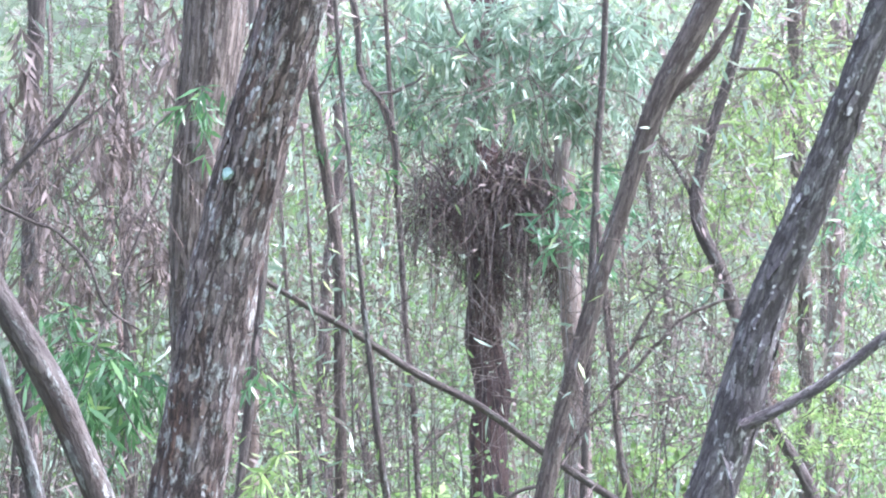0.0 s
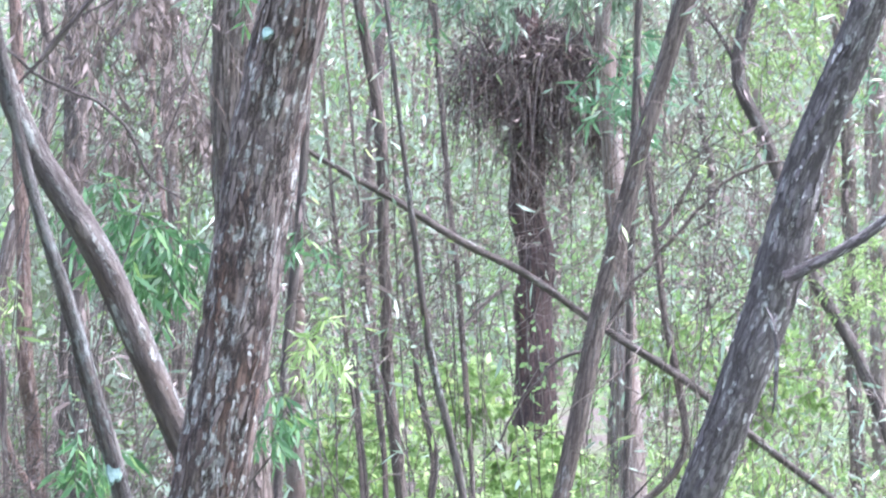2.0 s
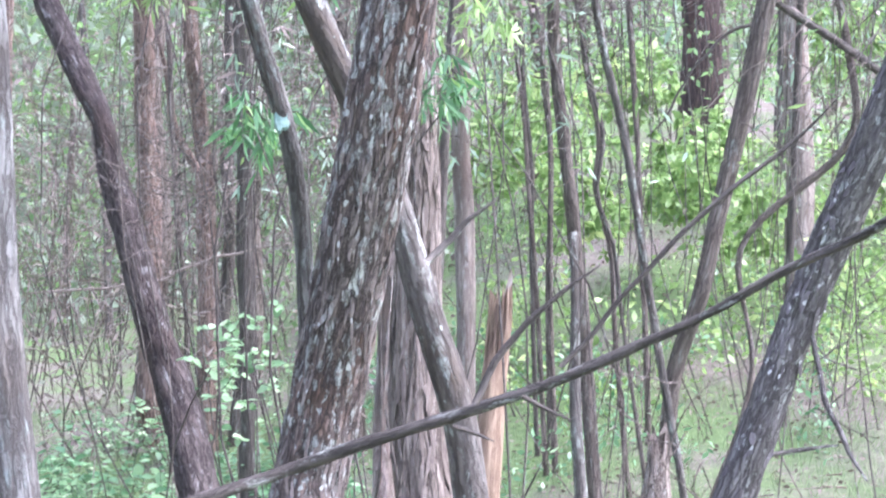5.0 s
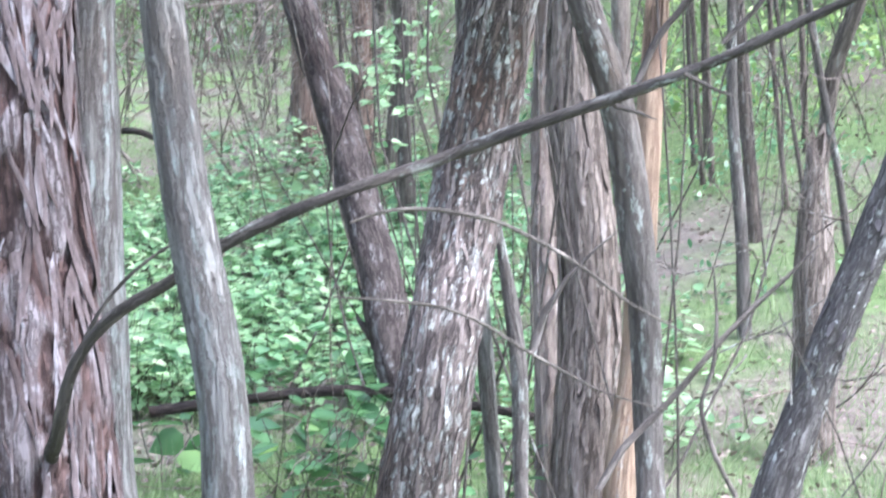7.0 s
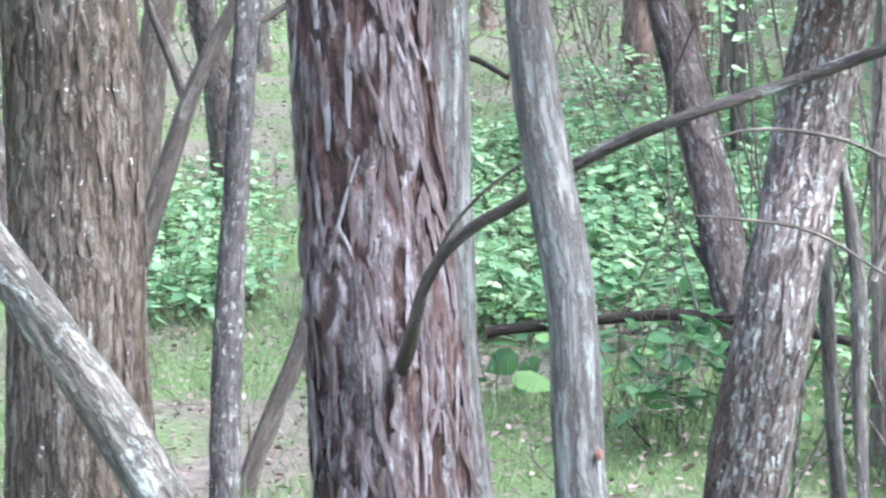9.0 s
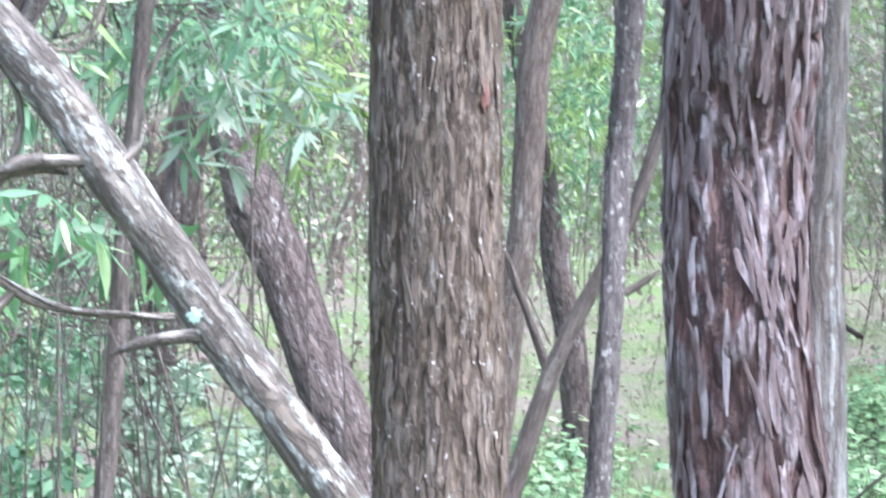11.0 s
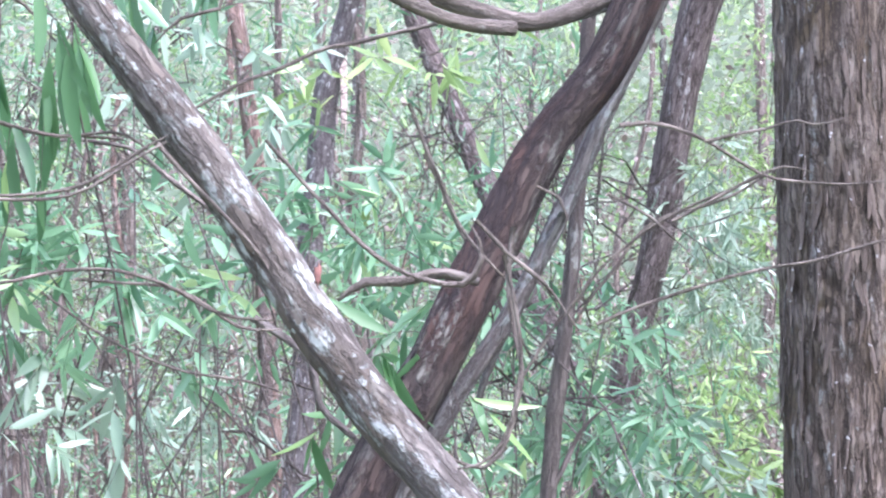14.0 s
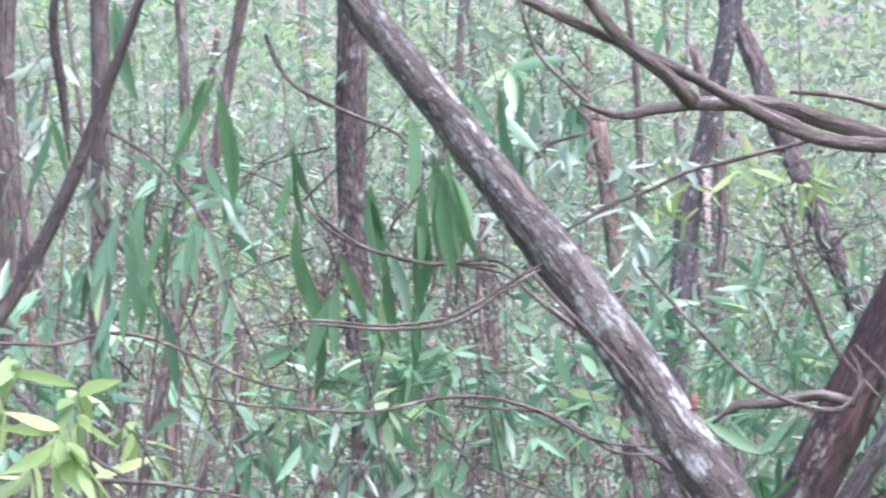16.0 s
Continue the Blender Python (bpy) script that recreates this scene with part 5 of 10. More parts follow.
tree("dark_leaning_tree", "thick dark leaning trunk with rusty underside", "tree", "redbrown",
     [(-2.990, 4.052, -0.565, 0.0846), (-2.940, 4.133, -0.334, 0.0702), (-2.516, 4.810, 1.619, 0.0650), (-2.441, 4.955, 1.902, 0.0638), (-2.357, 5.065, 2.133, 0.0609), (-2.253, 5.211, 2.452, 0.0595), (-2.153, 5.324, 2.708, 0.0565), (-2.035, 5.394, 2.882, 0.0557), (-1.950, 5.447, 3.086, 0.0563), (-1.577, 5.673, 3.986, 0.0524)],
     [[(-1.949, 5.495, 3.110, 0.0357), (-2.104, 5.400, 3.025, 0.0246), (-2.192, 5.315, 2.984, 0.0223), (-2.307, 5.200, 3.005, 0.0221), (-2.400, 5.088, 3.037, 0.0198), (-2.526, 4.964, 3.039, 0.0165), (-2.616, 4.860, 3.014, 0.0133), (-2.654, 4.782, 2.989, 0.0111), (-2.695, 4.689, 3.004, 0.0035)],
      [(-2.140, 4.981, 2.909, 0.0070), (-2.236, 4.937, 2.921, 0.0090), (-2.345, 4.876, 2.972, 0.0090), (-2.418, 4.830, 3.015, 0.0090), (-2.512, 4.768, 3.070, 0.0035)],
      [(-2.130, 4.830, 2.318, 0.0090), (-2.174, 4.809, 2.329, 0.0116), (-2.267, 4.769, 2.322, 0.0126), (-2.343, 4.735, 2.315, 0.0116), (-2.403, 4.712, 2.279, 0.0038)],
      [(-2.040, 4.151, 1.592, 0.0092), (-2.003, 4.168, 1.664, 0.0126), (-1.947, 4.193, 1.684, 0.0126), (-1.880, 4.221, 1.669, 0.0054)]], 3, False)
tree("lichened_tree", "slender lichened trunk leaning beside the dark one", "tree", "greenpole",
     [(-3.246, 4.589, -0.563, 0.0321), (-3.174, 4.652, -0.332, 0.0267), (-2.419, 5.317, 2.076, 0.0246), (-2.280, 5.445, 2.371, 0.0219), (-2.189, 5.520, 2.590, 0.0243), (-2.093, 5.589, 2.839, 0.0246), (-1.977, 5.650, 3.104, 0.0216), (-1.614, 5.873, 4.226, 0.0198)],
     [[(-2.185, 5.469, 2.556, 0.0105), (-2.244, 5.465, 2.425, 0.0115), (-2.327, 5.449, 2.267, 0.0115), (-2.425, 5.428, 2.015, 0.0063)]], 2, False)
tree("upright_tree", "dark upright slender trunk with a pale strip on one side", "tree", "darkspot",
     [(-5.682, 10.643, -0.462, 0.0957), (-5.670, 10.644, -0.213, 0.0795), (-5.588, 10.652, 1.536, 0.0736), (-5.546, 10.692, 2.277, 0.0655), (-5.493, 10.662, 2.953, 0.0627), (-5.421, 10.621, 3.493, 0.0627), (-5.314, 10.571, 4.029, 0.0600), (-5.208, 10.549, 4.347, 0.0491), (-4.432, 10.285, 8.262, 0.0353)],
     [], 2, True)
tree("forest_tree", "brown rough trunk behind the acacia leaves", "tree", "furrow",
     [(-4.835, 12.157, -0.354, 0.1078), (-4.794, 12.147, -0.107, 0.0895), (-4.261, 12.020, 3.076, 0.0829), (-4.103, 12.020, 3.633, 0.0960), (-4.006, 11.960, 4.143, 0.0960), (-3.825, 11.913, 4.614, 0.1018), (-2.953, 11.575, 8.503, 0.0733)],
     [], 1, True)
tree("forest_tree", "pale grey trunk leaning in green foliage", "tree", "smooth",
     [(-3.310, 13.691, -0.237, 0.1117), (-3.282, 13.686, 0.011, 0.0928), (-3.093, 13.653, 1.670, 0.0859), (-3.001, 13.639, 2.616, 0.0891), (-2.827, 13.608, 3.307, 0.0986), (-2.600, 13.545, 4.019, 0.0986), (-1.716, 13.340, 7.915, 0.0710)],
     [], 1, True)
tree("forest_tree", "dark trunk among light green leaves", "tree", "furrow",
     [(-3.154, 15.675, -0.060, 0.1276), (-3.174, 15.676, 0.189, 0.1060), (-3.212, 15.679, 0.658, 0.0982), (-3.252, 15.687, 1.020, 0.0945), (-3.308, 15.685, 1.492, 0.0909), (-3.398, 15.662, 1.964, 0.0727), (-4.224, 15.517, 8.661, 0.0384)],
     [], 1, True)
tree("forest_tree", "brown trunk behind the leaves", "tree", "stringy",
     [(-7.792, 11.960, -0.382, 0.1241), (-7.794, 11.934, -0.133, 0.1031), (-7.809, 11.680, 2.384, 0.0955), (-7.840, 11.545, 3.478, 0.0636), (-7.825, 11.410, 4.253, 0.0605), (-7.754, 11.313, 4.836, 0.0605), (-7.553, 10.775, 8.794, 0.0435)],
     [], 1, True)
tree("forest_tree", "dark trunk seen between acacia leaves", "tree", "furrow",
     [(-7.591, 11.224, -0.431, 0.0960), (-7.574, 11.190, -0.184, 0.0798), (-7.291, 10.616, 3.957, 0.0739), (-7.271, 10.531, 4.392, 0.0768), (-7.182, 10.395, 5.079, 0.0680), (-6.875, 9.775, 9.018, 0.0489)],
     [], 1, True)
tree("forest_tree", "pinkish brown trunk behind the leaves", "tree", "stringy",
     [(-10.417, 11.589, -0.397, 0.0798), (-10.396, 11.556, -0.150, 0.0663), (-10.024, 10.959, 4.365, 0.0614), (-9.987, 10.891, 4.761, 0.0682), (-9.886, 10.737, 5.542, 0.0682), (-9.517, 10.144, 9.480, 0.0491)],
     [], 1, True)
tree("forest_tree", "slim dark trunk behind the leaves", "tree", "dark",
     [(-8.558, 10.246, -0.497, 0.0653), (-8.548, 10.224, -0.248, 0.0542), (-8.412, 9.937, 2.986, 0.0502), (-8.400, 9.869, 3.507, 0.0502), (-8.352, 9.809, 3.999, 0.0532), (-8.186, 9.456, 7.477, 0.0402)],
     [], 1, True)
tree("forest_tree", "thin leaning trunk behind the leaves", "tree", "smooth",
     [(-7.608, 8.632, -0.577, 0.0357), (-7.560, 8.628, -0.332, 0.0297), (-6.859, 8.557, 3.290, 0.0275), (-6.718, 8.565, 3.783, 0.0300), (-6.575, 8.529, 4.319, 0.0275), (-5.932, 8.465, 7.248, 0.0217)],
     [], 1, True)
tree("near_branch", "bare grey branch reaching up past the camera", "branch", "branch",
     [(-2.558, 2.612, 2.198, 0.0140), (-2.499, 2.649, 2.295, 0.0132), (-2.438, 2.672, 2.424, 0.0117), (-2.369, 2.683, 2.592, 0.0101), (-2.317, 2.686, 2.710, 0.0093), (-1.843, 2.741, 4.132, 0.0084)],
     [[(-2.340, 2.525, 2.724, 0.0064), (-2.350, 2.549, 2.634, 0.0076), (-2.356, 2.574, 2.544, 0.0070), (-2.358, 2.596, 2.464, 0.0019)]], 1, False)
tree("bent_branch", "crooked bare branch curving under the fallen pole", "branch", "olive",
     [(-1.853, 4.143, 1.678, 0.0139), (-1.922, 4.137, 1.689, 0.0140), (-1.983, 4.135, 1.654, 0.0132), (-2.022, 4.142, 1.583, 0.0116), (-2.017, 4.168, 1.505, 0.0109), (-1.967, 4.213, 1.444, 0.0092), (-1.871, 4.277, 1.412, 0.0072), (-1.733, 4.355, 1.407, 0.0050), (-1.632, 4.415, 1.408, 0.0038), (-1.553, 4.463, 1.387, 0.0013)],
     [[(-1.972, 4.199, 1.450, 0.0092), (-2.027, 4.171, 1.387, 0.0109), (-2.081, 4.142, 1.316, 0.0117), (-2.152, 4.102, 1.246, 0.0063)],
      [(-1.980, 4.197, 1.686, 0.0084), (-1.962, 4.202, 1.769, 0.0075), (-1.979, 4.191, 1.841, 0.0058), (-2.024, 4.167, 1.892, 0.0021)]], 2, False)
tree("slim_tree", "dark forked stem beside the fallen pole", "tree", "dark",
     [(-2.481, 5.678, -0.572, 0.0327), (-2.469, 5.687, -0.323, 0.0272), (-2.398, 5.740, 1.144, 0.0252), (-2.383, 5.762, 1.451, 0.0240), (-2.356, 5.772, 1.759, 0.0240), (-2.322, 5.765, 2.095, 0.0228), (-2.280, 5.754, 2.345, 0.0204), (-2.177, 5.730, 3.339, 0.0190)],
     [[(-2.341, 5.772, 1.885, 0.0084), (-2.293, 5.784, 1.997, 0.0065), (-2.238, 5.798, 2.081, 0.0048), (-2.170, 5.817, 2.137, 0.0015)]], 2, False)
tree("forest_tree", "thick red-brown trunk low behind the tangle", "tree", "red",
     [(-4.864, 9.854, -0.510, 0.1040), (-4.856, 9.864, -0.261, 0.0864), (-4.820, 9.905, 0.808, 0.0800), (-4.804, 9.942, 1.396, 0.0650), (-4.775, 9.956, 1.741, 0.0575), (-4.763, 9.969, 2.041, 0.0563)],
     [], 1, False)
tree("forest_tree", "short red-brown trunk behind acacia leaves", "tree", "red",
     [(-4.973, 12.050, -0.368, 0.0999), (-4.940, 12.062, -0.120, 0.0830), (-4.766, 12.126, 1.177, 0.0768), (-4.698, 12.158, 1.647, 0.0709), (-4.598, 12.187, 2.058, 0.0680), (-4.553, 12.204, 2.355, 0.0665)],
     [], 1, False)
tree("forest_tree", "slim dark tree in the woodland", "tree", "dark",
     [(0.124, 15.412, 0.218, 0.0620), (0.118, 15.371, 0.464, 0.0515), (0.003, 14.629, 4.830, 0.0477), (-0.008, 14.566, 5.135, 0.0511), (-0.037, 14.366, 5.913, 0.0511), (-0.154, 13.608, 9.839, 0.0368)],
     [], 1, True)
tree("forest_tree", "brown trunk behind hanging dead leaves", "tree", "stringy",
     [(0.844, 16.224, 0.594, 0.0591), (0.829, 16.187, 0.841, 0.0491), (0.532, 15.482, 5.570, 0.0455), (0.461, 15.315, 6.216, 0.0473), (0.124, 14.513, 10.120, 0.0340)],
     [], 1, True)
tree("forest_tree", "pale far trunk on the slope", "tree", "pale",
     [(7.605, 22.719, 3.079, 0.1135), (7.599, 22.690, 3.328, 0.0943), (7.539, 22.385, 5.879, 0.0873), (7.484, 22.110, 7.251, 0.0927), (7.360, 21.478, 11.198, 0.0668)],
     [], 1, True)
tree("forest_tree", "grey far trunk on the slope", "tree", "smooth",
     [(6.794, 20.931, 2.587, 0.0845), (6.780, 20.898, 2.834, 0.0702), (6.565, 20.359, 6.802, 0.0650), (6.497, 20.191, 7.521, 0.0650), (6.204, 19.460, 11.442, 0.0468)],
     [], 1, True)
tree("forest_tree", "slim dark trunk beside the leaning tree", "tree", "dark",
     [(0.876, 11.221, -0.260, 0.0295), (0.884, 11.192, -0.011, 0.0246), (0.986, 10.833, 3.056, 0.0227), (1.013, 10.784, 3.402, 0.0227), (1.030, 10.676, 3.991, 0.0227), (1.133, 10.312, 6.715, 0.0183)],
     [], 1, True)
tree("forest_tree", "thin dark trunk behind the grey branch", "tree", "dark",
     [(3.339, 14.952, 0.869, 0.0310), (3.339, 14.909, 1.115, 0.0258), (3.334, 14.239, 4.947, 0.0239), (3.332, 14.145, 5.344, 0.0239), (3.332, 14.058, 5.671, 0.0215), (3.328, 13.620, 7.878, 0.0181)],
     [], 1, True)
tree("dead_branch", "pale fallen branch lying in brush", "branch", "pale",
     [(2.494, 15.656, 3.603, 0.0131), (2.651, 15.609, 3.784, 0.0174), (2.798, 15.568, 3.903, 0.0102)],
     [], 1, False)
tree("thin_branch", "thin pale stick lying aslant", "branch", "pale",
     [(-0.941, 12.017, 1.714, 0.0054), (-0.608, 12.040, 1.743, 0.0076), (-0.312, 12.053, 1.798, 0.0087), (-0.042, 12.056, 1.895, 0.0087), (0.297, 12.052, 1.973, 0.0033)],
     [], 1, False)
tree("twig", "pale arched dead twig", "branch", "pale",
     [(0.552, 8.642, 4.053, 0.0046), (0.468, 8.664, 3.984, 0.0051), (0.408, 8.698, 3.854, 0.0046), (0.421, 8.729, 3.715, 0.0041), (0.466, 8.748, 3.618, 0.0036), (0.490, 8.763, 3.539, 0.0013)],
     [], 1, False)
tree("thin_branch", "thin dark drooping branch", "branch", "dark",
     [(0.472, 9.806, 3.398, 0.0046), (0.333, 9.793, 3.504, 0.0064), (0.235, 9.759, 3.700, 0.0073), (0.097, 9.742, 3.793, 0.0082), (-0.106, 9.722, 3.878, 0.0082), (-0.494, 9.680, 4.190, 0.0040)],
     [], 1, False)
tree("thin_branch", "thin dark rising branch", "branch", "dark",
     [(0.224, 9.596, 4.400, 0.0054), (0.142, 9.633, 4.266, 0.0073), (0.017, 9.677, 4.085, 0.0082), (-0.109, 9.707, 3.947, 0.0091), (-0.234, 9.733, 3.810, 0.0046)],
     [], 1, False)
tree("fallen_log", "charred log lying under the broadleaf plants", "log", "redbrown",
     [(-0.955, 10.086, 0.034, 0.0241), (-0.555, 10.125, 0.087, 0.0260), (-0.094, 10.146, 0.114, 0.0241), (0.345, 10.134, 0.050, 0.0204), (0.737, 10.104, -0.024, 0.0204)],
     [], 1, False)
tree("twig", "thin bare olive-brown twig among acacia leaves", "branch", "olive",
     [(-1.783, 3.989, 2.317, 0.0037), (-1.735, 4.017, 2.263, 0.0044), (-1.677, 4.048, 2.209, 0.0041), (-1.624, 4.079, 2.125, 0.0012)],
     [], 1, False)
tree("twig", "thin bare olive-brown twig among acacia leaves", "branch", "olive",
     [(-1.772, 4.110, 2.272, 0.0038), (-1.762, 4.128, 2.171, 0.0041), (-1.761, 4.141, 2.060, 0.0041), (-1.778, 4.143, 1.968, 0.0041), (-1.822, 4.129, 1.902, 0.0041), (-1.873, 4.109, 1.891, 0.0016)],
     [], 1, False)
tree("twig", "thin bare olive-brown twig among acacia leaves", "branch", "olive",
     [(-2.337, 5.525, 2.144, 0.0047), (-2.204, 5.556, 2.334, 0.0047), (-2.044, 5.591, 2.497, 0.0042), (-1.845, 5.639, 2.597, 0.0038), (-1.712, 5.669, 2.650, 0.0012)],
     [], 1, False)
tree("twig", "thin bare olive-brown twig among acacia leaves", "branch", "olive",
     [(-2.578, 5.557, 2.741, 0.0053), (-2.534, 5.598, 2.618, 0.0053), (-2.477, 5.645, 2.481, 0.0053), (-2.391, 5.695, 2.371, 0.0022)],
     [], 1, False)
tree("twig", "thin bare olive-brown twig among acacia leaves", "branch", "olive",
     [(-2.167, 3.936, 2.487, 0.0032), (-2.107, 3.984, 2.395, 0.0038), (-2.031, 4.036, 2.303, 0.0041), (-1.951, 4.081, 2.241, 0.0048), (-1.849, 4.128, 2.231, 0.0064), (-1.827, 4.131, 2.280, 0.0045), (-1.843, 4.117, 2.331, 0.0016)],
     [], 1, False)
tree("twig", "thin bare olive-brown twig among acacia leaves", "branch", "olive",
     [(-1.693, 4.061, 2.386, 0.0028), (-1.649, 4.083, 2.353, 0.0031), (-1.658, 4.089, 2.284, 0.0012)],
     [], 1, False)
tree("twig", "thin bare olive-brown twig among acacia leaves", "branch", "olive",
     [(-2.727, 3.728, 2.397, 0.0036), (-2.626, 3.798, 2.390, 0.0039), (-2.531, 3.858, 2.401, 0.0039), (-2.439, 3.905, 2.453, 0.0039), (-2.373, 3.936, 2.499, 0.0023)],
     [], 1, False)
tree("twig", "thin bare olive-brown twig among acacia leaves", "branch", "olive",
     [(-2.449, 4.004, 2.521, 0.0053), (-2.366, 4.071, 2.416, 0.0047), (-2.289, 4.130, 2.310, 0.0040), (-2.222, 4.182, 2.171, 0.0015)],
     [], 1, False)
tree("twig", "thin bare olive-brown twig among acacia leaves", "branch", "olive",
     [(-2.744, 4.217, 2.298, 0.0032), (-2.630, 4.288, 2.287, 0.0036), (-2.544, 4.341, 2.261, 0.0039), (-2.458, 4.396, 2.201, 0.0039), (-2.378, 4.438, 2.198, 0.0016)],
     [], 1, False)
tree("twig", "thin bare olive-brown twig among acacia leaves", "branch", "olive",
     [(-2.878, 3.938, 2.659, 0.0028), (-2.814, 3.997, 2.596, 0.0031), (-2.708, 4.075, 2.560, 0.0035), (-2.587, 4.150, 2.560, 0.0035), (-2.525, 4.198, 2.501, 0.0016)],
     [], 1, False)
tree("twig", "thin bare olive-brown twig among acacia leaves", "branch", "olive",
     [(-2.802, 4.183, 2.270, 0.0025), (-2.712, 4.250, 2.192, 0.0028), (-2.580, 4.336, 2.118, 0.0032), (-2.443, 4.415, 2.088, 0.0028), (-2.364, 4.459, 2.054, 0.0011)],
     [], 1, False)
tree("twig", "thin bare olive-brown twig among acacia leaves", "branch", "olive",
     [(-2.300, 5.019, 2.931, 0.0048), (-2.488, 4.941, 2.891, 0.0055), (-2.677, 4.863, 2.811, 0.0055), (-2.817, 4.803, 2.737, 0.0048), (-2.890, 4.776, 2.662, 0.0020)],
     [], 1, False)
tree("twig", "thin bare olive-brown twig among acacia leaves", "branch", "olive",
     [(-2.678, 4.583, 2.998, 0.0038), (-2.633, 4.627, 2.927, 0.0046), (-2.722, 4.586, 2.892, 0.0042), (-2.769, 4.571, 2.844, 0.0017)],
     [], 1, False)
tree("twig", "thin bare olive-brown twig among acacia leaves", "branch", "olive",
     [(-2.293, 4.845, 2.721, 0.0046), (-2.251, 4.894, 2.563, 0.0046), (-2.184, 4.948, 2.404, 0.0042), (-2.131, 4.978, 2.342, 0.0016)],
     [], 1, False)
tree("twig", "thin bare olive-brown twig among acacia leaves", "branch", "olive",
     [(-2.048, 5.409, 2.578, 0.0041), (-1.954, 5.450, 2.523, 0.0041), (-1.856, 5.497, 2.419, 0.0012)],
     [], 1, False)
tree("twig", "thin bare olive-brown twig among acacia leaves", "branch", "olive",
     [(-1.728, 5.711, 2.662, 0.0026), (-1.862, 5.683, 2.586, 0.0038), (-2.033, 5.636, 2.525, 0.0042), (-2.130, 5.618, 2.406, 0.0047), (-2.212, 5.599, 2.300, 0.0026)],
     [], 1, False)
tree("twig", "thin bare olive-brown twig among acacia leaves", "branch", "olive",
     [(-3.054, 3.230, 2.327, 0.0037), (-2.966, 3.306, 2.336, 0.0044), (-2.875, 3.380, 2.348, 0.0041), (-2.792, 3.451, 2.315, 0.0037), (-2.700, 3.528, 2.266, 0.0034), (-2.636, 3.575, 2.257, 0.0028), (-2.591, 3.597, 2.316, 0.0011)],
     [], 1, False)
tree("twig", "thin bare olive-brown twig among acacia leaves", "branch", "olive",
     [(-2.924, 3.088, 2.256, 0.0042), (-2.873, 3.144, 2.183, 0.0045), (-2.812, 3.205, 2.118, 0.0048), (-2.756, 3.255, 2.077, 0.0021)],
     [], 1, False)
tree("twig", "thin bare olive-brown twig among acacia leaves", "branch", "olive",
     [(-2.932, 3.104, 2.084, 0.0048), (-2.835, 3.189, 2.083, 0.0048), (-2.734, 3.273, 2.077, 0.0045), (-2.623, 3.361, 2.054, 0.0021)],
     [], 1, False)
tree("twig", "thin bare olive-brown twig among acacia leaves", "branch", "olive",
     [(-3.002, 3.445, 2.746, 0.0030), (-2.938, 3.514, 2.688, 0.0036), (-2.884, 3.581, 2.587, 0.0039), (-2.855, 3.632, 2.455, 0.0036), (-2.816, 3.686, 2.311, 0.0033), (-2.805, 3.708, 2.208, 0.0030), (-2.850, 3.683, 2.135, 0.0012)],
     [], 1, False)
tree("twig", "thin bare olive-brown twig among acacia leaves", "branch", "olive",
     [(-2.760, 3.591, 2.379, 0.0026), (-2.676, 3.649, 2.390, 0.0032), (-2.575, 3.719, 2.380, 0.0035), (-2.470, 3.782, 2.400, 0.0041), (-2.378, 3.827, 2.460, 0.0045), (-2.322, 3.854, 2.490, 0.0019)],
     [], 1, False)
tree("twig", "thin bare olive-brown twig among acacia leaves", "branch", "olive",
     [(-2.987, 3.688, 2.280, 0.0020), (-2.869, 3.779, 2.260, 0.0030), (-2.730, 3.877, 2.250, 0.0030), (-2.585, 3.967, 2.276, 0.0033), (-2.467, 4.039, 2.265, 0.0037), (-2.351, 4.113, 2.195, 0.0033), (-2.239, 4.173, 2.178, 0.0013)],
     [], 1, False)
tree("twig", "thin bare olive-brown twig among acacia leaves", "branch", "olive",
     [(-2.644, 4.237, 2.573, 0.0032), (-2.798, 4.139, 2.585, 0.0028), (-2.907, 4.057, 2.630, 0.0032), (-2.990, 3.976, 2.729, 0.0032), (-3.059, 3.917, 2.761, 0.0012)],
     [], 1, False)
tree("twig", "thin bare olive-brown twig among acacia leaves", "branch", "olive",
     [(-2.359, 4.101, 2.848, 0.0047), (-2.425, 4.043, 2.923, 0.0047), (-2.447, 3.995, 3.038, 0.0043)],
     [], 1, False)
tree("twig", "thin bare olive-brown twig among acacia leaves", "branch", "olive",
     [(-3.093, 4.055, 3.077, 0.0051), (-3.076, 4.092, 2.998, 0.0051), (-2.988, 4.174, 2.931, 0.0044), (-2.897, 4.250, 2.874, 0.0037), (-2.846, 4.301, 2.804, 0.0015)],
     [], 1, False)

tree("bare_branch", "long bare grey branch sloping down to the dark limb", "branch", "olive",
     [(-2.543, 4.073, 3.100, 0.0100), (-2.499, 4.174, 3.074, 0.0109), (-2.433, 4.292, 3.036, 0.0119), (-2.349, 4.422, 2.991, 0.0128), (-2.272, 4.549, 2.938, 0.0138), (-2.192, 4.678, 2.886, 0.0148), (-2.127, 4.791, 2.868, 0.0158), (-2.070, 4.894, 2.875, 0.0169)],
     [[(-2.425, 4.205, 3.108, 0.0112), (-2.391, 4.304, 3.021, 0.0140), (-2.333, 4.414, 2.954, 0.0168), (-2.325, 4.485, 2.922, 0.0197)]], 2, False)
tree("bare_branch", "thin bare branch rising behind the fallen pole", "branch", "olive",
     [(-1.989, 4.698, 2.908, 0.0081), (-2.041, 4.622, 2.923, 0.0069), (-2.086, 4.554, 2.927, 0.0057), (-2.111, 4.500, 2.919, 0.0045)],
     [], 1, False)
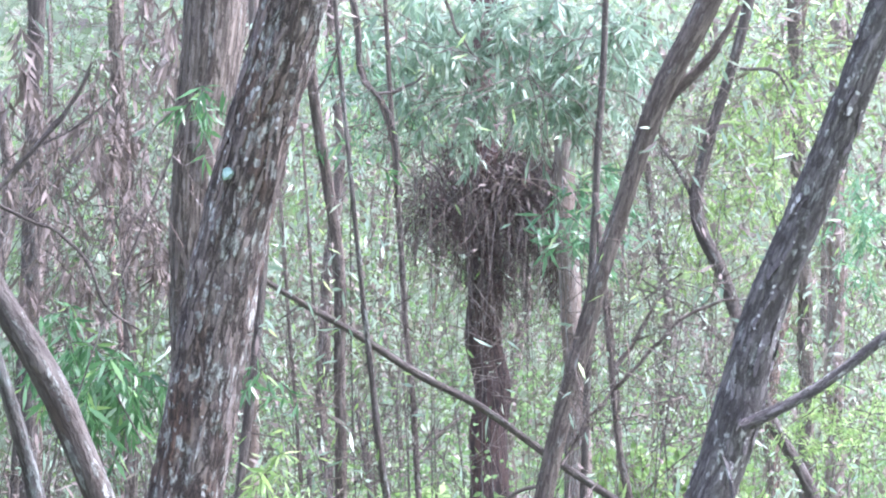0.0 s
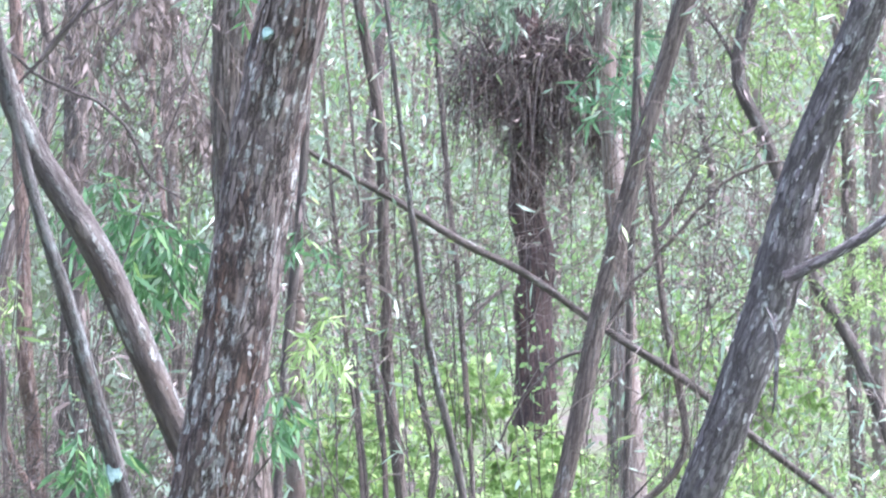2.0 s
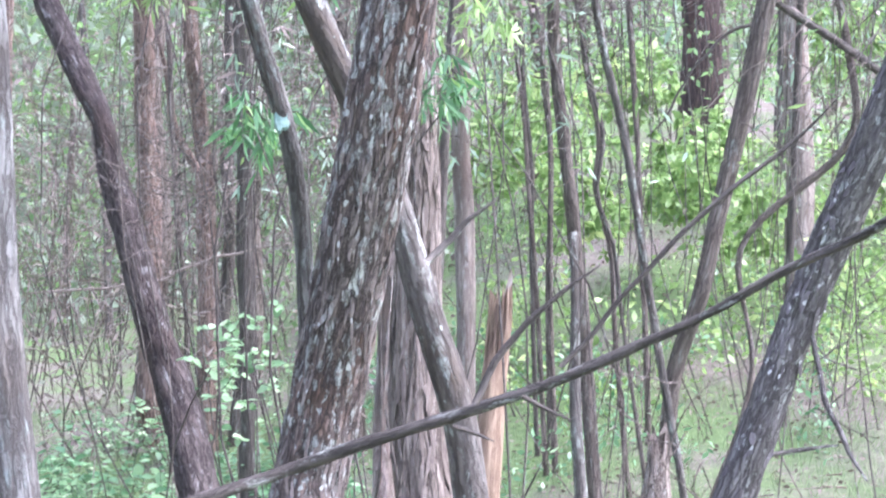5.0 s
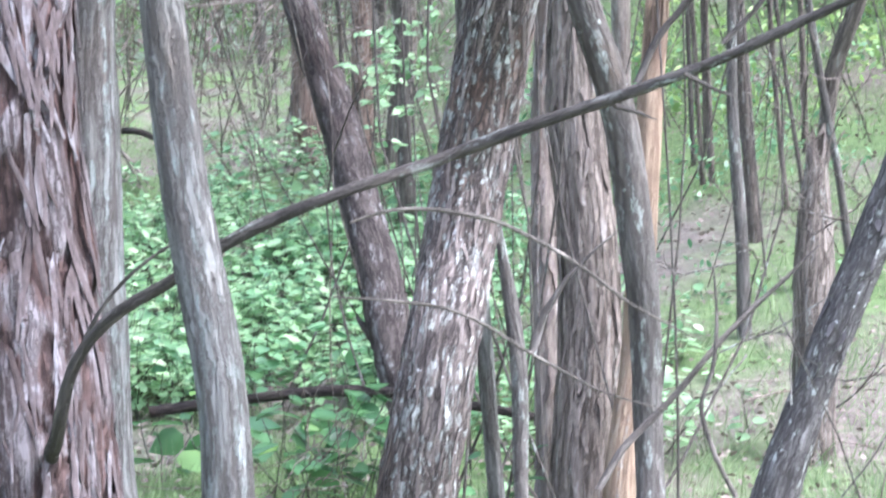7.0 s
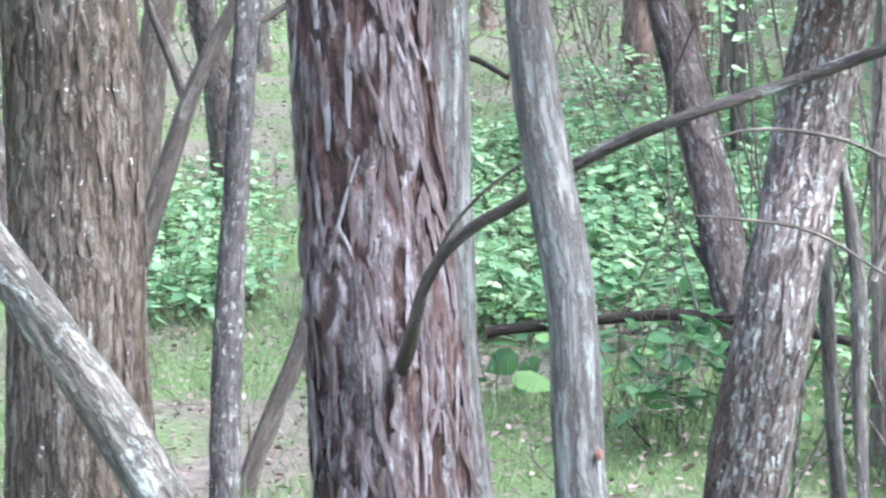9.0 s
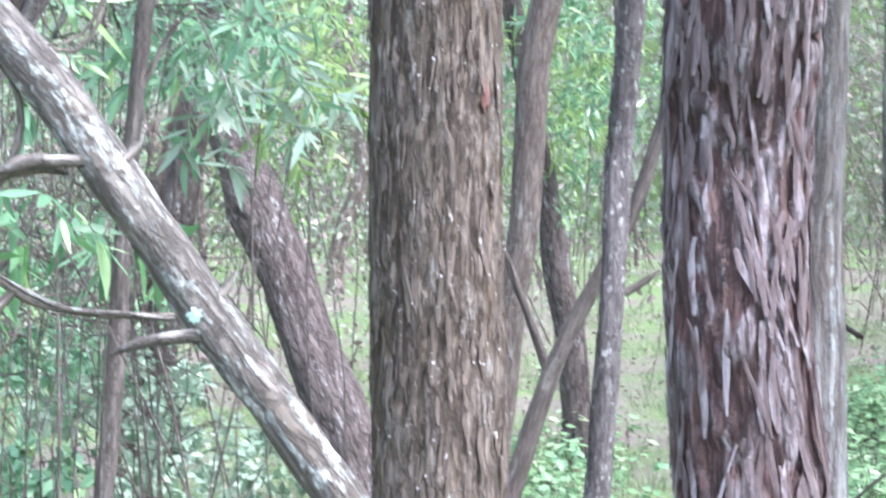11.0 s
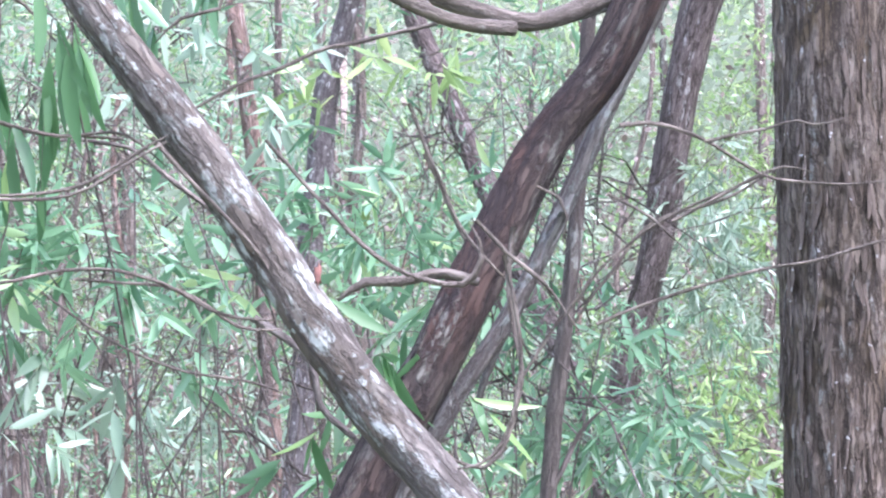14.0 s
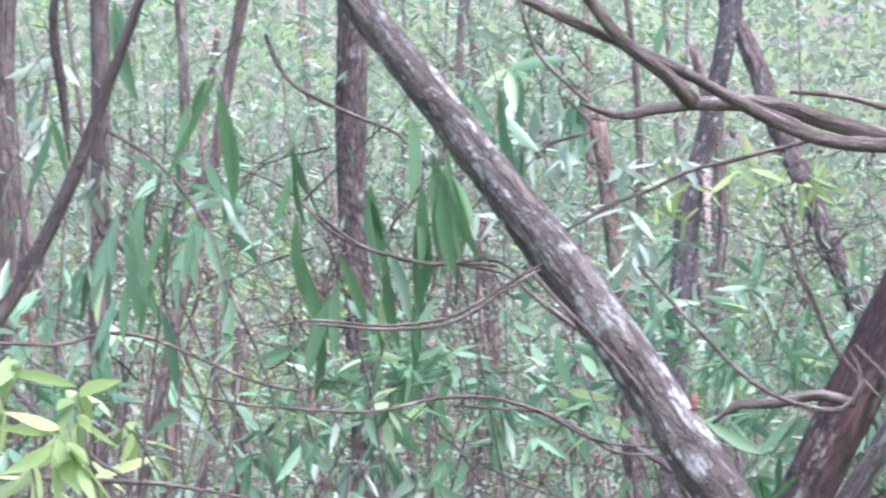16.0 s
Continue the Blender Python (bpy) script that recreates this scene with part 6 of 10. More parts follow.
tree("twig", "pale looping vine hanging beside the dark leaning trunk", "branch", "olive",
     [(-1.932, 4.551, 2.387, 0.0059), (-1.943, 4.552, 2.286, 0.0055), (-1.937, 4.561, 2.174, 0.0052), (-1.929, 4.568, 2.084, 0.0049), (-1.955, 4.562, 1.984, 0.0045), (-2.008, 4.541, 1.915, 0.0042), (-2.056, 4.512, 1.931, 0.0038), (-2.097, 4.482, 1.973, 0.0035)],
     [], 1, False)
tree("twig", "bare branch curving behind the fallen pole", "branch", "olive",
     [(-3.165, 4.713, 2.684, 0.0046), (-2.999, 4.710, 2.673, 0.0050), (-2.881, 4.691, 2.632, 0.0054), (-2.790, 4.665, 2.567, 0.0059), (-2.692, 4.641, 2.497, 0.0063), (-2.582, 4.626, 2.407, 0.0067), (-2.483, 4.604, 2.323, 0.0071)],
     [], 1, False)
tree("twig", "slim branch leaning among acacia leaves", "branch", "greypole",
     [(-2.728, 4.944, 2.284, 0.0102), (-2.627, 4.997, 2.194, 0.0091), (-2.597, 5.022, 2.093, 0.0080), (-2.521, 5.067, 1.991, 0.0068), (-2.490, 5.091, 1.902, 0.0057)],
     [], 1, False)
tree("thin_branch", "thin dark branch rising through dead leaves", "branch", "dark",
     [(-0.107, 9.665, 3.938, 0.0100), (0.017, 9.614, 4.088, 0.0089), (0.122, 9.573, 4.208, 0.0078), (0.204, 9.534, 4.335, 0.0067), (0.233, 9.511, 4.423, 0.0056)],
     [[(0.017, 9.614, 4.088, 0.0056), (0.146, 9.581, 4.149, 0.0045), (0.316, 9.524, 4.293, 0.0033)]], 1, False)
tree("twig", "thin dark bare twig behind the leaning trunk", "branch", "dark",
     [(1.074, 9.101, 4.238, 0.0065), (1.124, 9.076, 4.323, 0.0054), (1.151, 9.050, 4.429, 0.0043), (1.163, 9.028, 4.525, 0.0032)],
     [], 1, False)
tree("fallen_log", "short charred log lying on the grassy slope", "log", "redbrown",
     [(-2.338, 21.938, 0.841, 0.0360), (-2.135, 21.709, 0.824, 0.0317), (-1.957, 21.473, 0.750, 0.0274), (-1.820, 21.235, 0.679, 0.0232)],
     [], 1, False)

tree("fallen_stick", "pale dead stick lying on the slope", "branch", "pale",
     [(-2.227, 20.391, 0.761, 0.0161), (-2.053, 20.026, 0.627, 0.0136), (-1.888, 19.660, 0.473, 0.0111)],
     [], 1, False)
tree("fallen_stick", "pale dead stick lying on the slope", "branch", "pale",
     [(-2.160, 19.869, 0.509, 0.0157), (-2.002, 19.563, 0.492, 0.0133), (-1.858, 19.255, 0.432, 0.0109)],
     [], 1, False)
tree("thin_branch", "thin dark twig rising from the long dead branch", "branch", "dark",
     [(-0.681, 5.870, 0.821, 0.0053), (-0.636, 5.837, 0.885, 0.0048), (-0.585, 5.803, 0.953, 0.0043), (-0.492, 5.770, 1.031, 0.0037), (-0.398, 5.735, 1.088, 0.0032)],
     [], 1, False)
tree("dark_branch", "thin dark twisted branch hanging down beside the acacia leaves", "branch", "dark",
     [(1.705, 13.483, 6.068, 0.0177), (1.762, 13.501, 5.936, 0.0170), (1.794, 13.526, 5.785, 0.0163), (1.795, 13.558, 5.626, 0.0156), (1.836, 13.576, 5.507, 0.0149), (1.912, 13.576, 5.444, 0.0142), (1.987, 13.587, 5.328, 0.0134), (2.025, 13.607, 5.202, 0.0127), (2.040, 13.640, 5.028, 0.0120), (2.041, 13.672, 4.870, 0.0113)],
     [[(1.912, 13.576, 5.444, 0.0113), (2.013, 13.554, 5.471, 0.0097), (2.107, 13.532, 5.504, 0.0081), (2.174, 13.507, 5.574, 0.0065)], [(2.375, 13.975, 6.158, 0.0101), (2.425, 13.997, 6.010, 0.0084), (2.508, 14.010, 5.880, 0.0067), (2.584, 14.011, 5.815, 0.0050)], [(2.213, 13.875, 5.260, 0.0099), (2.241, 13.890, 5.164, 0.0088), (2.319, 13.893, 5.084, 0.0077), (2.371, 13.901, 5.004, 0.0066)]], 1, False)

tree("twig", "forked bare twig reaching over the undergrowth", "branch", "olive",
     [(-1.909, 5.110, 2.689, 0.0062), (-1.854, 5.142, 2.688, 0.0058), (-1.788, 5.180, 2.672, 0.0054), (-1.733, 5.215, 2.646, 0.0050), (-1.678, 5.251, 2.608, 0.0046), (-1.629, 5.284, 2.578, 0.0042), (-1.579, 5.315, 2.565, 0.0038), (-1.487, 5.361, 2.559, 0.0034), (-1.370, 5.415, 2.564, 0.0030), (-1.277, 5.462, 2.553, 0.0025)],
     [[(-1.735, 5.178, 2.646, 0.0044), (-1.664, 5.203, 2.656, 0.0039), (-1.593, 5.227, 2.671, 0.0034), (-1.557, 5.238, 2.686, 0.0029), (-1.499, 5.260, 2.674, 0.0024), (-1.445, 5.278, 2.688, 0.0019)], [(-1.812, 5.171, 2.472, 0.0044), (-1.740, 5.193, 2.507, 0.0039), (-1.668, 5.214, 2.544, 0.0034), (-1.608, 5.232, 2.574, 0.0029), (-1.567, 5.246, 2.584, 0.0024), (-1.514, 5.267, 2.570, 0.0019)]], 1, False)
tree("twig", "long thin bare twig rising over the undergrowth", "branch", "olive",
     [(-2.152, 5.603, 2.301, 0.0055), (-2.056, 5.660, 2.344, 0.0051), (-1.933, 5.725, 2.391, 0.0048), (-1.796, 5.797, 2.429, 0.0045), (-1.659, 5.870, 2.460, 0.0042), (-1.532, 5.937, 2.501, 0.0038), (-1.405, 6.005, 2.546, 0.0035), (-1.290, 6.068, 2.591, 0.0032), (-1.214, 6.118, 2.619, 0.0028)],
     [], 1, False)

# ---- far woodland ----
def wedge(n, d0, d1, power=1.0, a0=-0.42, a1=0.82):
    az = rng.uniform(a0, a1, n)
    d = d0 + (d1 - d0) * rng.random(n) ** power
    return -np.sin(az) * d, np.cos(az) * d


def leaf_stuff(name, label, category, n, d0, d1, high, power, cut, size, style, leaf, scale, side=None, gap=False, a0=-0.42, a1=0.82):
    x, y = wedge(n, d0, d1, 1.0, a0, a1)
    z = ground_z(x, y) + high * rng.random(n) ** power
    p = np.stack([x, y, z], 1)
    keep = vnoise(p * scale) * 0.55 + vnoise(p * scale * 2.7 + 9) * 0.45 > cut
    if side:
        keep &= rng.random(n) < 1 / (1 + np.exp(-side * (x - 0.8)))
    if gap:     # the grassy slope and the space before the burnt tree stay open
        keep &= ~((x > -4.5) & (x < 1.2) & (rng.random(n) < 0.85))
        keep &= ~((np.abs(x - 0.187 * y) < 0.75) & (y < 23.5) & (rng.random(n) < 0.9))
    p = p[keep]
    n = len(p)
    along = rng.normal(size=(n, 3)) + np.array([0, 0, -0.4])
    up = rng.normal(size=(n, 3)) + np.array([0, 0, 0.5])
    me = leaves_mesh(name, p, along, up, size * (0.6 + 0.8 * rng.random(n)), style, LEAF[leaf])
    tagged(new(name, me), label, category, kind="stuff")


W = np.array([0.45, 0.3, 0.5])
leaf_stuff("far_woods", "hazy green tree foliage of the far woodland", "woodland", 190000, 34, 58, 23, 1.1, 0.3, 0.22, "rhomb", "haze_woods", W)
leaf_stuff("far_woods", "bright green tree foliage of the far woodland", "woodland", 160000, 27, 46, 15, 1.2, 0.5, 0.1, "rhomb", "haze_bright", W * 1.3)
leaf_stuff("scrub", "grey-green small-leaved scrub below the trees", "scrub", 110000, 19.5, 32, 7, 1.3, 0.54, 0.07, "rhomb", "haze_woods", W * 2.5, None, True)
leaf_stuff("scrub", "lime green small-leaved scrub on the slope", "scrub", 80000, 19.5, 31, 2.3, 1.3, 0.54, 0.07, "rhomb", "haze_bright", W * 3, 1.6)
leaf_stuff("dead_scrub", "brown dead leaves caught in the scrub", "scrub", 90000, 18.5, 30, 6.0, 1.2, 0.55, 0.075, "rhomb", "dead", W * 3, None, True)
leaf_stuff("scrub", "grey-green leafy scrub behind the acacias", "scrub", 50000, 12, 19, 8.5, 1.0, 0.5, 0.1, "narrow", "acacia", W * 2.2, None, False, 0.36, 0.86)
leaf_stuff("scrub", "pale grey-green leafy scrub behind the acacias", "scrub", 30000, 13, 20, 8.5, 1.0, 0.52, 0.1, "narrow", "grey", W * 2.2, None, False, 0.36, 0.86)
leaf_stuff("undergrowth", "low yellow-green leafy undergrowth on the slope", "undergrowth", 14000, 15.5, 20.5, 0.9, 1.6, 0.5, 0.06, "oval", "bright", W * 3, None, False, -0.36, -0.1)
leaf_stuff("undergrowth", "low green leafy undergrowth on the slope", "undergrowth", 11000, 11.5, 19, 0.45, 1.6, 0.56, 0.05, "oval", "shaded_broad", W * 3, None, False, -0.24, 0.02)
# unseen ring of foliage, added behind the camera to block frontal light
leaf_stuff("unseen_woods", "unseen tree foliage added round the clearing to block low light", "woodland", 40000, 14, 30, 10, 0.9, 0.42, 0.3, "rhomb", "haze_woods", W, None, False, 0.86, 5.82)


def hanging_brush():
    """Fine dry twigs and thin leaf clumps that hang between the trunks on the slope."""
    def scatter(n, cut, off):
        az = rng.uniform(-0.37, 0.0, n)
        d = rng.uniform(10.5, 20.0, n)
        x, y = -np.sin(az) * d, np.cos(az) * d
        z = 2.2 + rng.random(n) * (0.32 * d - 0.6)
        p = np.stack([x, y, z], 1)
        keep = vnoise(p * np.array([1.1, 0.7, 1.0]) + off) * 0.6 + vnoise(p * 2.9 + off) * 0.4 > cut
        keep &= ~((np.abs(x - 0.187 * y) < 0.11 * y / 3) & (z < 1.7 + 0.26 * d) & (rng.random(n) < 0.85))
        return p[keep]

    for wood, off in (("smooth", 3.0), ("pale", 17.0), ("stringy", 41.0)):
        c = scatter(1350, 0.52, off)
        n = len(c)
        way = unit(rng.normal(size=(n, 1, 3)) + np.array([0, 0, -0.25]))
        u = np.linspace(0, 1, 8)[None, :, None]
        ln = 0.35 + 0.7 * rng.random((n, 1, 1))
        lines = c[:, None, :] + way * u * ln - np.array([0, 0, 0.55]) * u * u * ln + np.cumsum(rng.normal(size=(n, 8, 3)) * 0.028, axis=1)
        me = tubes_mesh("hanging_brush", lines, 0.002 + 0.003 * rng.random(n), np.full(n, 0.001), BARK[wood][0], 3)
        tagged(new("hanging_brush", me), "fine dry twigs hanging between the trunks", "brushwood", kind="stuff")
    az, d = rng.uniform(-0.05, 0.14, 900), rng.uniform(15.0, 23.0, 900)
    c = np.stack([-np.sin(az) * d, np.cos(az) * d, 0.05 * d + rng.random(900) * 2.6 + 0.3], 1)
    c = c[vnoise(c * 0.9 + 31) > 0.45]
    n = len(c)
    u = np.linspace(0, 1, 8)[None, :, None]
    ln = 0.4 + 0.8 * rng.random((n, 1, 1))
    lines = c[:, None, :] + unit(rng.normal(size=(n, 1, 3))) * u * ln - np.array([0, 0, 0.4]) * u * u * ln + np.cumsum(rng.normal(size=(n, 8, 3)) * 0.035, axis=1)
    tagged(new("dry_brush", tubes_mesh("dry_brush", lines, 0.003 + 0.004 * rng.random(n), np.full(n, 0.0015), BARK["pale"][0], 3)), "pale dry twigs of dead bushes on the slope", "brushwood", kind="stuff")
    at = np.repeat(c, 4, 0) + rng.normal(size=(4 * n, 3)) * 0.25
    tagged(new("dead_scrub", leaves_mesh("dead_scrub", at, rng.normal(size=(4 * n, 3)) + np.array([0, 0, -1.0]), rng.normal(size=(4 * n, 3)), 0.06 + 0.06 * rng.random(4 * n), "narrow", LEAF["dead"])), "curled dry leaves on the dead bushes", "scrub", kind="stuff")
    for leaf, n, cut, size, off in (("grey", 13000, 0.58, 0.09, 60.0), ("bright", 7000, 0.6, 0.075, 75.0), ("dead", 6000, 0.6, 0.085, 90.0)):
        c = scatter(n, cut, off)
        k = len(c)
        along = rng.normal(size=(k, 3)) + np.array([0, 0, -0.6])
        me = leaves_mesh("scrub", c, along, rng.normal(size=(k, 3)) + np.array([0, 0, 0.5]), size * (0.6 + 0.8 * rng.random(k)), "narrow", LEAF[leaf])
        tagged(new("scrub", me), {"grey": "grey-green narrow leaves", "bright": "yellow-green narrow leaves", "dead": "brown dead leaves"}[leaf] + " on fine twigs between the trunks", "scrub", kind="stuff")


hanging_brush()


def brushwood():
    n = 900
    x, y = wedge(n, 19, 34)
    z = ground_z(x, y) - 0.05
    k = 9
    u = np.linspace(0, 1, k)[None, :, None]
    ln = 1.5 + 4.0 * rng.random((n, 1, 1))
    lean = rng.normal(size=(n, 1, 3)) * np.array([0.32, 0.32, 0]) + np.array([0, 0, 1.0])
    base = np.stack([x, y, z], 1)[:, None, :]
    wob = np.cumsum(rng.normal(size=(n, k, 3)) * 0.11, axis=1) * u
    lines = base + lean * u * ln + wob
    for name, wood, s in (("brushwood", "dark", slice(0, n // 2)), ("brushwood", "smooth", slice(n // 2, n))):
        me = tubes_mesh(name, lines[s], 0.004 + 0.006 * rng.random(n // 2), np.full(n // 2, 0.002), BARK[wood][0])
        tagged(new(name, me), "tangle of thin bare stems in the scrub", "brushwood", kind="stuff")


brushwood()


def far_trees():
    kinds = ["smooth", "stringy", "greypole", "stringy", "red", "smooth"]
    tone = {"smooth": "grey-brown", "stringy": "brown", "dark": "dark", "pale": "pale", "red": "reddish", "greypole": "grey"}
    for i in range(84):
        if i < 54:
            az = -0.4 + 1.2 * (i + rng.random()) / 54
            d = 22 + 16 * rng.random()
        else:       # unseen trunks added to the light-blocking ring behind the camera
            az = 0.9 + 4.8 * (i - 54 + rng.random()) / 30
            d = 12 + 14 * rng.random()
        x, y = -math.sin(az) * d, math.cos(az) * d
        z = float(ground_z(np.array(x), np.array(y))) - 0.1
        r = 0.03 + 0.075 * rng.random() ** 2
        lx, ly = rng.normal() * 0.05, rng.normal() * 0.05
        h = 9 + 5 * rng.random()
        kd = kinds[i % 6]
        pts = [(x, y, z, r * 1.3), (x + lx * 0.5, y, z + 0.4, r)] + [(x + lx * q + 0.12 * rng.normal(), y + ly * q, z + q, r * (1 - 0.05 * q)) for q in (1.6, 2.9, 4.2, 5.6, 7.0, h)]
        th = tree("forest_tree", tone[kd] + " slender trunk in the far woodland", "tree", kd, pts, (), 0, True)
        tagged(th, group="far woodland trunks")


far_trees()


def thicket():
    """Thin stems standing close together behind the acacias."""
    for i in range(52):
        az = 0.43 + 0.42 * (i + rng.random()) / 52
        d = 11.0 + 8.5 * rng.random()
        x, y = -math.sin(az) * d, math.cos(az) * d
        z = float(ground_z(np.array(x), np.array(y))) - 0.05
        r = 0.008 + 0.022 * rng.random() ** 2
        lx, ly, h = rng.normal() * 0.09, rng.normal() * 0.05, 3.0 + 3.5 * rng.random()
        pts = [(x + lx * q + 0.05 * rng.normal(), y + ly * q, z + q, r * (1.1 - 0.12 * q / 2)) for q in np.linspace(0, h, 7)]
        kd = ("stringy", "smooth", "red")[i % 3]
        if i % 5 == 0:      # now and then a stouter trunk
            pts = [(a, b, c, 0.035 + 0.035 * ((i * 7) % 10) / 10) for a, b, c, w in pts]
        th = tree("sapling", ("tan", "brown", "reddish")[i % 3] + " thin bare stem behind the acacias", "tree", kd, pts, (), 0, False)
        tagged(th, group="thin stems behind the acacias")


thicket()

# ---- shrubs and leaf sprays ----
for cx, cy, cz, rx, rz, n in (
    (2.15, 14.83, 6.22, 0.30, 0.20, 20),
    (2.54, 14.79, 6.10, 0.30, 0.20, 22),
    (2.85, 14.70, 6.28, 0.34, 0.22, 24),
    (2.95, 14.75, 5.95, 0.34, 0.20, 24),
    (3.17, 14.76, 5.74, 0.20, 0.14, 12),
    (3.28, 14.67, 6.08, 0.28, 0.24, 22),
    (3.57, 14.61, 6.17, 0.22, 0.22, 18),
    (3.43, 14.70, 5.82, 0.20, 0.16, 12),
    (2.42, 14.75, 6.36, 0.30, 0.16, 18),
    (3.18, 14.63, 6.35, 0.30, 0.18, 18),
    (2.06, 14.90, 5.94, 0.22, 0.18, 10),
    (2.33, 14.90, 5.70, 0.16, 0.14, 7),
    (2.73, 14.82, 5.77, 0.24, 0.10, 9),
):
    shrub("acacia_branch", "clump of silvery grey-green acacia leaves above the twig tangle", (cx, cy, cz), (rx, 0.45, rz), -0.162, n, 15, 0.13, "narrow", "grey", 0.55, 0.3, 1, "dark", "branch", 0.0060)
shrub("acacia_shrub", "grey-green drooping acacia spray", (2.623, 15.705, 5.955), (0.41, 0.80, 0.19), -0.162, 37, 15, 0.112, "narrow", "grey", 0.60, 0.30, 1, "dark", "shrub", 0.0055)
shrub("acacia_shrub", "silvery acacia spray hanging over the slope", (3.500, 14.931, 6.083), (0.45, 0.80, 0.44), -0.162, 74, 15, 0.102, "narrow", "grey", 0.60, 0.29, 1, "dark", "shrub", 0.0055)
shrub("acacia_shrub", "small acacia sapling with green leaves", (3.474, 15.219, 5.129), (0.22, 0.60, 0.36), -0.162, 31, 13, 0.145, "narrow", "acacia", 0.50, 0.22, 1, "dark", "shrub", 0.0055)
shrub("acacia_shrub", "grey-green acacia spray among bare branches", (2.341, 16.158, 6.372), (0.35, 0.80, 0.42), -0.162, 55, 13, 0.116, "narrow", "acacia", 0.50, 0.31, 1, "dark", "shrub", 0.0055)
shrub("eucalypt_sapling", "young eucalypt with fresh green leaves", (1.690, 12.493, 4.778), (0.14, 0.50, 0.14), -0.162, 7, 7, 0.089, "narrow", "deep", 0.70, 0.18, 1, "dark", "shrub", 0.0080)
shrub("shrub", "bright sunlit green tree foliage", (6.347, 20.196, 7.667), (0.75, 2.00, 0.65), -0.162, 99, 15, 0.150, "narrow", "bright", 0.40, 0.35, 1, "smooth", "shrub", 0.0080)
shrub("shrub", "bright green tree foliage behind the crooked trunk", (5.896, 19.578, 6.443), (0.67, 2.00, 0.72), -0.162, 93, 15, 0.134, "narrow", "bright", 0.40, 0.33, 1, "smooth", "shrub", 0.0080)
shrub("fern_shrub", "low feathery shrub with yellow-green leaflets", (2.890, 8.415, 2.944), (0.22, 0.50, 0.14), -0.162, 74, 20, 0.033, "narrow", "bright", 0.20, 0.12, 1, "dark", "shrub", 0.0080)
shrub("acacia_shrub", "thin green acacia shrub", (3.948, 11.044, 4.201), (0.16, 0.60, 0.33), -0.162, 37, 17, 0.065, "narrow", "acacia", 0.40, 0.16, 1, "dark", "shrub", 0.0055)
shrub("dead_leaf_spray", "hanging spray of curled brown dead leaves", (-0.139, 10.867, 4.256), (0.04, 0.35, 0.30), -0.162, 23, 7, 0.081, "narrow", "dead", 1.40, 0.12, 1, "dark", "branch", 0.0060)
shrub("dead_leaf_spray", "hanging spray of curled brown dead leaves", (-0.065, 11.218, 4.914), (0.04, 0.35, 0.21), -0.162, 16, 7, 0.110, "narrow", "dead", 1.40, 0.12, 1, "dark", "branch", 0.0060)
shrub("dead_leaf_spray", "hanging spray of curled brown dead leaves", (-0.022, 11.802, 4.657), (0.04, 0.35, 0.31), -0.162, 20, 7, 0.092, "narrow", "dead", 1.40, 0.13, 1, "dark", "branch", 0.0060)
shrub("dead_leaf_spray", "hanging spray of curled brown dead leaves", (0.019, 12.415, 4.193), (0.05, 0.35, 0.36), -0.162, 22, 7, 0.104, "narrow", "dead", 1.40, 0.13, 1, "dark", "branch", 0.0060)
shrub("dead_leaf_spray", "hanging spray of curled brown dead leaves", (0.109, 10.880, 4.207), (0.04, 0.35, 0.38), -0.162, 17, 7, 0.093, "narrow", "dead", 1.40, 0.12, 1, "dark", "branch", 0.0060)
shrub("dead_leaf_spray", "hanging spray of curled brown dead leaves", (0.126, 11.310, 4.567), (0.04, 0.35, 0.31), -0.162, 17, 7, 0.087, "narrow", "dead", 1.40, 0.12, 1, "dark", "branch", 0.0060)
shrub("dead_leaf_spray", "hanging spray of curled brown dead leaves", (0.239, 11.941, 4.001), (0.04, 0.35, 0.22), -0.162, 24, 7, 0.092, "narrow", "dead", 1.40, 0.13, 1, "dark", "branch", 0.0060)
shrub("dead_leaf_spray", "hanging spray of curled brown dead leaves", (0.247, 12.440, 4.051), (0.05, 0.35, 0.30), -0.162, 21, 7, 0.092, "narrow", "dead", 1.40, 0.13, 1, "dark", "branch", 0.0060)
shrub("dead_leaf_spray", "hanging spray of curled brown dead leaves", (0.278, 10.774, 4.640), (0.04, 0.35, 0.36), -0.162, 26, 7, 0.077, "narrow", "dead", 1.40, 0.12, 1, "dark", "branch", 0.0060)
shrub("dead_leaf_spray", "hanging spray of curled brown dead leaves", (0.313, 11.303, 4.585), (0.04, 0.35, 0.29), -0.162, 17, 7, 0.109, "narrow", "dead", 1.40, 0.12, 1, "dark", "branch", 0.0060)
shrub("dead_leaf_spray", "hanging spray of curled brown dead leaves", (0.415, 11.783, 4.717), (0.04, 0.35, 0.20), -0.162, 19, 7, 0.116, "narrow", "dead", 1.40, 0.13, 1, "dark", "branch", 0.0060)
shrub("dead_leaf_spray", "hanging spray of curled brown dead leaves", (0.490, 12.377, 4.349), (0.05, 0.35, 0.21), -0.162, 17, 7, 0.088, "narrow", "dead", 1.40, 0.13, 1, "dark", "branch", 0.0060)
shrub("dead_leaf_spray", "hanging spray of curled brown dead leaves", (0.512, 10.878, 4.177), (0.04, 0.35, 0.24), -0.162, 26, 7, 0.079, "narrow", "dead", 1.40, 0.12, 1, "dark", "branch", 0.0060)
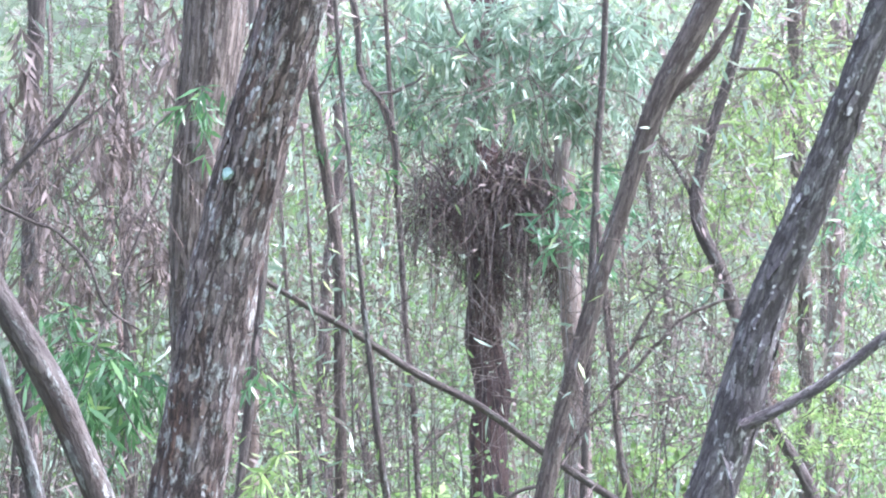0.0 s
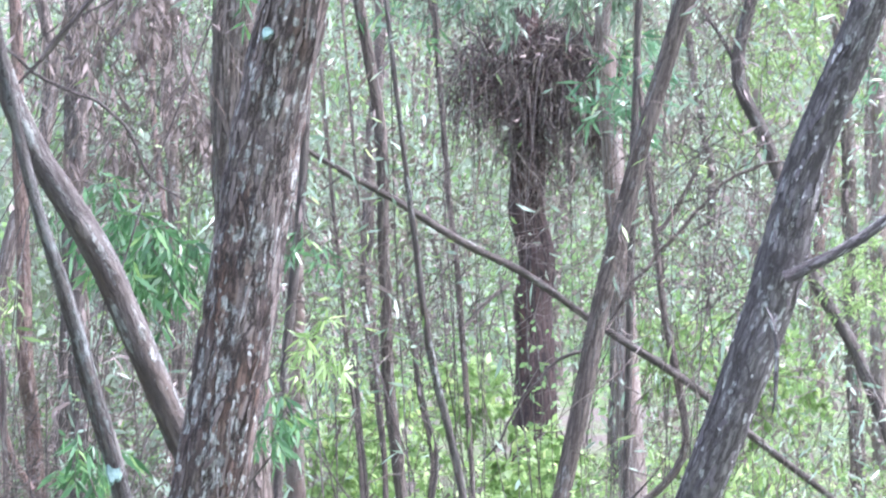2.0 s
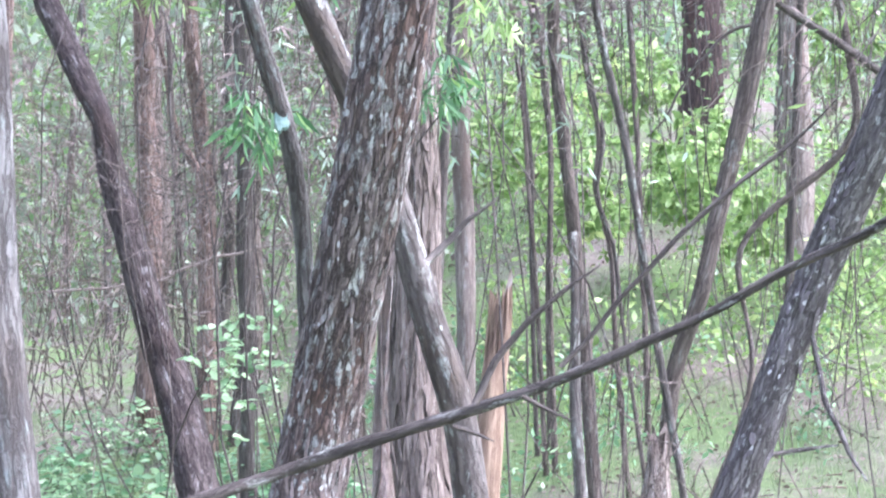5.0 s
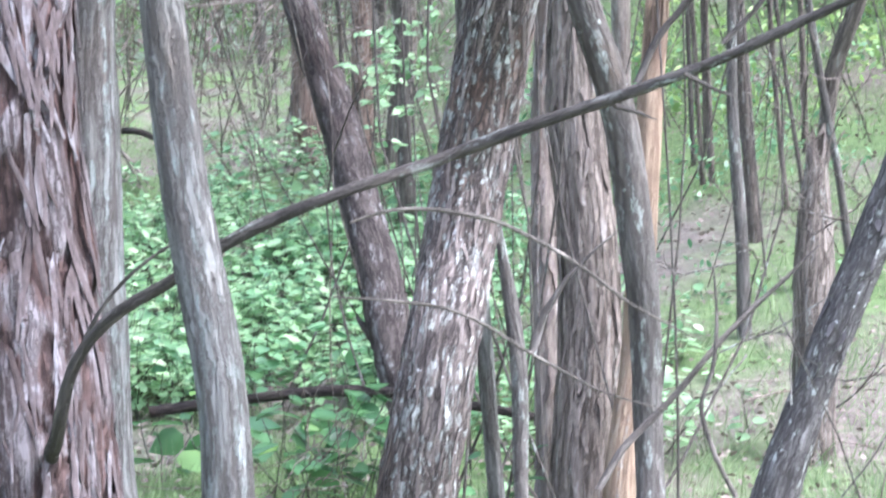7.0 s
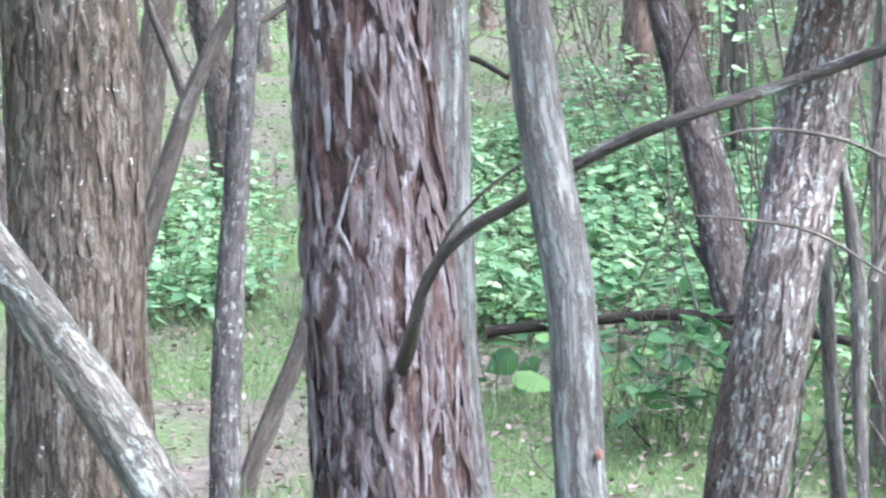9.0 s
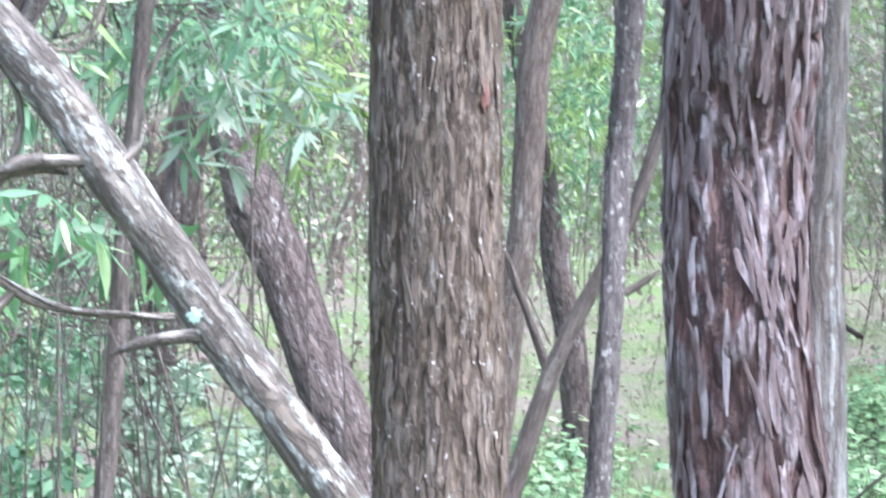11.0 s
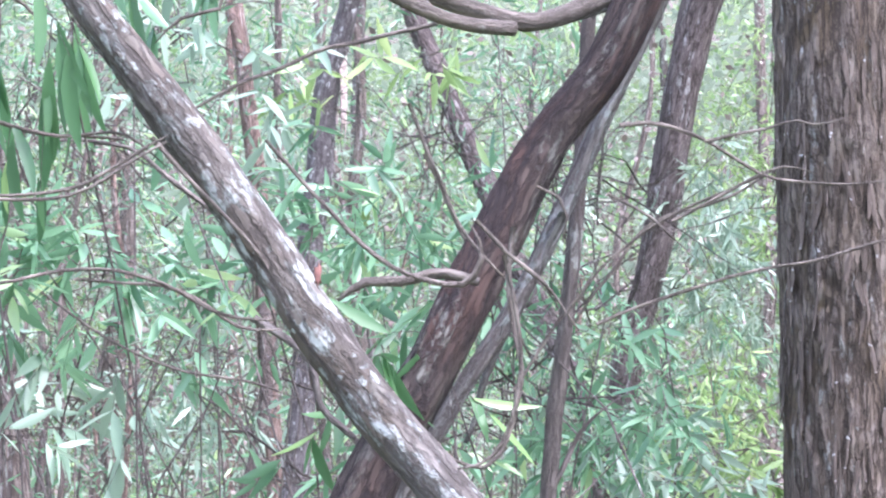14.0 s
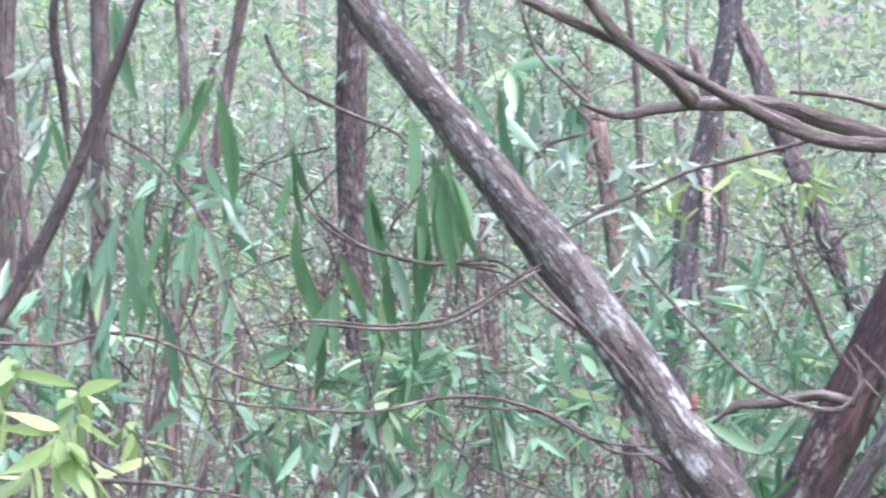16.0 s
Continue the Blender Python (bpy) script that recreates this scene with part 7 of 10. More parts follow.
shrub("dead_leaf_spray", "hanging spray of curled brown dead leaves", (0.500, 11.187, 5.002), (0.04, 0.35, 0.36), -0.162, 19, 7, 0.095, "narrow", "dead", 1.40, 0.12, 1, "dark", "branch", 0.0060)
shrub("dead_leaf_spray", "hanging spray of curled brown dead leaves", (0.615, 11.894, 4.188), (0.04, 0.35, 0.24), -0.162, 26, 7, 0.103, "narrow", "dead", 1.40, 0.13, 1, "dark", "branch", 0.0060)
shrub("dead_leaf_spray", "hanging spray of curled brown dead leaves", (0.707, 12.139, 5.281), (0.05, 0.35, 0.39), -0.162, 16, 7, 0.093, "narrow", "dead", 1.40, 0.13, 1, "dark", "branch", 0.0060)
shrub("dead_leaf_spray", "hanging spray of curled brown dead leaves", (0.625, 10.696, 4.879), (0.04, 0.35, 0.24), -0.162, 26, 7, 0.091, "narrow", "dead", 1.40, 0.12, 1, "dark", "branch", 0.0060)
shrub("eucalypt_sapling", "young eucalypt with drooping dark green leaves", (0.335, 9.350, 3.102), (0.21, 0.50, 0.18), -0.162, 49, 9, 0.094, "narrow", "deep", 1.10, 0.13, 1, "dark", "shrub", 0.0080)
shrub("eucalypt_sapling", "young eucalypt with drooping green leaves", (0.184, 9.819, 3.365), (0.14, 0.40, 0.14), -0.162, 22, 9, 0.085, "narrow", "deep", 1.00, 0.14, 1, "dark", "shrub", 0.0080)
shrub("eucalypt_sapling", "sprig of drooping green leaves", (0.615, 8.632, 4.079), (0.08, 0.30, 0.08), -0.162, 11, 8, 0.086, "narrow", "deep", 0.80, 0.12, 1, "dark", "branch", 0.0080)
shrub("eucalypt_sapling", "small sapling with pale green leaves", (0.884, 8.813, 3.089), (0.10, 0.40, 0.12), -0.162, 9, 7, 0.067, "narrow", "deep", 0.90, 0.12, 1, "dark", "shrub", 0.0080)
shrub("shrub", "low shrub with bright green leaves", (0.918, 8.856, 2.727), (0.12, 0.40, 0.10), -0.162, 16, 8, 0.070, "narrow", "bright", 0.40, 0.10, 1, "dark", "shrub", 0.0080)
shrub("eucalypt_sapling", "young eucalypt with drooping blue-green leaves", (0.306, 9.337, 3.190), (0.17, 0.40, 0.15), -0.115, 28, 9, 0.091, "narrow", "deep", 0.90, 0.13, 1, "dark", "shrub", 0.0080)
shrub("eucalypt_sapling", "sprig of yellowish new leaves", (-0.381, 11.845, 3.277), (0.16, 0.40, 0.14), -0.115, 18, 8, 0.098, "narrow", "bright", 0.80, 0.14, 1, "dark", "shrub", 0.0080)
shrub("eucalypt_sapling", "sapling with light green leaves", (1.005, 9.861, 2.738), (0.16, 0.40, 0.14), -0.115, 14, 8, 0.061, "narrow", "bright", 0.60, 0.14, 1, "dark", "shrub", 0.0080)
shrub("eucalypt_sapling", "drooping spray of green leaves", (0.792, 8.893, 2.510), (0.06, 0.30, 0.12), -0.115, 9, 8, 0.077, "narrow", "deep", 1.00, 0.10, 1, "dark", "branch", 0.0080)
shrub("eucalypt_sapling", "drooping spray of green leaves", (0.093, 8.437, 2.303), (0.08, 0.30, 0.10), -0.115, 9, 8, 0.081, "narrow", "deep", 1.00, 0.10, 1, "dark", "branch", 0.0080)
shrub("eucalypt_sapling", "green leaf spray behind the trunk", (0.737, 8.995, 2.423), (0.14, 0.40, 0.10), -0.071, 18, 10, 0.067, "narrow", "deep", 0.80, 0.10, 1, "dark", "branch", 0.0080)
shrub("eucalypt_sapling", "small drooping spray of green leaves", (0.105, 8.531, 2.276), (0.08, 0.30, 0.08), -0.071, 8, 7, 0.101, "narrow", "deep", 1.00, 0.10, 1, "dark", "branch", 0.0080)
shrub("shrub", "lime green leafy undergrowth on the slope", (3.262, 18.159, 2.638), (0.34, 0.80, 0.25), -0.115, 49, 17, 0.084, "oval", "bright", 0.20, 0.17, 1, "dark", "shrub", 0.0080)
shrub("shrub", "lime green leafy undergrowth on the slope", (3.454, 17.601, 2.857), (0.16, 0.80, 0.37), -0.115, 49, 17, 0.082, "oval", "bright", 0.20, 0.16, 1, "dark", "shrub", 0.0080)
shrub("shrub", "lime green leafy undergrowth on the slope", (3.243, 19.621, 3.530), (0.41, 0.80, 0.36), -0.115, 49, 17, 0.091, "oval", "bright", 0.20, 0.18, 1, "dark", "shrub", 0.0080)
shrub("shrub", "lime green leafy undergrowth on the slope", (5.111, 20.216, 3.992), (0.52, 0.80, 0.43), -0.115, 49, 17, 0.095, "oval", "bright", 0.20, 0.19, 1, "dark", "shrub", 0.0080)
shrub("shrub", "lime green leafy undergrowth on the slope", (5.522, 19.113, 3.562), (0.41, 0.80, 0.36), -0.115, 49, 17, 0.091, "oval", "bright", 0.20, 0.18, 1, "dark", "shrub", 0.0080)
shrub("shrub", "lime green leafy undergrowth on the slope", (2.200, 17.771, 3.181), (0.37, 0.80, 0.33), -0.115, 49, 17, 0.082, "oval", "bright", 0.20, 0.16, 1, "dark", "shrub", 0.0080)
shrub("shrub", "lime green leafy undergrowth on the slope", (2.396, 16.789, 2.329), (0.42, 0.80, 0.27), -0.115, 49, 17, 0.077, "oval", "bright", 0.20, 0.15, 1, "dark", "shrub", 0.0080)
shrub("shrub", "lime green leafy undergrowth on the slope", (3.711, 17.066, 2.350), (0.44, 0.80, 0.28), -0.115, 49, 17, 0.080, "oval", "bright", 0.20, 0.16, 1, "dark", "shrub", 0.0080)
shrub("shrub", "lime green leafy undergrowth on the slope", (4.598, 17.354, 2.692), (0.49, 0.80, 0.37), -0.115, 49, 17, 0.082, "oval", "bright", 0.20, 0.16, 1, "dark", "shrub", 0.0080)
shrub("shrub", "lime green leafy undergrowth on the slope", (1.679, 15.846, 2.723), (0.22, 0.80, 0.25), -0.115, 49, 17, 0.073, "oval", "bright", 0.20, 0.15, 1, "dark", "shrub", 0.0080)
shrub("shrub", "lime green leafy undergrowth on the slope", (4.165, 14.386, 2.119), (0.31, 0.80, 0.27), -0.115, 49, 17, 0.068, "oval", "bright", 0.20, 0.14, 1, "dark", "shrub", 0.0080)
shrub("shrub", "lime green leafy undergrowth below the trees", (2.096, 16.894, 2.813), (0.46, 0.80, 0.42), -0.071, 77, 15, 0.077, "oval", "bright", 0.20, 0.15, 1, "dark", "shrub", 0.0080)
shrub("shrub", "lime green leaves round the burnt trunk", (3.045, 16.761, 2.695), (0.23, 0.60, 0.35), -0.071, 42, 15, 0.077, "oval", "bright", 0.20, 0.15, 1, "dark", "shrub", 0.0080)
shrub("leafy_shoot", "upright shoot with pale broad leaves", (0.091, 10.060, 1.431), (0.14, 0.30, 0.30), -0.071, 19, 5, 0.043, "broad", "broad", 0.15, 0.09, 1, "dark", "shrub", 0.0080)
shrub("leafy_shoot", "upright shoot with pale broad leaves", (0.035, 9.838, 1.385), (0.16, 0.30, 0.29), -0.019, 19, 5, 0.042, "broad", "broad", 0.15, 0.09, 1, "dark", "shrub", 0.0080)
shrub("shrub", "airy shrub with small grey-green leaves", (-4.747, 12.147, 0.717), (0.24, 0.60, 0.32), 0.202, 62, 13, 0.065, "oval", "grey", 0.20, 0.12, 1, "dark", "shrub", 0.0080)
shrub("shrub", "airy shrub with small grey-green leaves", (-4.430, 11.707, 0.412), (0.28, 0.60, 0.23), 0.202, 56, 13, 0.062, "oval", "grey", 0.20, 0.11, 1, "dark", "shrub", 0.0080)
shrub("shrub", "airy shrub with small grey-green leaves", (-4.428, 11.164, 0.350), (0.19, 0.60, 0.16), 0.202, 35, 13, 0.060, "oval", "grey", 0.20, 0.11, 1, "dark", "shrub", 0.0080)
shrub("shrub", "airy shrub with small grey-green leaves", (-4.536, 13.253, 0.279), (0.29, 0.60, 0.25), 0.202, 42, 13, 0.070, "oval", "grey", 0.20, 0.13, 1, "dark", "shrub", 0.0080)
shrub("acacia_shrub", "acacia with long pale blue-green leaves", (-2.601, 7.171, 2.076), (0.31, 0.50, 0.28), 0.246, 27, 8, 0.109, "long", "grey", 0.42, 0.23, 1, "dark", "shrub", 0.0055)
shrub("acacia_shrub", "acacia with long blue-green leaves", (-2.829, 7.295, 2.175), (0.26, 0.50, 0.18), 0.246, 16, 8, 0.112, "long", "acacia", 0.42, 0.24, 1, "dark", "shrub", 0.0055)
shrub("acacia_shrub", "acacia spray with yellow-green leaves", (-2.919, 8.966, 2.051), (0.12, 0.40, 0.27), 0.246, 10, 8, 0.116, "long", "bright", 0.36, 0.22, 1, "dark", "shrub", 0.0055)
shrub("acacia_shrub", "near acacia spray with broad drooping leaves", (-2.167, 4.786, 1.608), (0.10, 0.30, 0.11), 0.246, 4, 5, 0.110, "long", "acacia", 0.54, 0.16, 1, "dark", "shrub", 0.0055)
shrub("shrub", "fine-leaved green foliage behind the trunks", (-3.288, 15.663, 2.471), (0.40, 1.00, 0.58), 0.246, 80, 15, 0.095, "narrow", "bright", 0.40, 0.22, 1, "dark", "shrub", 0.0080)
shrub("shrub", "grey-green undergrowth with small leaves", (-4.172, 10.210, 0.891), (0.50, 0.60, 0.32), 0.246, 105, 11, 0.065, "oval", "grey", 0.30, 0.12, 1, "dark", "shrub", 0.0080)
shrub("shrub", "low green undergrowth with small leaves", (-3.684, 8.228, 0.734), (0.18, 0.40, 0.12), 0.246, 28, 10, 0.070, "oval", "acacia", 0.30, 0.10, 1, "dark", "shrub", 0.0080)
shrub("acacia_shrub", "acacia with dense blue-green sickle leaves", (-2.778, 7.508, 2.022), (0.33, 0.60, 0.31), 0.312, 16, 7, 0.111, "long", "acacia", 0.42, 0.25, 1, "dark", "shrub", 0.0055)
shrub("acacia_shrub", "acacia with blue-green sickle leaves", (-3.006, 7.808, 2.554), (0.32, 0.50, 0.20), 0.312, 16, 7, 0.120, "long", "acacia", 0.36, 0.26, 1, "dark", "shrub", 0.0055)
shrub("acacia_shrub", "acacia with deep green sickle leaves", (-2.862, 5.913, 2.502), (0.36, 0.40, 0.21), 0.312, 14, 6, 0.107, "long", "acacia", 0.42, 0.22, 2, "dark", "shrub", 0.0055)
shrub("acacia_shrub", "acacia with deep green sickle leaves", (-2.984, 5.906, 2.013), (0.27, 0.40, 0.22), 0.312, 12, 6, 0.110, "long", "acacia", 0.42, 0.22, 2, "dark", "shrub", 0.0055)
shrub("acacia_shrub", "acacia spray with large green leaves", (-2.664, 5.844, 1.614), (0.19, 0.40, 0.12), 0.312, 8, 6, 0.124, "long", "acacia", 0.48, 0.22, 2, "dark", "shrub", 0.0055)
shrub("shrub", "fine-leaved green saplings behind the trunks", (-3.159, 15.619, 3.041), (0.55, 1.20, 1.38), 0.312, 186, 17, 0.095, "narrow", "acacia", 0.40, 0.22, 1, "dark", "shrub", 0.0080)
shrub("shrub", "young trees with fine grey-green leaves", (-3.880, 12.300, 3.346), (0.27, 0.80, 0.59), 0.312, 74, 13, 0.100, "narrow", "grey", 0.50, 0.18, 1, "dark", "shrub", 0.0080)
shrub("shrub", "young trees with fine light green leaves", (-3.615, 11.425, 2.428), (0.25, 0.80, 0.44), 0.312, 62, 11, 0.093, "narrow", "bright", 0.50, 0.16, 1, "dark", "shrub", 0.0080)
shrub("acacia_shrub", "acacia with glossy blue-green sickle leaves", (-3.228, 4.960, 2.462), (0.40, 0.40, 0.20), 0.438, 9, 6, 0.119, "long", "acacia", 0.36, 0.22, 2, "dark", "shrub", 0.0055)
shrub("acacia_shrub", "acacia with pale sickle leaves", (-3.458, 5.195, 2.277), (0.30, 0.40, 0.18), 0.438, 7, 6, 0.120, "long", "grey", 0.42, 0.23, 2, "dark", "shrub", 0.0055)
shrub("acacia_shrub", "acacia spray with long hanging leaves", (-2.781, 3.986, 2.736), (0.17, 0.30, 0.18), 0.438, 4, 5, 0.150, "hang", "deep", 1.30, 0.17, 1, "dark", "branch", 0.0055)
shrub("acacia_shrub", "acacia with bright green leaves", (-3.464, 7.186, 2.828), (0.31, 0.50, 0.23), 0.438, 18, 7, 0.121, "long", "acacia", 0.30, 0.25, 1, "dark", "shrub", 0.0055)
shrub("acacia_shrub", "acacia spray with yellow-green leaves", (-3.542, 7.595, 3.428), (0.28, 0.50, 0.27), 0.438, 10, 7, 0.122, "long", "bright", 0.36, 0.26, 1, "dark", "shrub", 0.0055)
shrub("acacia_shrub", "acacia with grey-green leaves", (-3.733, 6.382, 3.298), (0.37, 0.50, 0.22), 0.438, 21, 6, 0.122, "long", "grey", 0.36, 0.23, 1, "dark", "shrub", 0.0055)
shrub("shrub", "dense shrubbery of fine green leaves", (-3.987, 11.332, 2.601), (0.60, 0.80, 0.49), 0.438, 96, 15, 0.061, "narrow", "acacia", 0.40, 0.19, 1, "dark", "shrub", 0.0080)
shrub("shrub", "young saplings with fine green leaves", (-4.337, 14.213, 4.046), (0.37, 1.00, 1.12), 0.438, 96, 15, 0.072, "narrow", "bright", 0.40, 0.24, 1, "dark", "shrub", 0.0080)
shrub("acacia_shrub", "green acacia shrub behind the leaning trunks", (-3.406, 8.345, 2.531), (0.27, 0.50, 0.27), 0.438, 27, 8, 0.077, "narrow", "acacia", 0.50, 0.16, 1, "dark", "shrub", 0.0055)
shrub("acacia_shrub", "acacia scrub with grey-green leaves", (-4.570, 7.801, 2.325), (0.41, 0.60, 0.22), 0.438, 35, 8, 0.086, "narrow", "grey", 0.60, 0.16, 1, "dark", "shrub", 0.0055)
shrub("acacia_shrub", "spray of large hanging acacia leaves", (-2.933, 3.709, 2.921), (0.12, 0.25, 0.06), 0.558, 3, 3, 0.172, "hang", "deep", 1.30, 0.22, 1, "dark", "branch", 0.0055)
shrub("acacia_shrub", "spray of large hanging acacia leaves", (-2.827, 3.918, 2.905), (0.15, 0.25, 0.09), 0.558, 3, 3, 0.170, "hang", "deep", 1.30, 0.22, 1, "dark", "branch", 0.0055)
shrub("acacia_shrub", "spray of large hanging acacia leaves", (-2.805, 4.193, 2.852), (0.08, 0.25, 0.08), 0.558, 3, 3, 0.164, "hang", "deep", 1.30, 0.22, 1, "dark", "branch", 0.0055)
shrub("acacia_shrub", "spray of large hanging acacia leaves", (-3.517, 4.065, 2.802), (0.09, 0.25, 0.08), 0.558, 3, 3, 0.155, "hang", "deep", 1.30, 0.22, 1, "dark", "branch", 0.0055)
shrub("acacia_shrub", "spray of large hanging acacia leaves", (-3.030, 4.815, 3.157), (0.14, 0.25, 0.08), 0.558, 3, 3, 0.159, "hang", "deep", 1.30, 0.22, 1, "dark", "branch", 0.0055)
shrub("acacia_shrub", "spray of large hanging acacia leaves", (-3.295, 3.651, 3.016), (0.10, 0.25, 0.05), 0.558, 3, 3, 0.167, "hang", "deep", 1.30, 0.22, 1, "dark", "branch", 0.0055)
shrub("acacia_shrub", "acacia spray with spreading blue-green leaves", (-3.552, 4.283, 2.868), (0.18, 0.30, 0.09), 0.558, 7, 7, 0.100, "long", "acacia", 0.21, 0.21, 2, "dark", "branch", 0.0055)
shrub("acacia_shrub", "acacia spray with spreading blue-green leaves", (-3.334, 4.896, 2.471), (0.26, 0.30, 0.09), 0.558, 11, 7, 0.105, "long", "acacia", 0.21, 0.22, 2, "dark", "branch", 0.0055)
shrub("acacia_shrub", "acacia spray with spreading blue-green leaves", (-3.328, 5.247, 2.536), (0.20, 0.30, 0.10), 0.558, 9, 7, 0.105, "long", "acacia", 0.21, 0.23, 2, "dark", "branch", 0.0055)
shrub("acacia_shrub", "acacia spray with spreading blue-green leaves", (-3.667, 4.277, 2.455), (0.18, 0.30, 0.09), 0.558, 7, 7, 0.104, "long", "acacia", 0.21, 0.21, 2, "dark", "branch", 0.0055)
shrub("acacia_shrub", "acacia spray with spreading blue-green leaves", (-3.587, 4.861, 2.348), (0.23, 0.30, 0.11), 0.558, 8, 7, 0.107, "long", "acacia", 0.21, 0.22, 2, "dark", "branch", 0.0055)
shrub("acacia_shrub", "acacia spray with spreading blue-green leaves", (-3.262, 6.614, 2.813), (0.18, 0.30, 0.12), 0.558, 11, 7, 0.120, "long", "acacia", 0.21, 0.28, 1, "dark", "branch", 0.0055)
shrub("acacia_shrub", "acacia spray with spreading blue-green leaves", (-3.343, 3.648, 2.321), (0.11, 0.30, 0.08), 0.558, 4, 7, 0.104, "long", "acacia", 0.21, 0.18, 2, "dark", "branch", 0.0055)
shrub("acacia_shrub", "acacia spray with spreading blue-green leaves", (-3.021, 6.970, 2.631), (0.23, 0.30, 0.12), 0.438, 13, 7, 0.123, "long", "acacia", 0.21, 0.26, 1, "dark", "branch", 0.0055)
shrub("acacia_shrub", "acacia spray with spreading blue-green leaves", (-3.198, 5.559, 2.495), (0.21, 0.30, 0.10), 0.438, 7, 7, 0.114, "long", "acacia", 0.21, 0.22, 2, "dark", "branch", 0.0055)
shrub("acacia_shrub", "acacia spray with spreading blue-green leaves", (-3.391, 4.966, 2.514), (0.20, 0.30, 0.09), 0.438, 7, 7, 0.111, "long", "acacia", 0.21, 0.20, 2, "dark", "branch", 0.0055)
shrub("acacia_shrub", "acacia spray with spreading blue-green leaves", (-3.454, 5.890, 2.391), (0.22, 0.30, 0.11), 0.438, 7, 7, 0.113, "long", "acacia", 0.21, 0.23, 2, "dark", "branch", 0.0055)
shrub("acacia_shrub", "acacia spray with drooping deep green leaves", (-2.449, 4.862, 1.618), (0.09, 0.30, 0.08), 0.280, 6, 6, 0.142, "long", "deep", 0.80, 0.17, 2, "dark", "branch", 0.0055)
shrub("acacia_shrub", "acacia spray with drooping deep green leaves", (-2.320, 5.140, 1.617), (0.09, 0.30, 0.06), 0.280, 5, 6, 0.134, "long", "deep", 0.80, 0.17, 2, "dark", "branch", 0.0055)
shrub("acacia_shrub", "acacia spray with drooping deep green leaves", (-2.430, 5.053, 2.219), (0.12, 0.30, 0.06), 0.280, 6, 6, 0.134, "long", "deep", 0.80, 0.17, 2, "dark", "branch", 0.0055)
shrub("shrub", "low dark undergrowth with small leaves", (-4.052, 9.169, 1.052), (0.41, 0.60, 0.18), 0.280, 77, 10, 0.059, "oval", "acacia", 0.30, 0.11, 1, "dark", "shrub", 0.0080)
shrub("shrub", "low dark undergrowth with small leaves", (-4.597, 11.121, 1.319), (0.41, 0.60, 0.22), 0.280, 62, 10, 0.065, "oval", "acacia", 0.30, 0.14, 1, "dark", "shrub", 0.0080)
shrub("acacia_shrub", "acacia with pale grey-green leaves", (-3.702, 4.128, 2.973), (0.20, 0.30, 0.22), 0.558, 6, 5, 0.119, "long", "grey", 0.54, 0.17, 2, "dark", "shrub", 0.0055)
shrub("acacia_shrub", "acacia with deep green sickle leaves", (-3.866, 4.572, 2.787), (0.26, 0.40, 0.19), 0.558, 6, 6, 0.111, "long", "acacia", 0.54, 0.18, 2, "dark", "shrub", 0.0055)
shrub("acacia_shrub", "near acacia with sunlit green leaves", (-3.257, 3.601, 2.245), (0.16, 0.30, 0.15), 0.558, 4, 5, 0.111, "long", "bright", 0.48, 0.15, 2, "dark", "shrub", 0.0055)
shrub("acacia_shrub", "acacia with glossy spreading leaves", (-3.379, 4.990, 2.443), (0.39, 0.40, 0.19), 0.558, 7, 6, 0.116, "long", "acacia", 0.30, 0.22, 2, "dark", "shrub", 0.0055)
shrub("acacia_shrub", "acacia with deep green leaves", (-3.312, 5.425, 3.369), (0.34, 0.40, 0.15), 0.558, 8, 6, 0.126, "long", "acacia", 0.36, 0.24, 2, "dark", "shrub", 0.0055)
shrub("acacia_shrub", "acacia spray with pale leaves", (-3.710, 6.495, 2.834), (0.22, 0.40, 0.25), 0.558, 12, 6, 0.122, "long", "grey", 0.36, 0.23, 1, "dark", "shrub", 0.0055)
shrub("shrub", "fine light green scrub beyond the acacias", (-6.579, 8.761, 3.343), (0.60, 0.70, 0.50), 0.558, 96, 11, 0.056, "narrow", "bright", 0.40, 0.15, 1, "dark", "shrub", 0.0080)
shrub("acacia_shrub", "near spray with pale sunlit leaves", (-2.489, 3.581, 1.944), (0.07, 0.05, 0.02), 0.438, 4, 4, 0.083, "long", "grey", 0.30, 0.09, 1, "dark", "branch", 0.0055)
shrub("acacia_shrub", "low acacia with grey-green leaves", (-4.321, 5.569, 2.338), (0.48, 0.40, 0.15), 0.558, 18, 6, 0.108, "long", "grey", 0.30, 0.21, 2, "dark", "shrub", 0.0055)

shrub("acacia_shrub", "near acacia spray with sunlit yellow-green leaves", (-2.585, 2.801, 2.178), (0.11, 0.20, 0.07), 0.558, 7, 6, 0.105, "long", "bright", 0.40, 0.16, 1, "olive", "branch", 0.0055)
shrub("acacia_shrub", "near acacia spray with sunlit yellow-green leaves", (-2.548, 2.725, 2.078), (0.12, 0.20, 0.06), 0.558, 6, 6, 0.100, "long", "bright", 0.40, 0.16, 1, "olive", "branch", 0.0055)
shrub("acacia_shrub", "spray of drooping acacia leaves", (-2.688, 3.144, 2.527), (0.10, 0.20, 0.07), 0.558, 4, 5, 0.130, "hang", "acacia", 1.10, 0.16, 1, "olive", "branch", 0.0055)
shrub("acacia_shrub", "acacia spray with glossy spreading leaves", (-2.757, 5.544, 2.611), (0.20, 0.25, 0.12), 0.438, 15, 7, 0.085, "long", "acacia", 0.40, 0.18, 1, "olive", "branch", 0.0055)
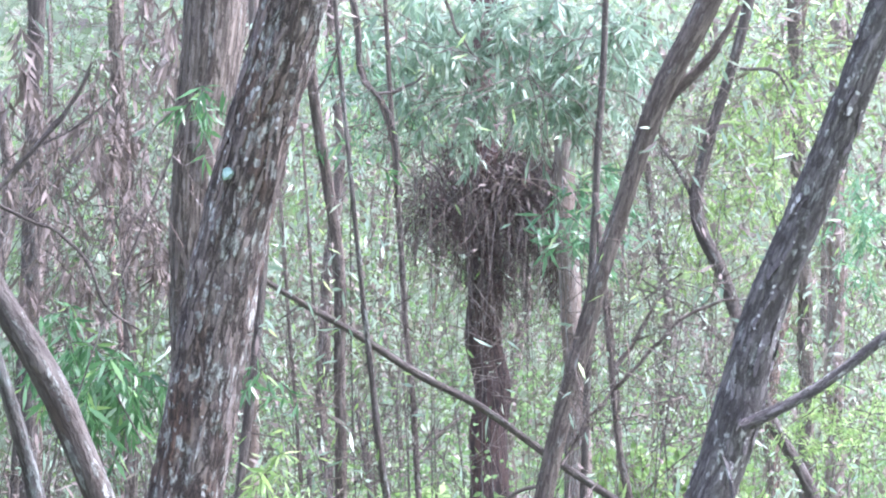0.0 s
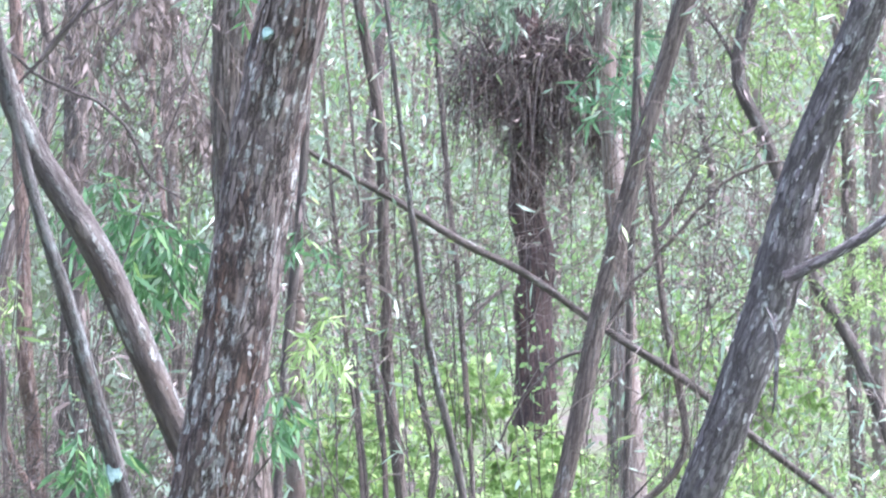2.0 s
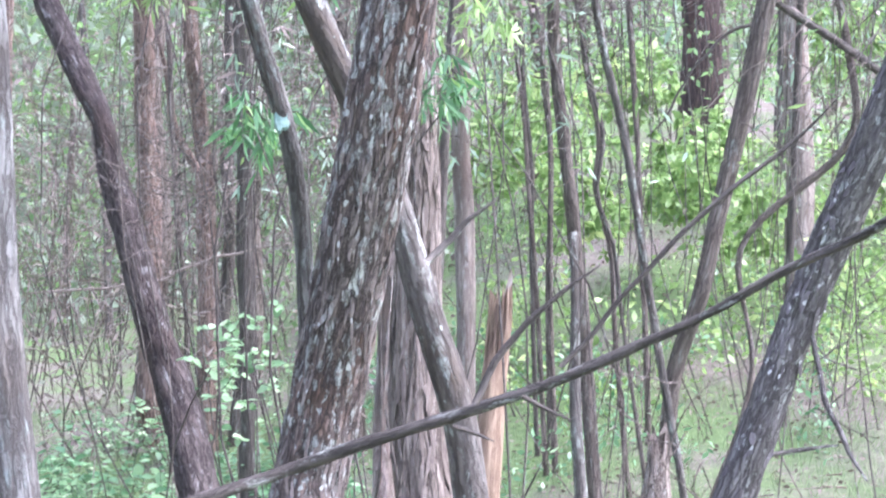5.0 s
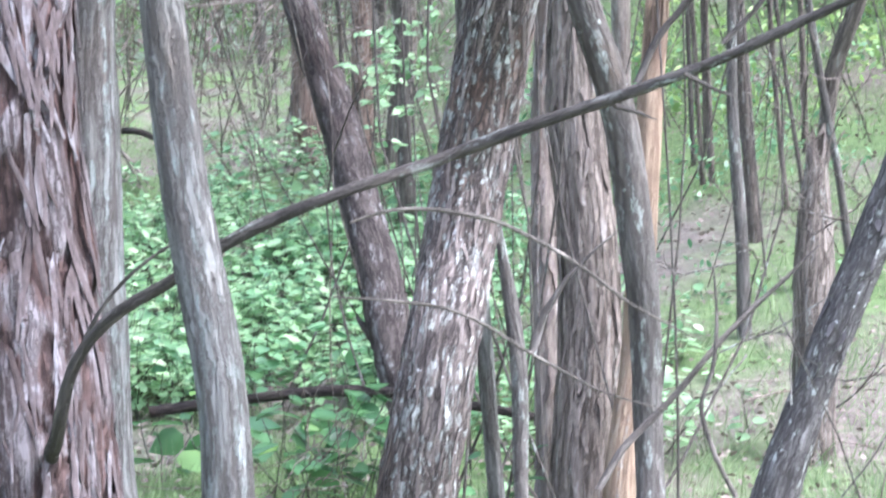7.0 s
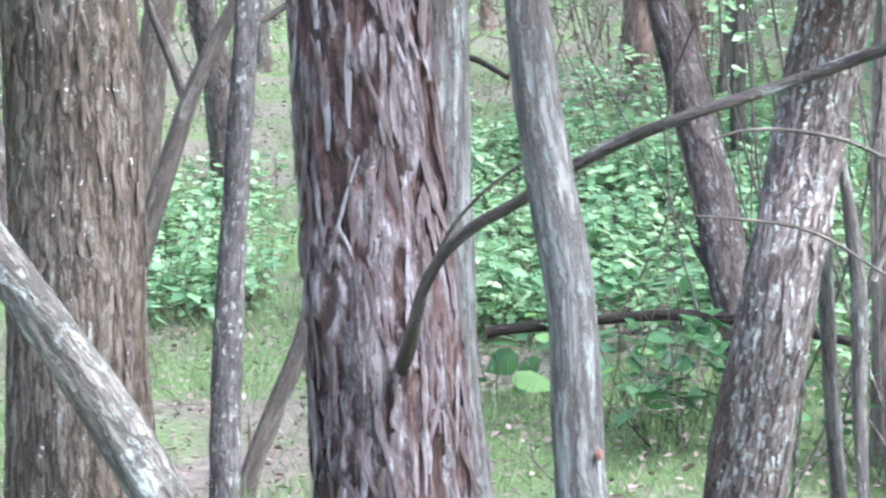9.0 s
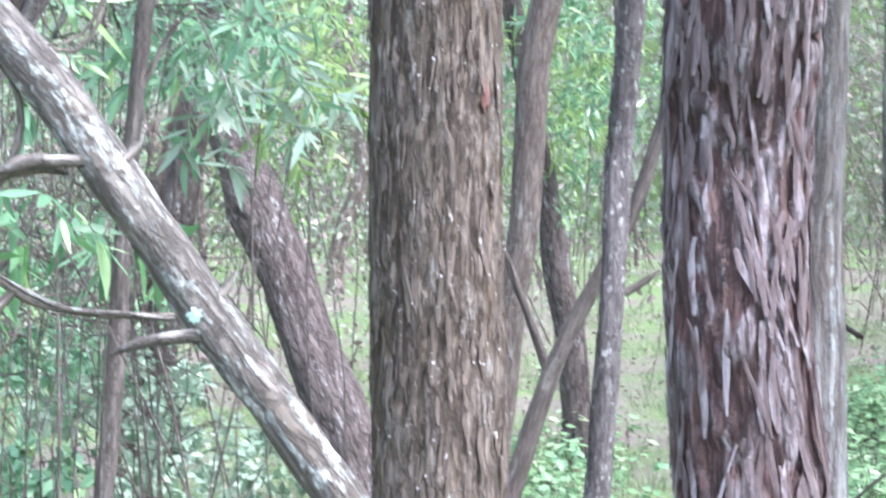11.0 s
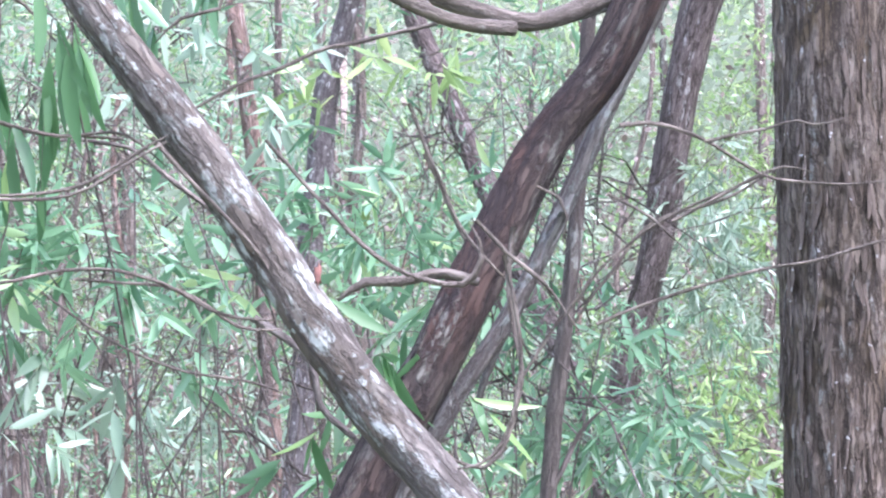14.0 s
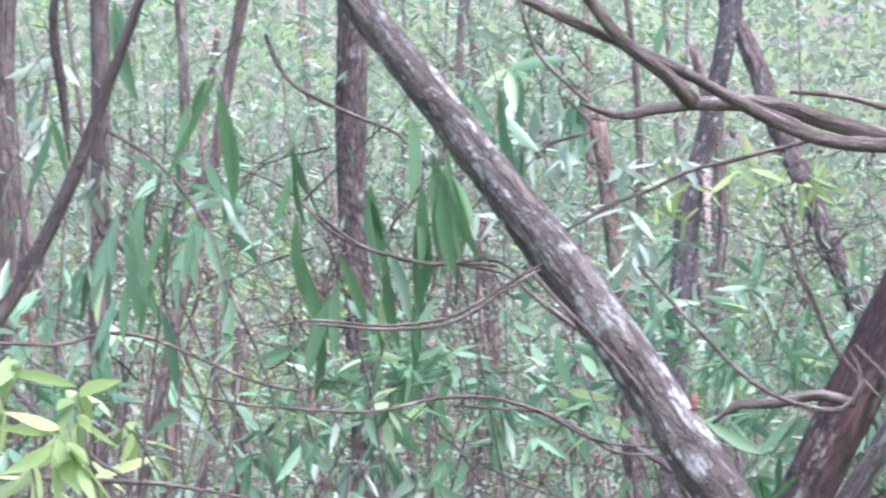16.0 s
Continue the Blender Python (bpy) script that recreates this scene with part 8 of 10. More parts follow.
shrub("acacia_shrub", "acacia spray with glossy spreading leaves", (-2.353, 6.649, 2.090), (0.22, 0.25, 0.14), 0.438, 16, 7, 0.088, "long", "acacia", 0.40, 0.18, 1, "olive", "branch", 0.0055)

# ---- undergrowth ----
herb("broadleaf_plant", "low undergrowth plant with level mid-green leaves", 0.09, 11.87, 0.16, 0.36, 7, 9, 0.057, "shaded_broad", 0.35)
herb("broadleaf_plant", "low undergrowth plant with level light green leaves", -0.86, 14.24, 0.16, 0.23, 6, 9, 0.056, "broad", 0.35)
herb("broadleaf_plant", "low undergrowth plant with level mid-green leaves", 0.47, 12.20, 0.16, 0.29, 6, 9, 0.084, "shaded_broad", 0.35)
herb("broadleaf_plant", "low undergrowth plant with level light green leaves", 0.26, 11.63, 0.16, 0.33, 6, 9, 0.070, "broad", 0.35)
herb("broadleaf_plant", "low undergrowth plant with level light green leaves", -0.20, 15.73, 0.16, 0.38, 8, 9, 0.081, "broad", 0.35)
herb("broadleaf_plant", "low undergrowth plant with level light green leaves", -1.46, 13.04, 0.16, 0.46, 6, 9, 0.062, "broad", 0.35)
herb("broadleaf_plant", "low undergrowth plant with level mid-green leaves", 0.26, 11.54, 0.16, 0.23, 8, 9, 0.055, "shaded_broad", 0.35)
herb("broadleaf_plant", "low undergrowth plant with level light green leaves", -0.57, 13.89, 0.16, 0.28, 7, 9, 0.065, "broad", 0.35)
herb("broadleaf_plant", "low undergrowth plant with level mid-green leaves", 0.11, 13.95, 0.16, 0.26, 6, 9, 0.068, "shaded_broad", 0.35)
herb("broadleaf_plant", "low undergrowth plant with level light green leaves", 0.10, 14.36, 0.16, 0.31, 7, 9, 0.079, "broad", 0.35)
herb("broadleaf_plant", "low undergrowth plant with level light green leaves", -0.55, 13.52, 0.16, 0.29, 8, 9, 0.083, "broad", 0.35)
herb("broadleaf_plant", "low undergrowth plant with level light green leaves", -1.33, 12.23, 0.16, 0.32, 5, 9, 0.084, "broad", 0.35)
herb("broadleaf_plant", "low undergrowth plant with level mid-green leaves", -0.68, 11.68, 0.16, 0.38, 7, 9, 0.077, "shaded_broad", 0.35)
herb("broadleaf_plant", "low undergrowth plant with level light green leaves", -0.17, 12.48, 0.16, 0.35, 5, 9, 0.062, "broad", 0.35)
herb("broadleaf_plant", "low undergrowth plant with level mid-green leaves", -0.29, 15.53, 0.16, 0.41, 8, 9, 0.066, "shaded_broad", 0.35)
herb("broadleaf_plant", "low undergrowth plant with level light green leaves", 0.10, 14.56, 0.16, 0.33, 7, 9, 0.079, "broad", 0.35)
herb("broadleaf_plant", "low undergrowth plant with level light green leaves", -0.77, 12.65, 0.16, 0.39, 5, 9, 0.085, "broad", 0.35)
herb("broadleaf_plant", "low undergrowth plant with level light green leaves", -0.07, 11.95, 0.16, 0.26, 8, 9, 0.076, "broad", 0.35)
herb("broadleaf_plant", "low undergrowth plant with level mid-green leaves", 0.20, 13.47, 0.16, 0.37, 7, 9, 0.084, "shaded_broad", 0.35)
herb("broadleaf_plant", "low undergrowth plant with level light green leaves", -1.02, 14.35, 0.16, 0.22, 6, 9, 0.068, "broad", 0.35)
herb("broadleaf_plant", "low undergrowth plant with level mid-green leaves", -0.24, 11.53, 0.16, 0.48, 7, 9, 0.085, "shaded_broad", 0.35)
herb("broadleaf_plant", "low undergrowth plant with level light green leaves", -1.13, 12.25, 0.16, 0.26, 6, 9, 0.067, "broad", 0.35)
herb("broadleaf_plant", "low undergrowth plant with level light green leaves", -1.35, 12.19, 0.16, 0.45, 7, 9, 0.071, "broad", 0.35)
herb("broadleaf_plant", "low undergrowth plant with level light green leaves", -1.12, 13.89, 0.16, 0.37, 5, 9, 0.058, "broad", 0.35)
herb("broadleaf_plant", "low undergrowth plant with level mid-green leaves", 0.24, 14.00, 0.16, 0.35, 6, 9, 0.055, "shaded_broad", 0.35)
herb("broadleaf_plant", "low undergrowth plant with level light green leaves", -1.35, 14.89, 0.16, 0.48, 5, 9, 0.082, "broad", 0.35)
herb("broadleaf_plant", "low undergrowth plant with level mid-green leaves", -0.62, 13.85, 0.16, 0.41, 6, 9, 0.065, "shaded_broad", 0.35)
herb("broadleaf_plant", "low undergrowth plant with level light green leaves", 0.08, 13.59, 0.16, 0.39, 8, 9, 0.077, "broad", 0.35)
herb("broadleaf_plant", "low undergrowth plant with level light green leaves", -0.52, 12.63, 0.16, 0.42, 6, 9, 0.056, "broad", 0.35)
herb("broadleaf_plant", "low undergrowth plant with level light green leaves", -1.55, 15.80, 0.16, 0.28, 5, 9, 0.056, "broad", 0.35)
herb("broadleaf_plant", "low undergrowth plant with level mid-green leaves", -1.16, 13.31, 0.16, 0.47, 8, 9, 0.066, "shaded_broad", 0.35)
herb("broadleaf_plant", "low undergrowth plant with level light green leaves", -0.70, 12.78, 0.16, 0.44, 6, 9, 0.083, "broad", 0.35)
herb("broadleaf_plant", "low undergrowth plant with level mid-green leaves", -0.78, 12.69, 0.16, 0.32, 5, 9, 0.062, "shaded_broad", 0.35)
herb("broadleaf_plant", "low undergrowth plant with level light green leaves", 0.24, 12.98, 0.16, 0.42, 8, 9, 0.071, "broad", 0.35)
herb("broadleaf_plant", "low undergrowth plant with level light green leaves", -0.98, 13.82, 0.16, 0.23, 5, 9, 0.071, "broad", 0.35)
herb("broadleaf_plant", "low undergrowth plant with level light green leaves", -0.55, 12.05, 0.16, 0.23, 5, 9, 0.072, "broad", 0.35)
herb("broadleaf_plant", "low undergrowth plant with level mid-green leaves", -0.56, 13.07, 0.16, 0.42, 7, 9, 0.072, "shaded_broad", 0.35)
herb("broadleaf_plant", "low undergrowth plant with level light green leaves", -0.56, 12.99, 0.16, 0.29, 7, 9, 0.072, "broad", 0.35)
herb("broadleaf_plant", "low undergrowth plant with level mid-green leaves", -0.20, 14.92, 0.16, 0.50, 7, 9, 0.084, "shaded_broad", 0.35)
herb("broadleaf_plant", "low undergrowth plant with level light green leaves", -1.06, 14.14, 0.16, 0.29, 7, 9, 0.056, "broad", 0.35)
herb("broadleaf_plant", "low undergrowth plant with level light green leaves", -1.88, 15.72, 0.16, 0.46, 6, 9, 0.076, "broad", 0.35)
herb("broadleaf_plant", "low undergrowth plant with level light green leaves", -1.37, 16.83, 0.16, 0.27, 5, 9, 0.075, "broad", 0.35)
herb("broadleaf_plant", "low undergrowth plant with level mid-green leaves", -0.55, 13.32, 0.16, 0.35, 5, 9, 0.070, "shaded_broad", 0.35)
herb("broadleaf_plant", "low undergrowth plant with level light green leaves", 0.38, 14.20, 0.16, 0.43, 6, 9, 0.063, "broad", 0.35)
herb("broadleaf_plant", "low undergrowth plant with level mid-green leaves", -1.36, 15.01, 0.16, 0.25, 7, 9, 0.066, "shaded_broad", 0.35)
herb("broadleaf_plant", "low undergrowth plant with level light green leaves", -1.64, 17.54, 0.16, 0.24, 8, 9, 0.061, "broad", 0.35)
herb("broadleaf_plant", "low undergrowth plant with level light green leaves", -0.72, 13.15, 0.16, 0.49, 6, 9, 0.062, "broad", 0.35)
herb("broadleaf_plant", "low undergrowth plant with level light green leaves", -0.27, 11.58, 0.16, 0.25, 8, 9, 0.081, "broad", 0.35)
herb("broadleaf_plant", "low undergrowth plant with level mid-green leaves", -0.72, 12.33, 0.16, 0.31, 8, 9, 0.070, "shaded_broad", 0.35)
herb("broadleaf_plant", "low undergrowth plant with level light green leaves", -1.33, 12.60, 0.16, 0.45, 7, 9, 0.069, "broad", 0.35)
herb("broadleaf_plant", "low undergrowth plant with level mid-green leaves", -0.70, 11.63, 0.16, 0.32, 5, 9, 0.068, "shaded_broad", 0.35)
herb("broadleaf_plant", "low undergrowth plant with level light green leaves", -0.90, 14.52, 0.16, 0.24, 8, 9, 0.063, "broad", 0.35)
herb("broadleaf_plant", "low undergrowth plant with level light green leaves", -1.43, 16.91, 0.16, 0.37, 8, 9, 0.056, "broad", 0.35)
herb("broadleaf_plant", "low undergrowth plant with level light green leaves", -1.16, 11.88, 0.16, 0.26, 6, 9, 0.066, "broad", 0.35)
herb("broadleaf_plant", "low undergrowth plant with level mid-green leaves", 0.45, 14.56, 0.16, 0.33, 5, 9, 0.056, "shaded_broad", 0.35)
herb("broadleaf_plant", "low undergrowth plant with level light green leaves", -1.33, 11.86, 0.16, 0.41, 8, 9, 0.063, "broad", 0.35)
herb("broadleaf_plant", "low undergrowth plant with level mid-green leaves", -0.67, 15.02, 0.16, 0.47, 5, 9, 0.057, "shaded_broad", 0.35)
herb("broadleaf_plant", "low undergrowth plant with level light green leaves", -0.57, 15.35, 0.16, 0.33, 8, 9, 0.077, "broad", 0.35)
herb("broadleaf_plant", "low undergrowth plant with level light green leaves", -0.10, 14.84, 0.16, 0.31, 5, 9, 0.067, "broad", 0.35)
herb("broadleaf_plant", "low undergrowth plant with level light green leaves", -0.15, 12.07, 0.16, 0.31, 6, 9, 0.068, "broad", 0.35)
herb("broadleaf_plant", "low undergrowth plant with level mid-green leaves", -1.65, 14.81, 0.16, 0.49, 8, 9, 0.072, "shaded_broad", 0.35)
herb("broadleaf_plant", "low undergrowth plant with level light green leaves", -0.32, 13.09, 0.16, 0.45, 7, 9, 0.063, "broad", 0.35)
herb("broadleaf_plant", "low undergrowth plant with level mid-green leaves", -0.85, 11.91, 0.16, 0.36, 5, 9, 0.059, "shaded_broad", 0.35)
herb("broadleaf_plant", "low undergrowth plant with level light green leaves", 0.05, 13.26, 0.16, 0.35, 8, 9, 0.081, "broad", 0.35)
herb("broadleaf_plant", "low undergrowth plant with level light green leaves", -1.40, 13.86, 0.16, 0.29, 5, 9, 0.080, "broad", 0.35)
herb("broadleaf_plant", "low undergrowth plant with level light green leaves", -0.72, 12.33, 0.16, 0.22, 6, 9, 0.085, "broad", 0.35)
herb("broadleaf_plant", "low undergrowth plant with level mid-green leaves", 0.39, 12.16, 0.16, 0.28, 7, 9, 0.061, "shaded_broad", 0.35)
herb("broadleaf_plant", "low undergrowth plant with level light green leaves", -1.04, 16.82, 0.16, 0.24, 7, 9, 0.060, "broad", 0.35)
herb("broadleaf_plant", "low undergrowth plant with level mid-green leaves", -1.14, 12.21, 0.16, 0.29, 6, 9, 0.055, "shaded_broad", 0.35)
herb("broadleaf_plant", "low undergrowth plant with level light green leaves", -1.93, 17.14, 0.16, 0.48, 8, 9, 0.080, "broad", 0.35)
herb("broadleaf_plant", "low undergrowth plant with level light green leaves", -1.43, 11.85, 0.16, 0.28, 6, 9, 0.073, "broad", 0.35)
herb("broadleaf_plant", "low undergrowth plant with level light green leaves", -1.04, 11.60, 0.16, 0.32, 6, 9, 0.072, "broad", 0.35)
herb("broadleaf_plant", "low undergrowth plant with level mid-green leaves", -0.43, 14.63, 0.16, 0.43, 8, 9, 0.073, "shaded_broad", 0.35)
herb("broadleaf_plant", "low undergrowth plant with level light green leaves", -1.35, 12.39, 0.16, 0.41, 8, 9, 0.070, "broad", 0.35)
herb("broadleaf_plant", "low undergrowth plant with level mid-green leaves", -0.24, 14.55, 0.16, 0.31, 5, 9, 0.057, "shaded_broad", 0.35)
herb("broadleaf_plant", "low undergrowth plant with level light green leaves", -0.41, 15.20, 0.16, 0.29, 7, 9, 0.082, "broad", 0.35)
herb("broadleaf_plant", "low undergrowth plant with level light green leaves", -0.40, 14.83, 0.16, 0.42, 7, 9, 0.082, "broad", 0.35)
herb("broadleaf_plant", "low undergrowth plant with level light green leaves", 0.09, 13.87, 0.16, 0.38, 8, 9, 0.073, "broad", 0.35)
herb("broadleaf_plant", "low undergrowth plant with level mid-green leaves", -1.40, 12.96, 0.16, 0.37, 5, 9, 0.077, "shaded_broad", 0.35)
herb("broadleaf_plant", "low undergrowth plant with level light green leaves", -1.74, 15.90, 0.16, 0.50, 7, 9, 0.064, "broad", 0.35)
herb("broadleaf_plant", "low undergrowth plant with level mid-green leaves", -1.35, 16.75, 0.16, 0.31, 7, 9, 0.056, "shaded_broad", 0.35)
herb("broadleaf_plant", "low undergrowth plant with level light green leaves", -1.15, 15.31, 0.16, 0.26, 7, 9, 0.079, "broad", 0.35)
herb("broadleaf_plant", "low undergrowth plant with level light green leaves", 0.37, 11.34, 0.16, 0.34, 5, 9, 0.065, "broad", 0.35)
herb("broadleaf_plant", "low undergrowth plant with level light green leaves", -0.53, 14.18, 0.16, 0.42, 5, 9, 0.077, "broad", 0.35)
herb("broadleaf_plant", "low undergrowth plant with level mid-green leaves", 0.29, 13.06, 0.16, 0.29, 7, 9, 0.082, "shaded_broad", 0.35)
herb("broadleaf_plant", "low undergrowth plant with level light green leaves", -1.61, 15.87, 0.16, 0.40, 8, 9, 0.080, "broad", 0.35)
herb("broadleaf_plant", "low undergrowth plant with level mid-green leaves", 0.49, 14.97, 0.16, 0.27, 8, 9, 0.072, "shaded_broad", 0.35)
herb("broadleaf_plant", "low undergrowth plant with level light green leaves", 0.04, 12.89, 0.16, 0.37, 6, 9, 0.062, "broad", 0.35)
herb("broadleaf_plant", "low undergrowth plant with level light green leaves", -0.22, 12.97, 0.16, 0.48, 8, 9, 0.059, "broad", 0.35)
herb("broadleaf_plant", "low undergrowth plant with level light green leaves", -0.96, 14.76, 0.16, 0.35, 5, 9, 0.060, "broad", 0.35)
herb("broadleaf_plant", "low undergrowth plant with level mid-green leaves", -0.10, 11.91, 0.16, 0.22, 8, 9, 0.058, "shaded_broad", 0.35)
herb("broadleaf_plant", "low undergrowth plant with level light green leaves", -1.01, 13.86, 0.16, 0.34, 8, 9, 0.061, "broad", 0.35)
herb("broadleaf_plant", "low undergrowth plant with level mid-green leaves", -0.05, 11.83, 0.16, 0.28, 5, 9, 0.071, "shaded_broad", 0.35)
herb("broadleaf_plant", "low undergrowth plant with level light green leaves", -1.17, 11.80, 0.16, 0.46, 5, 9, 0.080, "broad", 0.35)
herb("broadleaf_plant", "low undergrowth plant with level light green leaves", -0.69, 12.29, 0.16, 0.33, 8, 9, 0.058, "broad", 0.35)
herb("broadleaf_plant", "low undergrowth plant with level light green leaves", -1.52, 13.07, 0.16, 0.27, 6, 9, 0.084, "broad", 0.35)
herb("broadleaf_plant", "low undergrowth plant with level mid-green leaves", -0.41, 13.08, 0.16, 0.47, 6, 9, 0.055, "shaded_broad", 0.35)
herb("broadleaf_plant", "low undergrowth plant with level light green leaves", -1.22, 14.12, 0.16, 0.26, 6, 9, 0.063, "broad", 0.35)
herb("broadleaf_plant", "low undergrowth plant with level mid-green leaves", -0.04, 13.79, 0.16, 0.32, 8, 9, 0.071, "shaded_broad", 0.35)
herb("broadleaf_plant", "low undergrowth plant with level light green leaves", 0.54, 14.16, 0.16, 0.46, 5, 9, 0.078, "broad", 0.35)
herb("broadleaf_plant", "low undergrowth plant with level light green leaves", -0.33, 13.21, 0.16, 0.37, 7, 9, 0.072, "broad", 0.35)
herb("broadleaf_plant", "low undergrowth plant with level light green leaves", 0.44, 11.95, 0.16, 0.35, 5, 9, 0.068, "broad", 0.35)
herb("broadleaf_plant", "low undergrowth plant with level mid-green leaves", 0.28, 15.38, 0.16, 0.28, 7, 9, 0.075, "shaded_broad", 0.35)
herb("broadleaf_plant", "low undergrowth plant with level light green leaves", 0.15, 12.93, 0.16, 0.23, 8, 9, 0.071, "broad", 0.35)
herb("broadleaf_plant", "low undergrowth plant with level mid-green leaves", -0.32, 15.69, 0.16, 0.35, 7, 9, 0.057, "shaded_broad", 0.35)
herb("broadleaf_plant", "low undergrowth plant with level light green leaves", -1.92, 16.81, 0.16, 0.41, 8, 9, 0.082, "broad", 0.35)
herb("broadleaf_plant", "low undergrowth plant with level light green leaves", -1.19, 12.20, 0.16, 0.28, 7, 9, 0.078, "broad", 0.35)
herb("broadleaf_plant", "low undergrowth plant with level light green leaves", -1.46, 14.10, 0.16, 0.46, 7, 9, 0.066, "broad", 0.35)
herb("broadleaf_plant", "low undergrowth plant with level mid-green leaves", 0.09, 13.30, 0.16, 0.48, 5, 9, 0.080, "shaded_broad", 0.35)
herb("broadleaf_plant", "low undergrowth plant with level light green leaves", -1.65, 15.02, 0.16, 0.26, 6, 9, 0.067, "broad", 0.35)
herb("broadleaf_plant", "low undergrowth plant with level mid-green leaves", -0.86, 15.25, 0.16, 0.34, 8, 9, 0.072, "shaded_broad", 0.35)
herb("broadleaf_plant", "low undergrowth plant with level light green leaves", -1.06, 12.75, 0.16, 0.42, 7, 9, 0.068, "broad", 0.35)
herb("broadleaf_plant", "low undergrowth plant with level light green leaves", -0.75, 15.58, 0.16, 0.45, 7, 9, 0.064, "broad", 0.35)
herb("broadleaf_plant", "low undergrowth plant with level light green leaves", 0.38, 13.71, 0.16, 0.28, 6, 9, 0.066, "broad", 0.35)
herb("broadleaf_plant", "low undergrowth plant with level mid-green leaves", -0.51, 13.00, 0.16, 0.33, 6, 9, 0.056, "shaded_broad", 0.35)
herb("broadleaf_plant", "low undergrowth plant with level light green leaves", 0.35, 13.06, 0.16, 0.35, 7, 9, 0.068, "broad", 0.35)
herb("broadleaf_plant", "low undergrowth plant with level mid-green leaves", -0.96, 12.27, 0.16, 0.35, 8, 9, 0.066, "shaded_broad", 0.35)
herb("broadleaf_plant", "low undergrowth plant with level light green leaves", -0.63, 14.33, 0.16, 0.25, 5, 9, 0.082, "broad", 0.35)
herb("broadleaf_plant", "low undergrowth plant with level light green leaves", -1.25, 12.73, 0.16, 0.34, 7, 9, 0.075, "broad", 0.35)
herb("broadleaf_plant", "low undergrowth plant with level light green leaves", -1.69, 14.11, 0.16, 0.35, 6, 9, 0.068, "broad", 0.35)
herb("broadleaf_plant", "low undergrowth plant with level mid-green leaves", -2.15, 17.68, 0.16, 0.36, 5, 9, 0.065, "shaded_broad", 0.35)
herb("broadleaf_plant", "low undergrowth plant with level light green leaves", -1.53, 14.79, 0.16, 0.41, 6, 9, 0.080, "broad", 0.35)
herb("broadleaf_plant", "low undergrowth plant with level mid-green leaves", 0.02, 15.78, 0.16, 0.31, 7, 9, 0.079, "shaded_broad", 0.35)
herb("broadleaf_plant", "low undergrowth plant with level light green leaves", -0.38, 12.10, 0.16, 0.41, 6, 9, 0.057, "broad", 0.35)
herb("broadleaf_plant", "low undergrowth plant with level light green leaves", 0.45, 12.61, 0.16, 0.39, 8, 9, 0.082, "broad", 0.35)
herb("broadleaf_plant", "low undergrowth plant with level light green leaves", 0.52, 13.42, 0.16, 0.36, 6, 9, 0.057, "broad", 0.35)
herb("broadleaf_plant", "low undergrowth plant with level mid-green leaves", 0.01, 12.57, 0.16, 0.29, 8, 9, 0.071, "shaded_broad", 0.35)
herb("broadleaf_plant", "low undergrowth plant with level light green leaves", 0.32, 11.71, 0.16, 0.25, 8, 9, 0.062, "broad", 0.35)
herb("broadleaf_plant", "low undergrowth plant with level mid-green leaves", 0.22, 15.29, 0.16, 0.26, 6, 9, 0.079, "shaded_broad", 0.35)
herb("broadleaf_plant", "low undergrowth plant with level light green leaves", -1.20, 14.82, 0.16, 0.23, 8, 9, 0.059, "broad", 0.35)
herb("broadleaf_plant", "low undergrowth plant with level light green leaves", -1.63, 13.55, 0.16, 0.39, 6, 9, 0.080, "broad", 0.35)
herb("broadleaf_plant", "low undergrowth plant with level light green leaves", -0.57, 13.07, 0.16, 0.41, 5, 9, 0.061, "broad", 0.35)
herb("broadleaf_plant", "low undergrowth plant with level mid-green leaves", 0.10, 13.51, 0.16, 0.36, 5, 9, 0.063, "shaded_broad", 0.35)
herb("broadleaf_plant", "low undergrowth plant with level light green leaves", -0.61, 12.54, 0.16, 0.35, 5, 9, 0.072, "broad", 0.35)
herb("broadleaf_plant", "low undergrowth plant with level mid-green leaves", -0.00, 13.63, 0.16, 0.22, 5, 9, 0.083, "shaded_broad", 0.35)
herb("broadleaf_plant", "low undergrowth plant with level light green leaves", -1.65, 14.24, 0.16, 0.40, 7, 9, 0.070, "broad", 0.35)
herb("broadleaf_plant", "low undergrowth plant with level light green leaves", -1.47, 13.89, 0.16, 0.24, 5, 9, 0.065, "broad", 0.35)
herb("broadleaf_plant", "low undergrowth plant with level light green leaves", -1.30, 13.91, 0.16, 0.48, 5, 9, 0.061, "broad", 0.35)
herb("broadleaf_plant", "low undergrowth plant with level mid-green leaves", 0.50, 13.42, 0.16, 0.45, 5, 9, 0.078, "shaded_broad", 0.35)
herb("broadleaf_plant", "low undergrowth plant with level light green leaves", 0.20, 11.67, 0.16, 0.26, 7, 9, 0.082, "broad", 0.35)
herb("broadleaf_plant", "low undergrowth plant with level mid-green leaves", -2.81, 12.64, 0.16, 0.26, 6, 9, 0.064, "shaded_broad", 0.35)
herb("broadleaf_plant", "low undergrowth plant with level light green leaves", -2.90, 13.08, 0.16, 0.33, 6, 9, 0.072, "broad", 0.35)
herb("broadleaf_plant", "low undergrowth plant with level light green leaves", -3.05, 14.00, 0.16, 0.48, 6, 9, 0.073, "broad", 0.35)
herb("broadleaf_plant", "low undergrowth plant with level light green leaves", -2.62, 12.64, 0.16, 0.50, 6, 9, 0.065, "broad", 0.35)
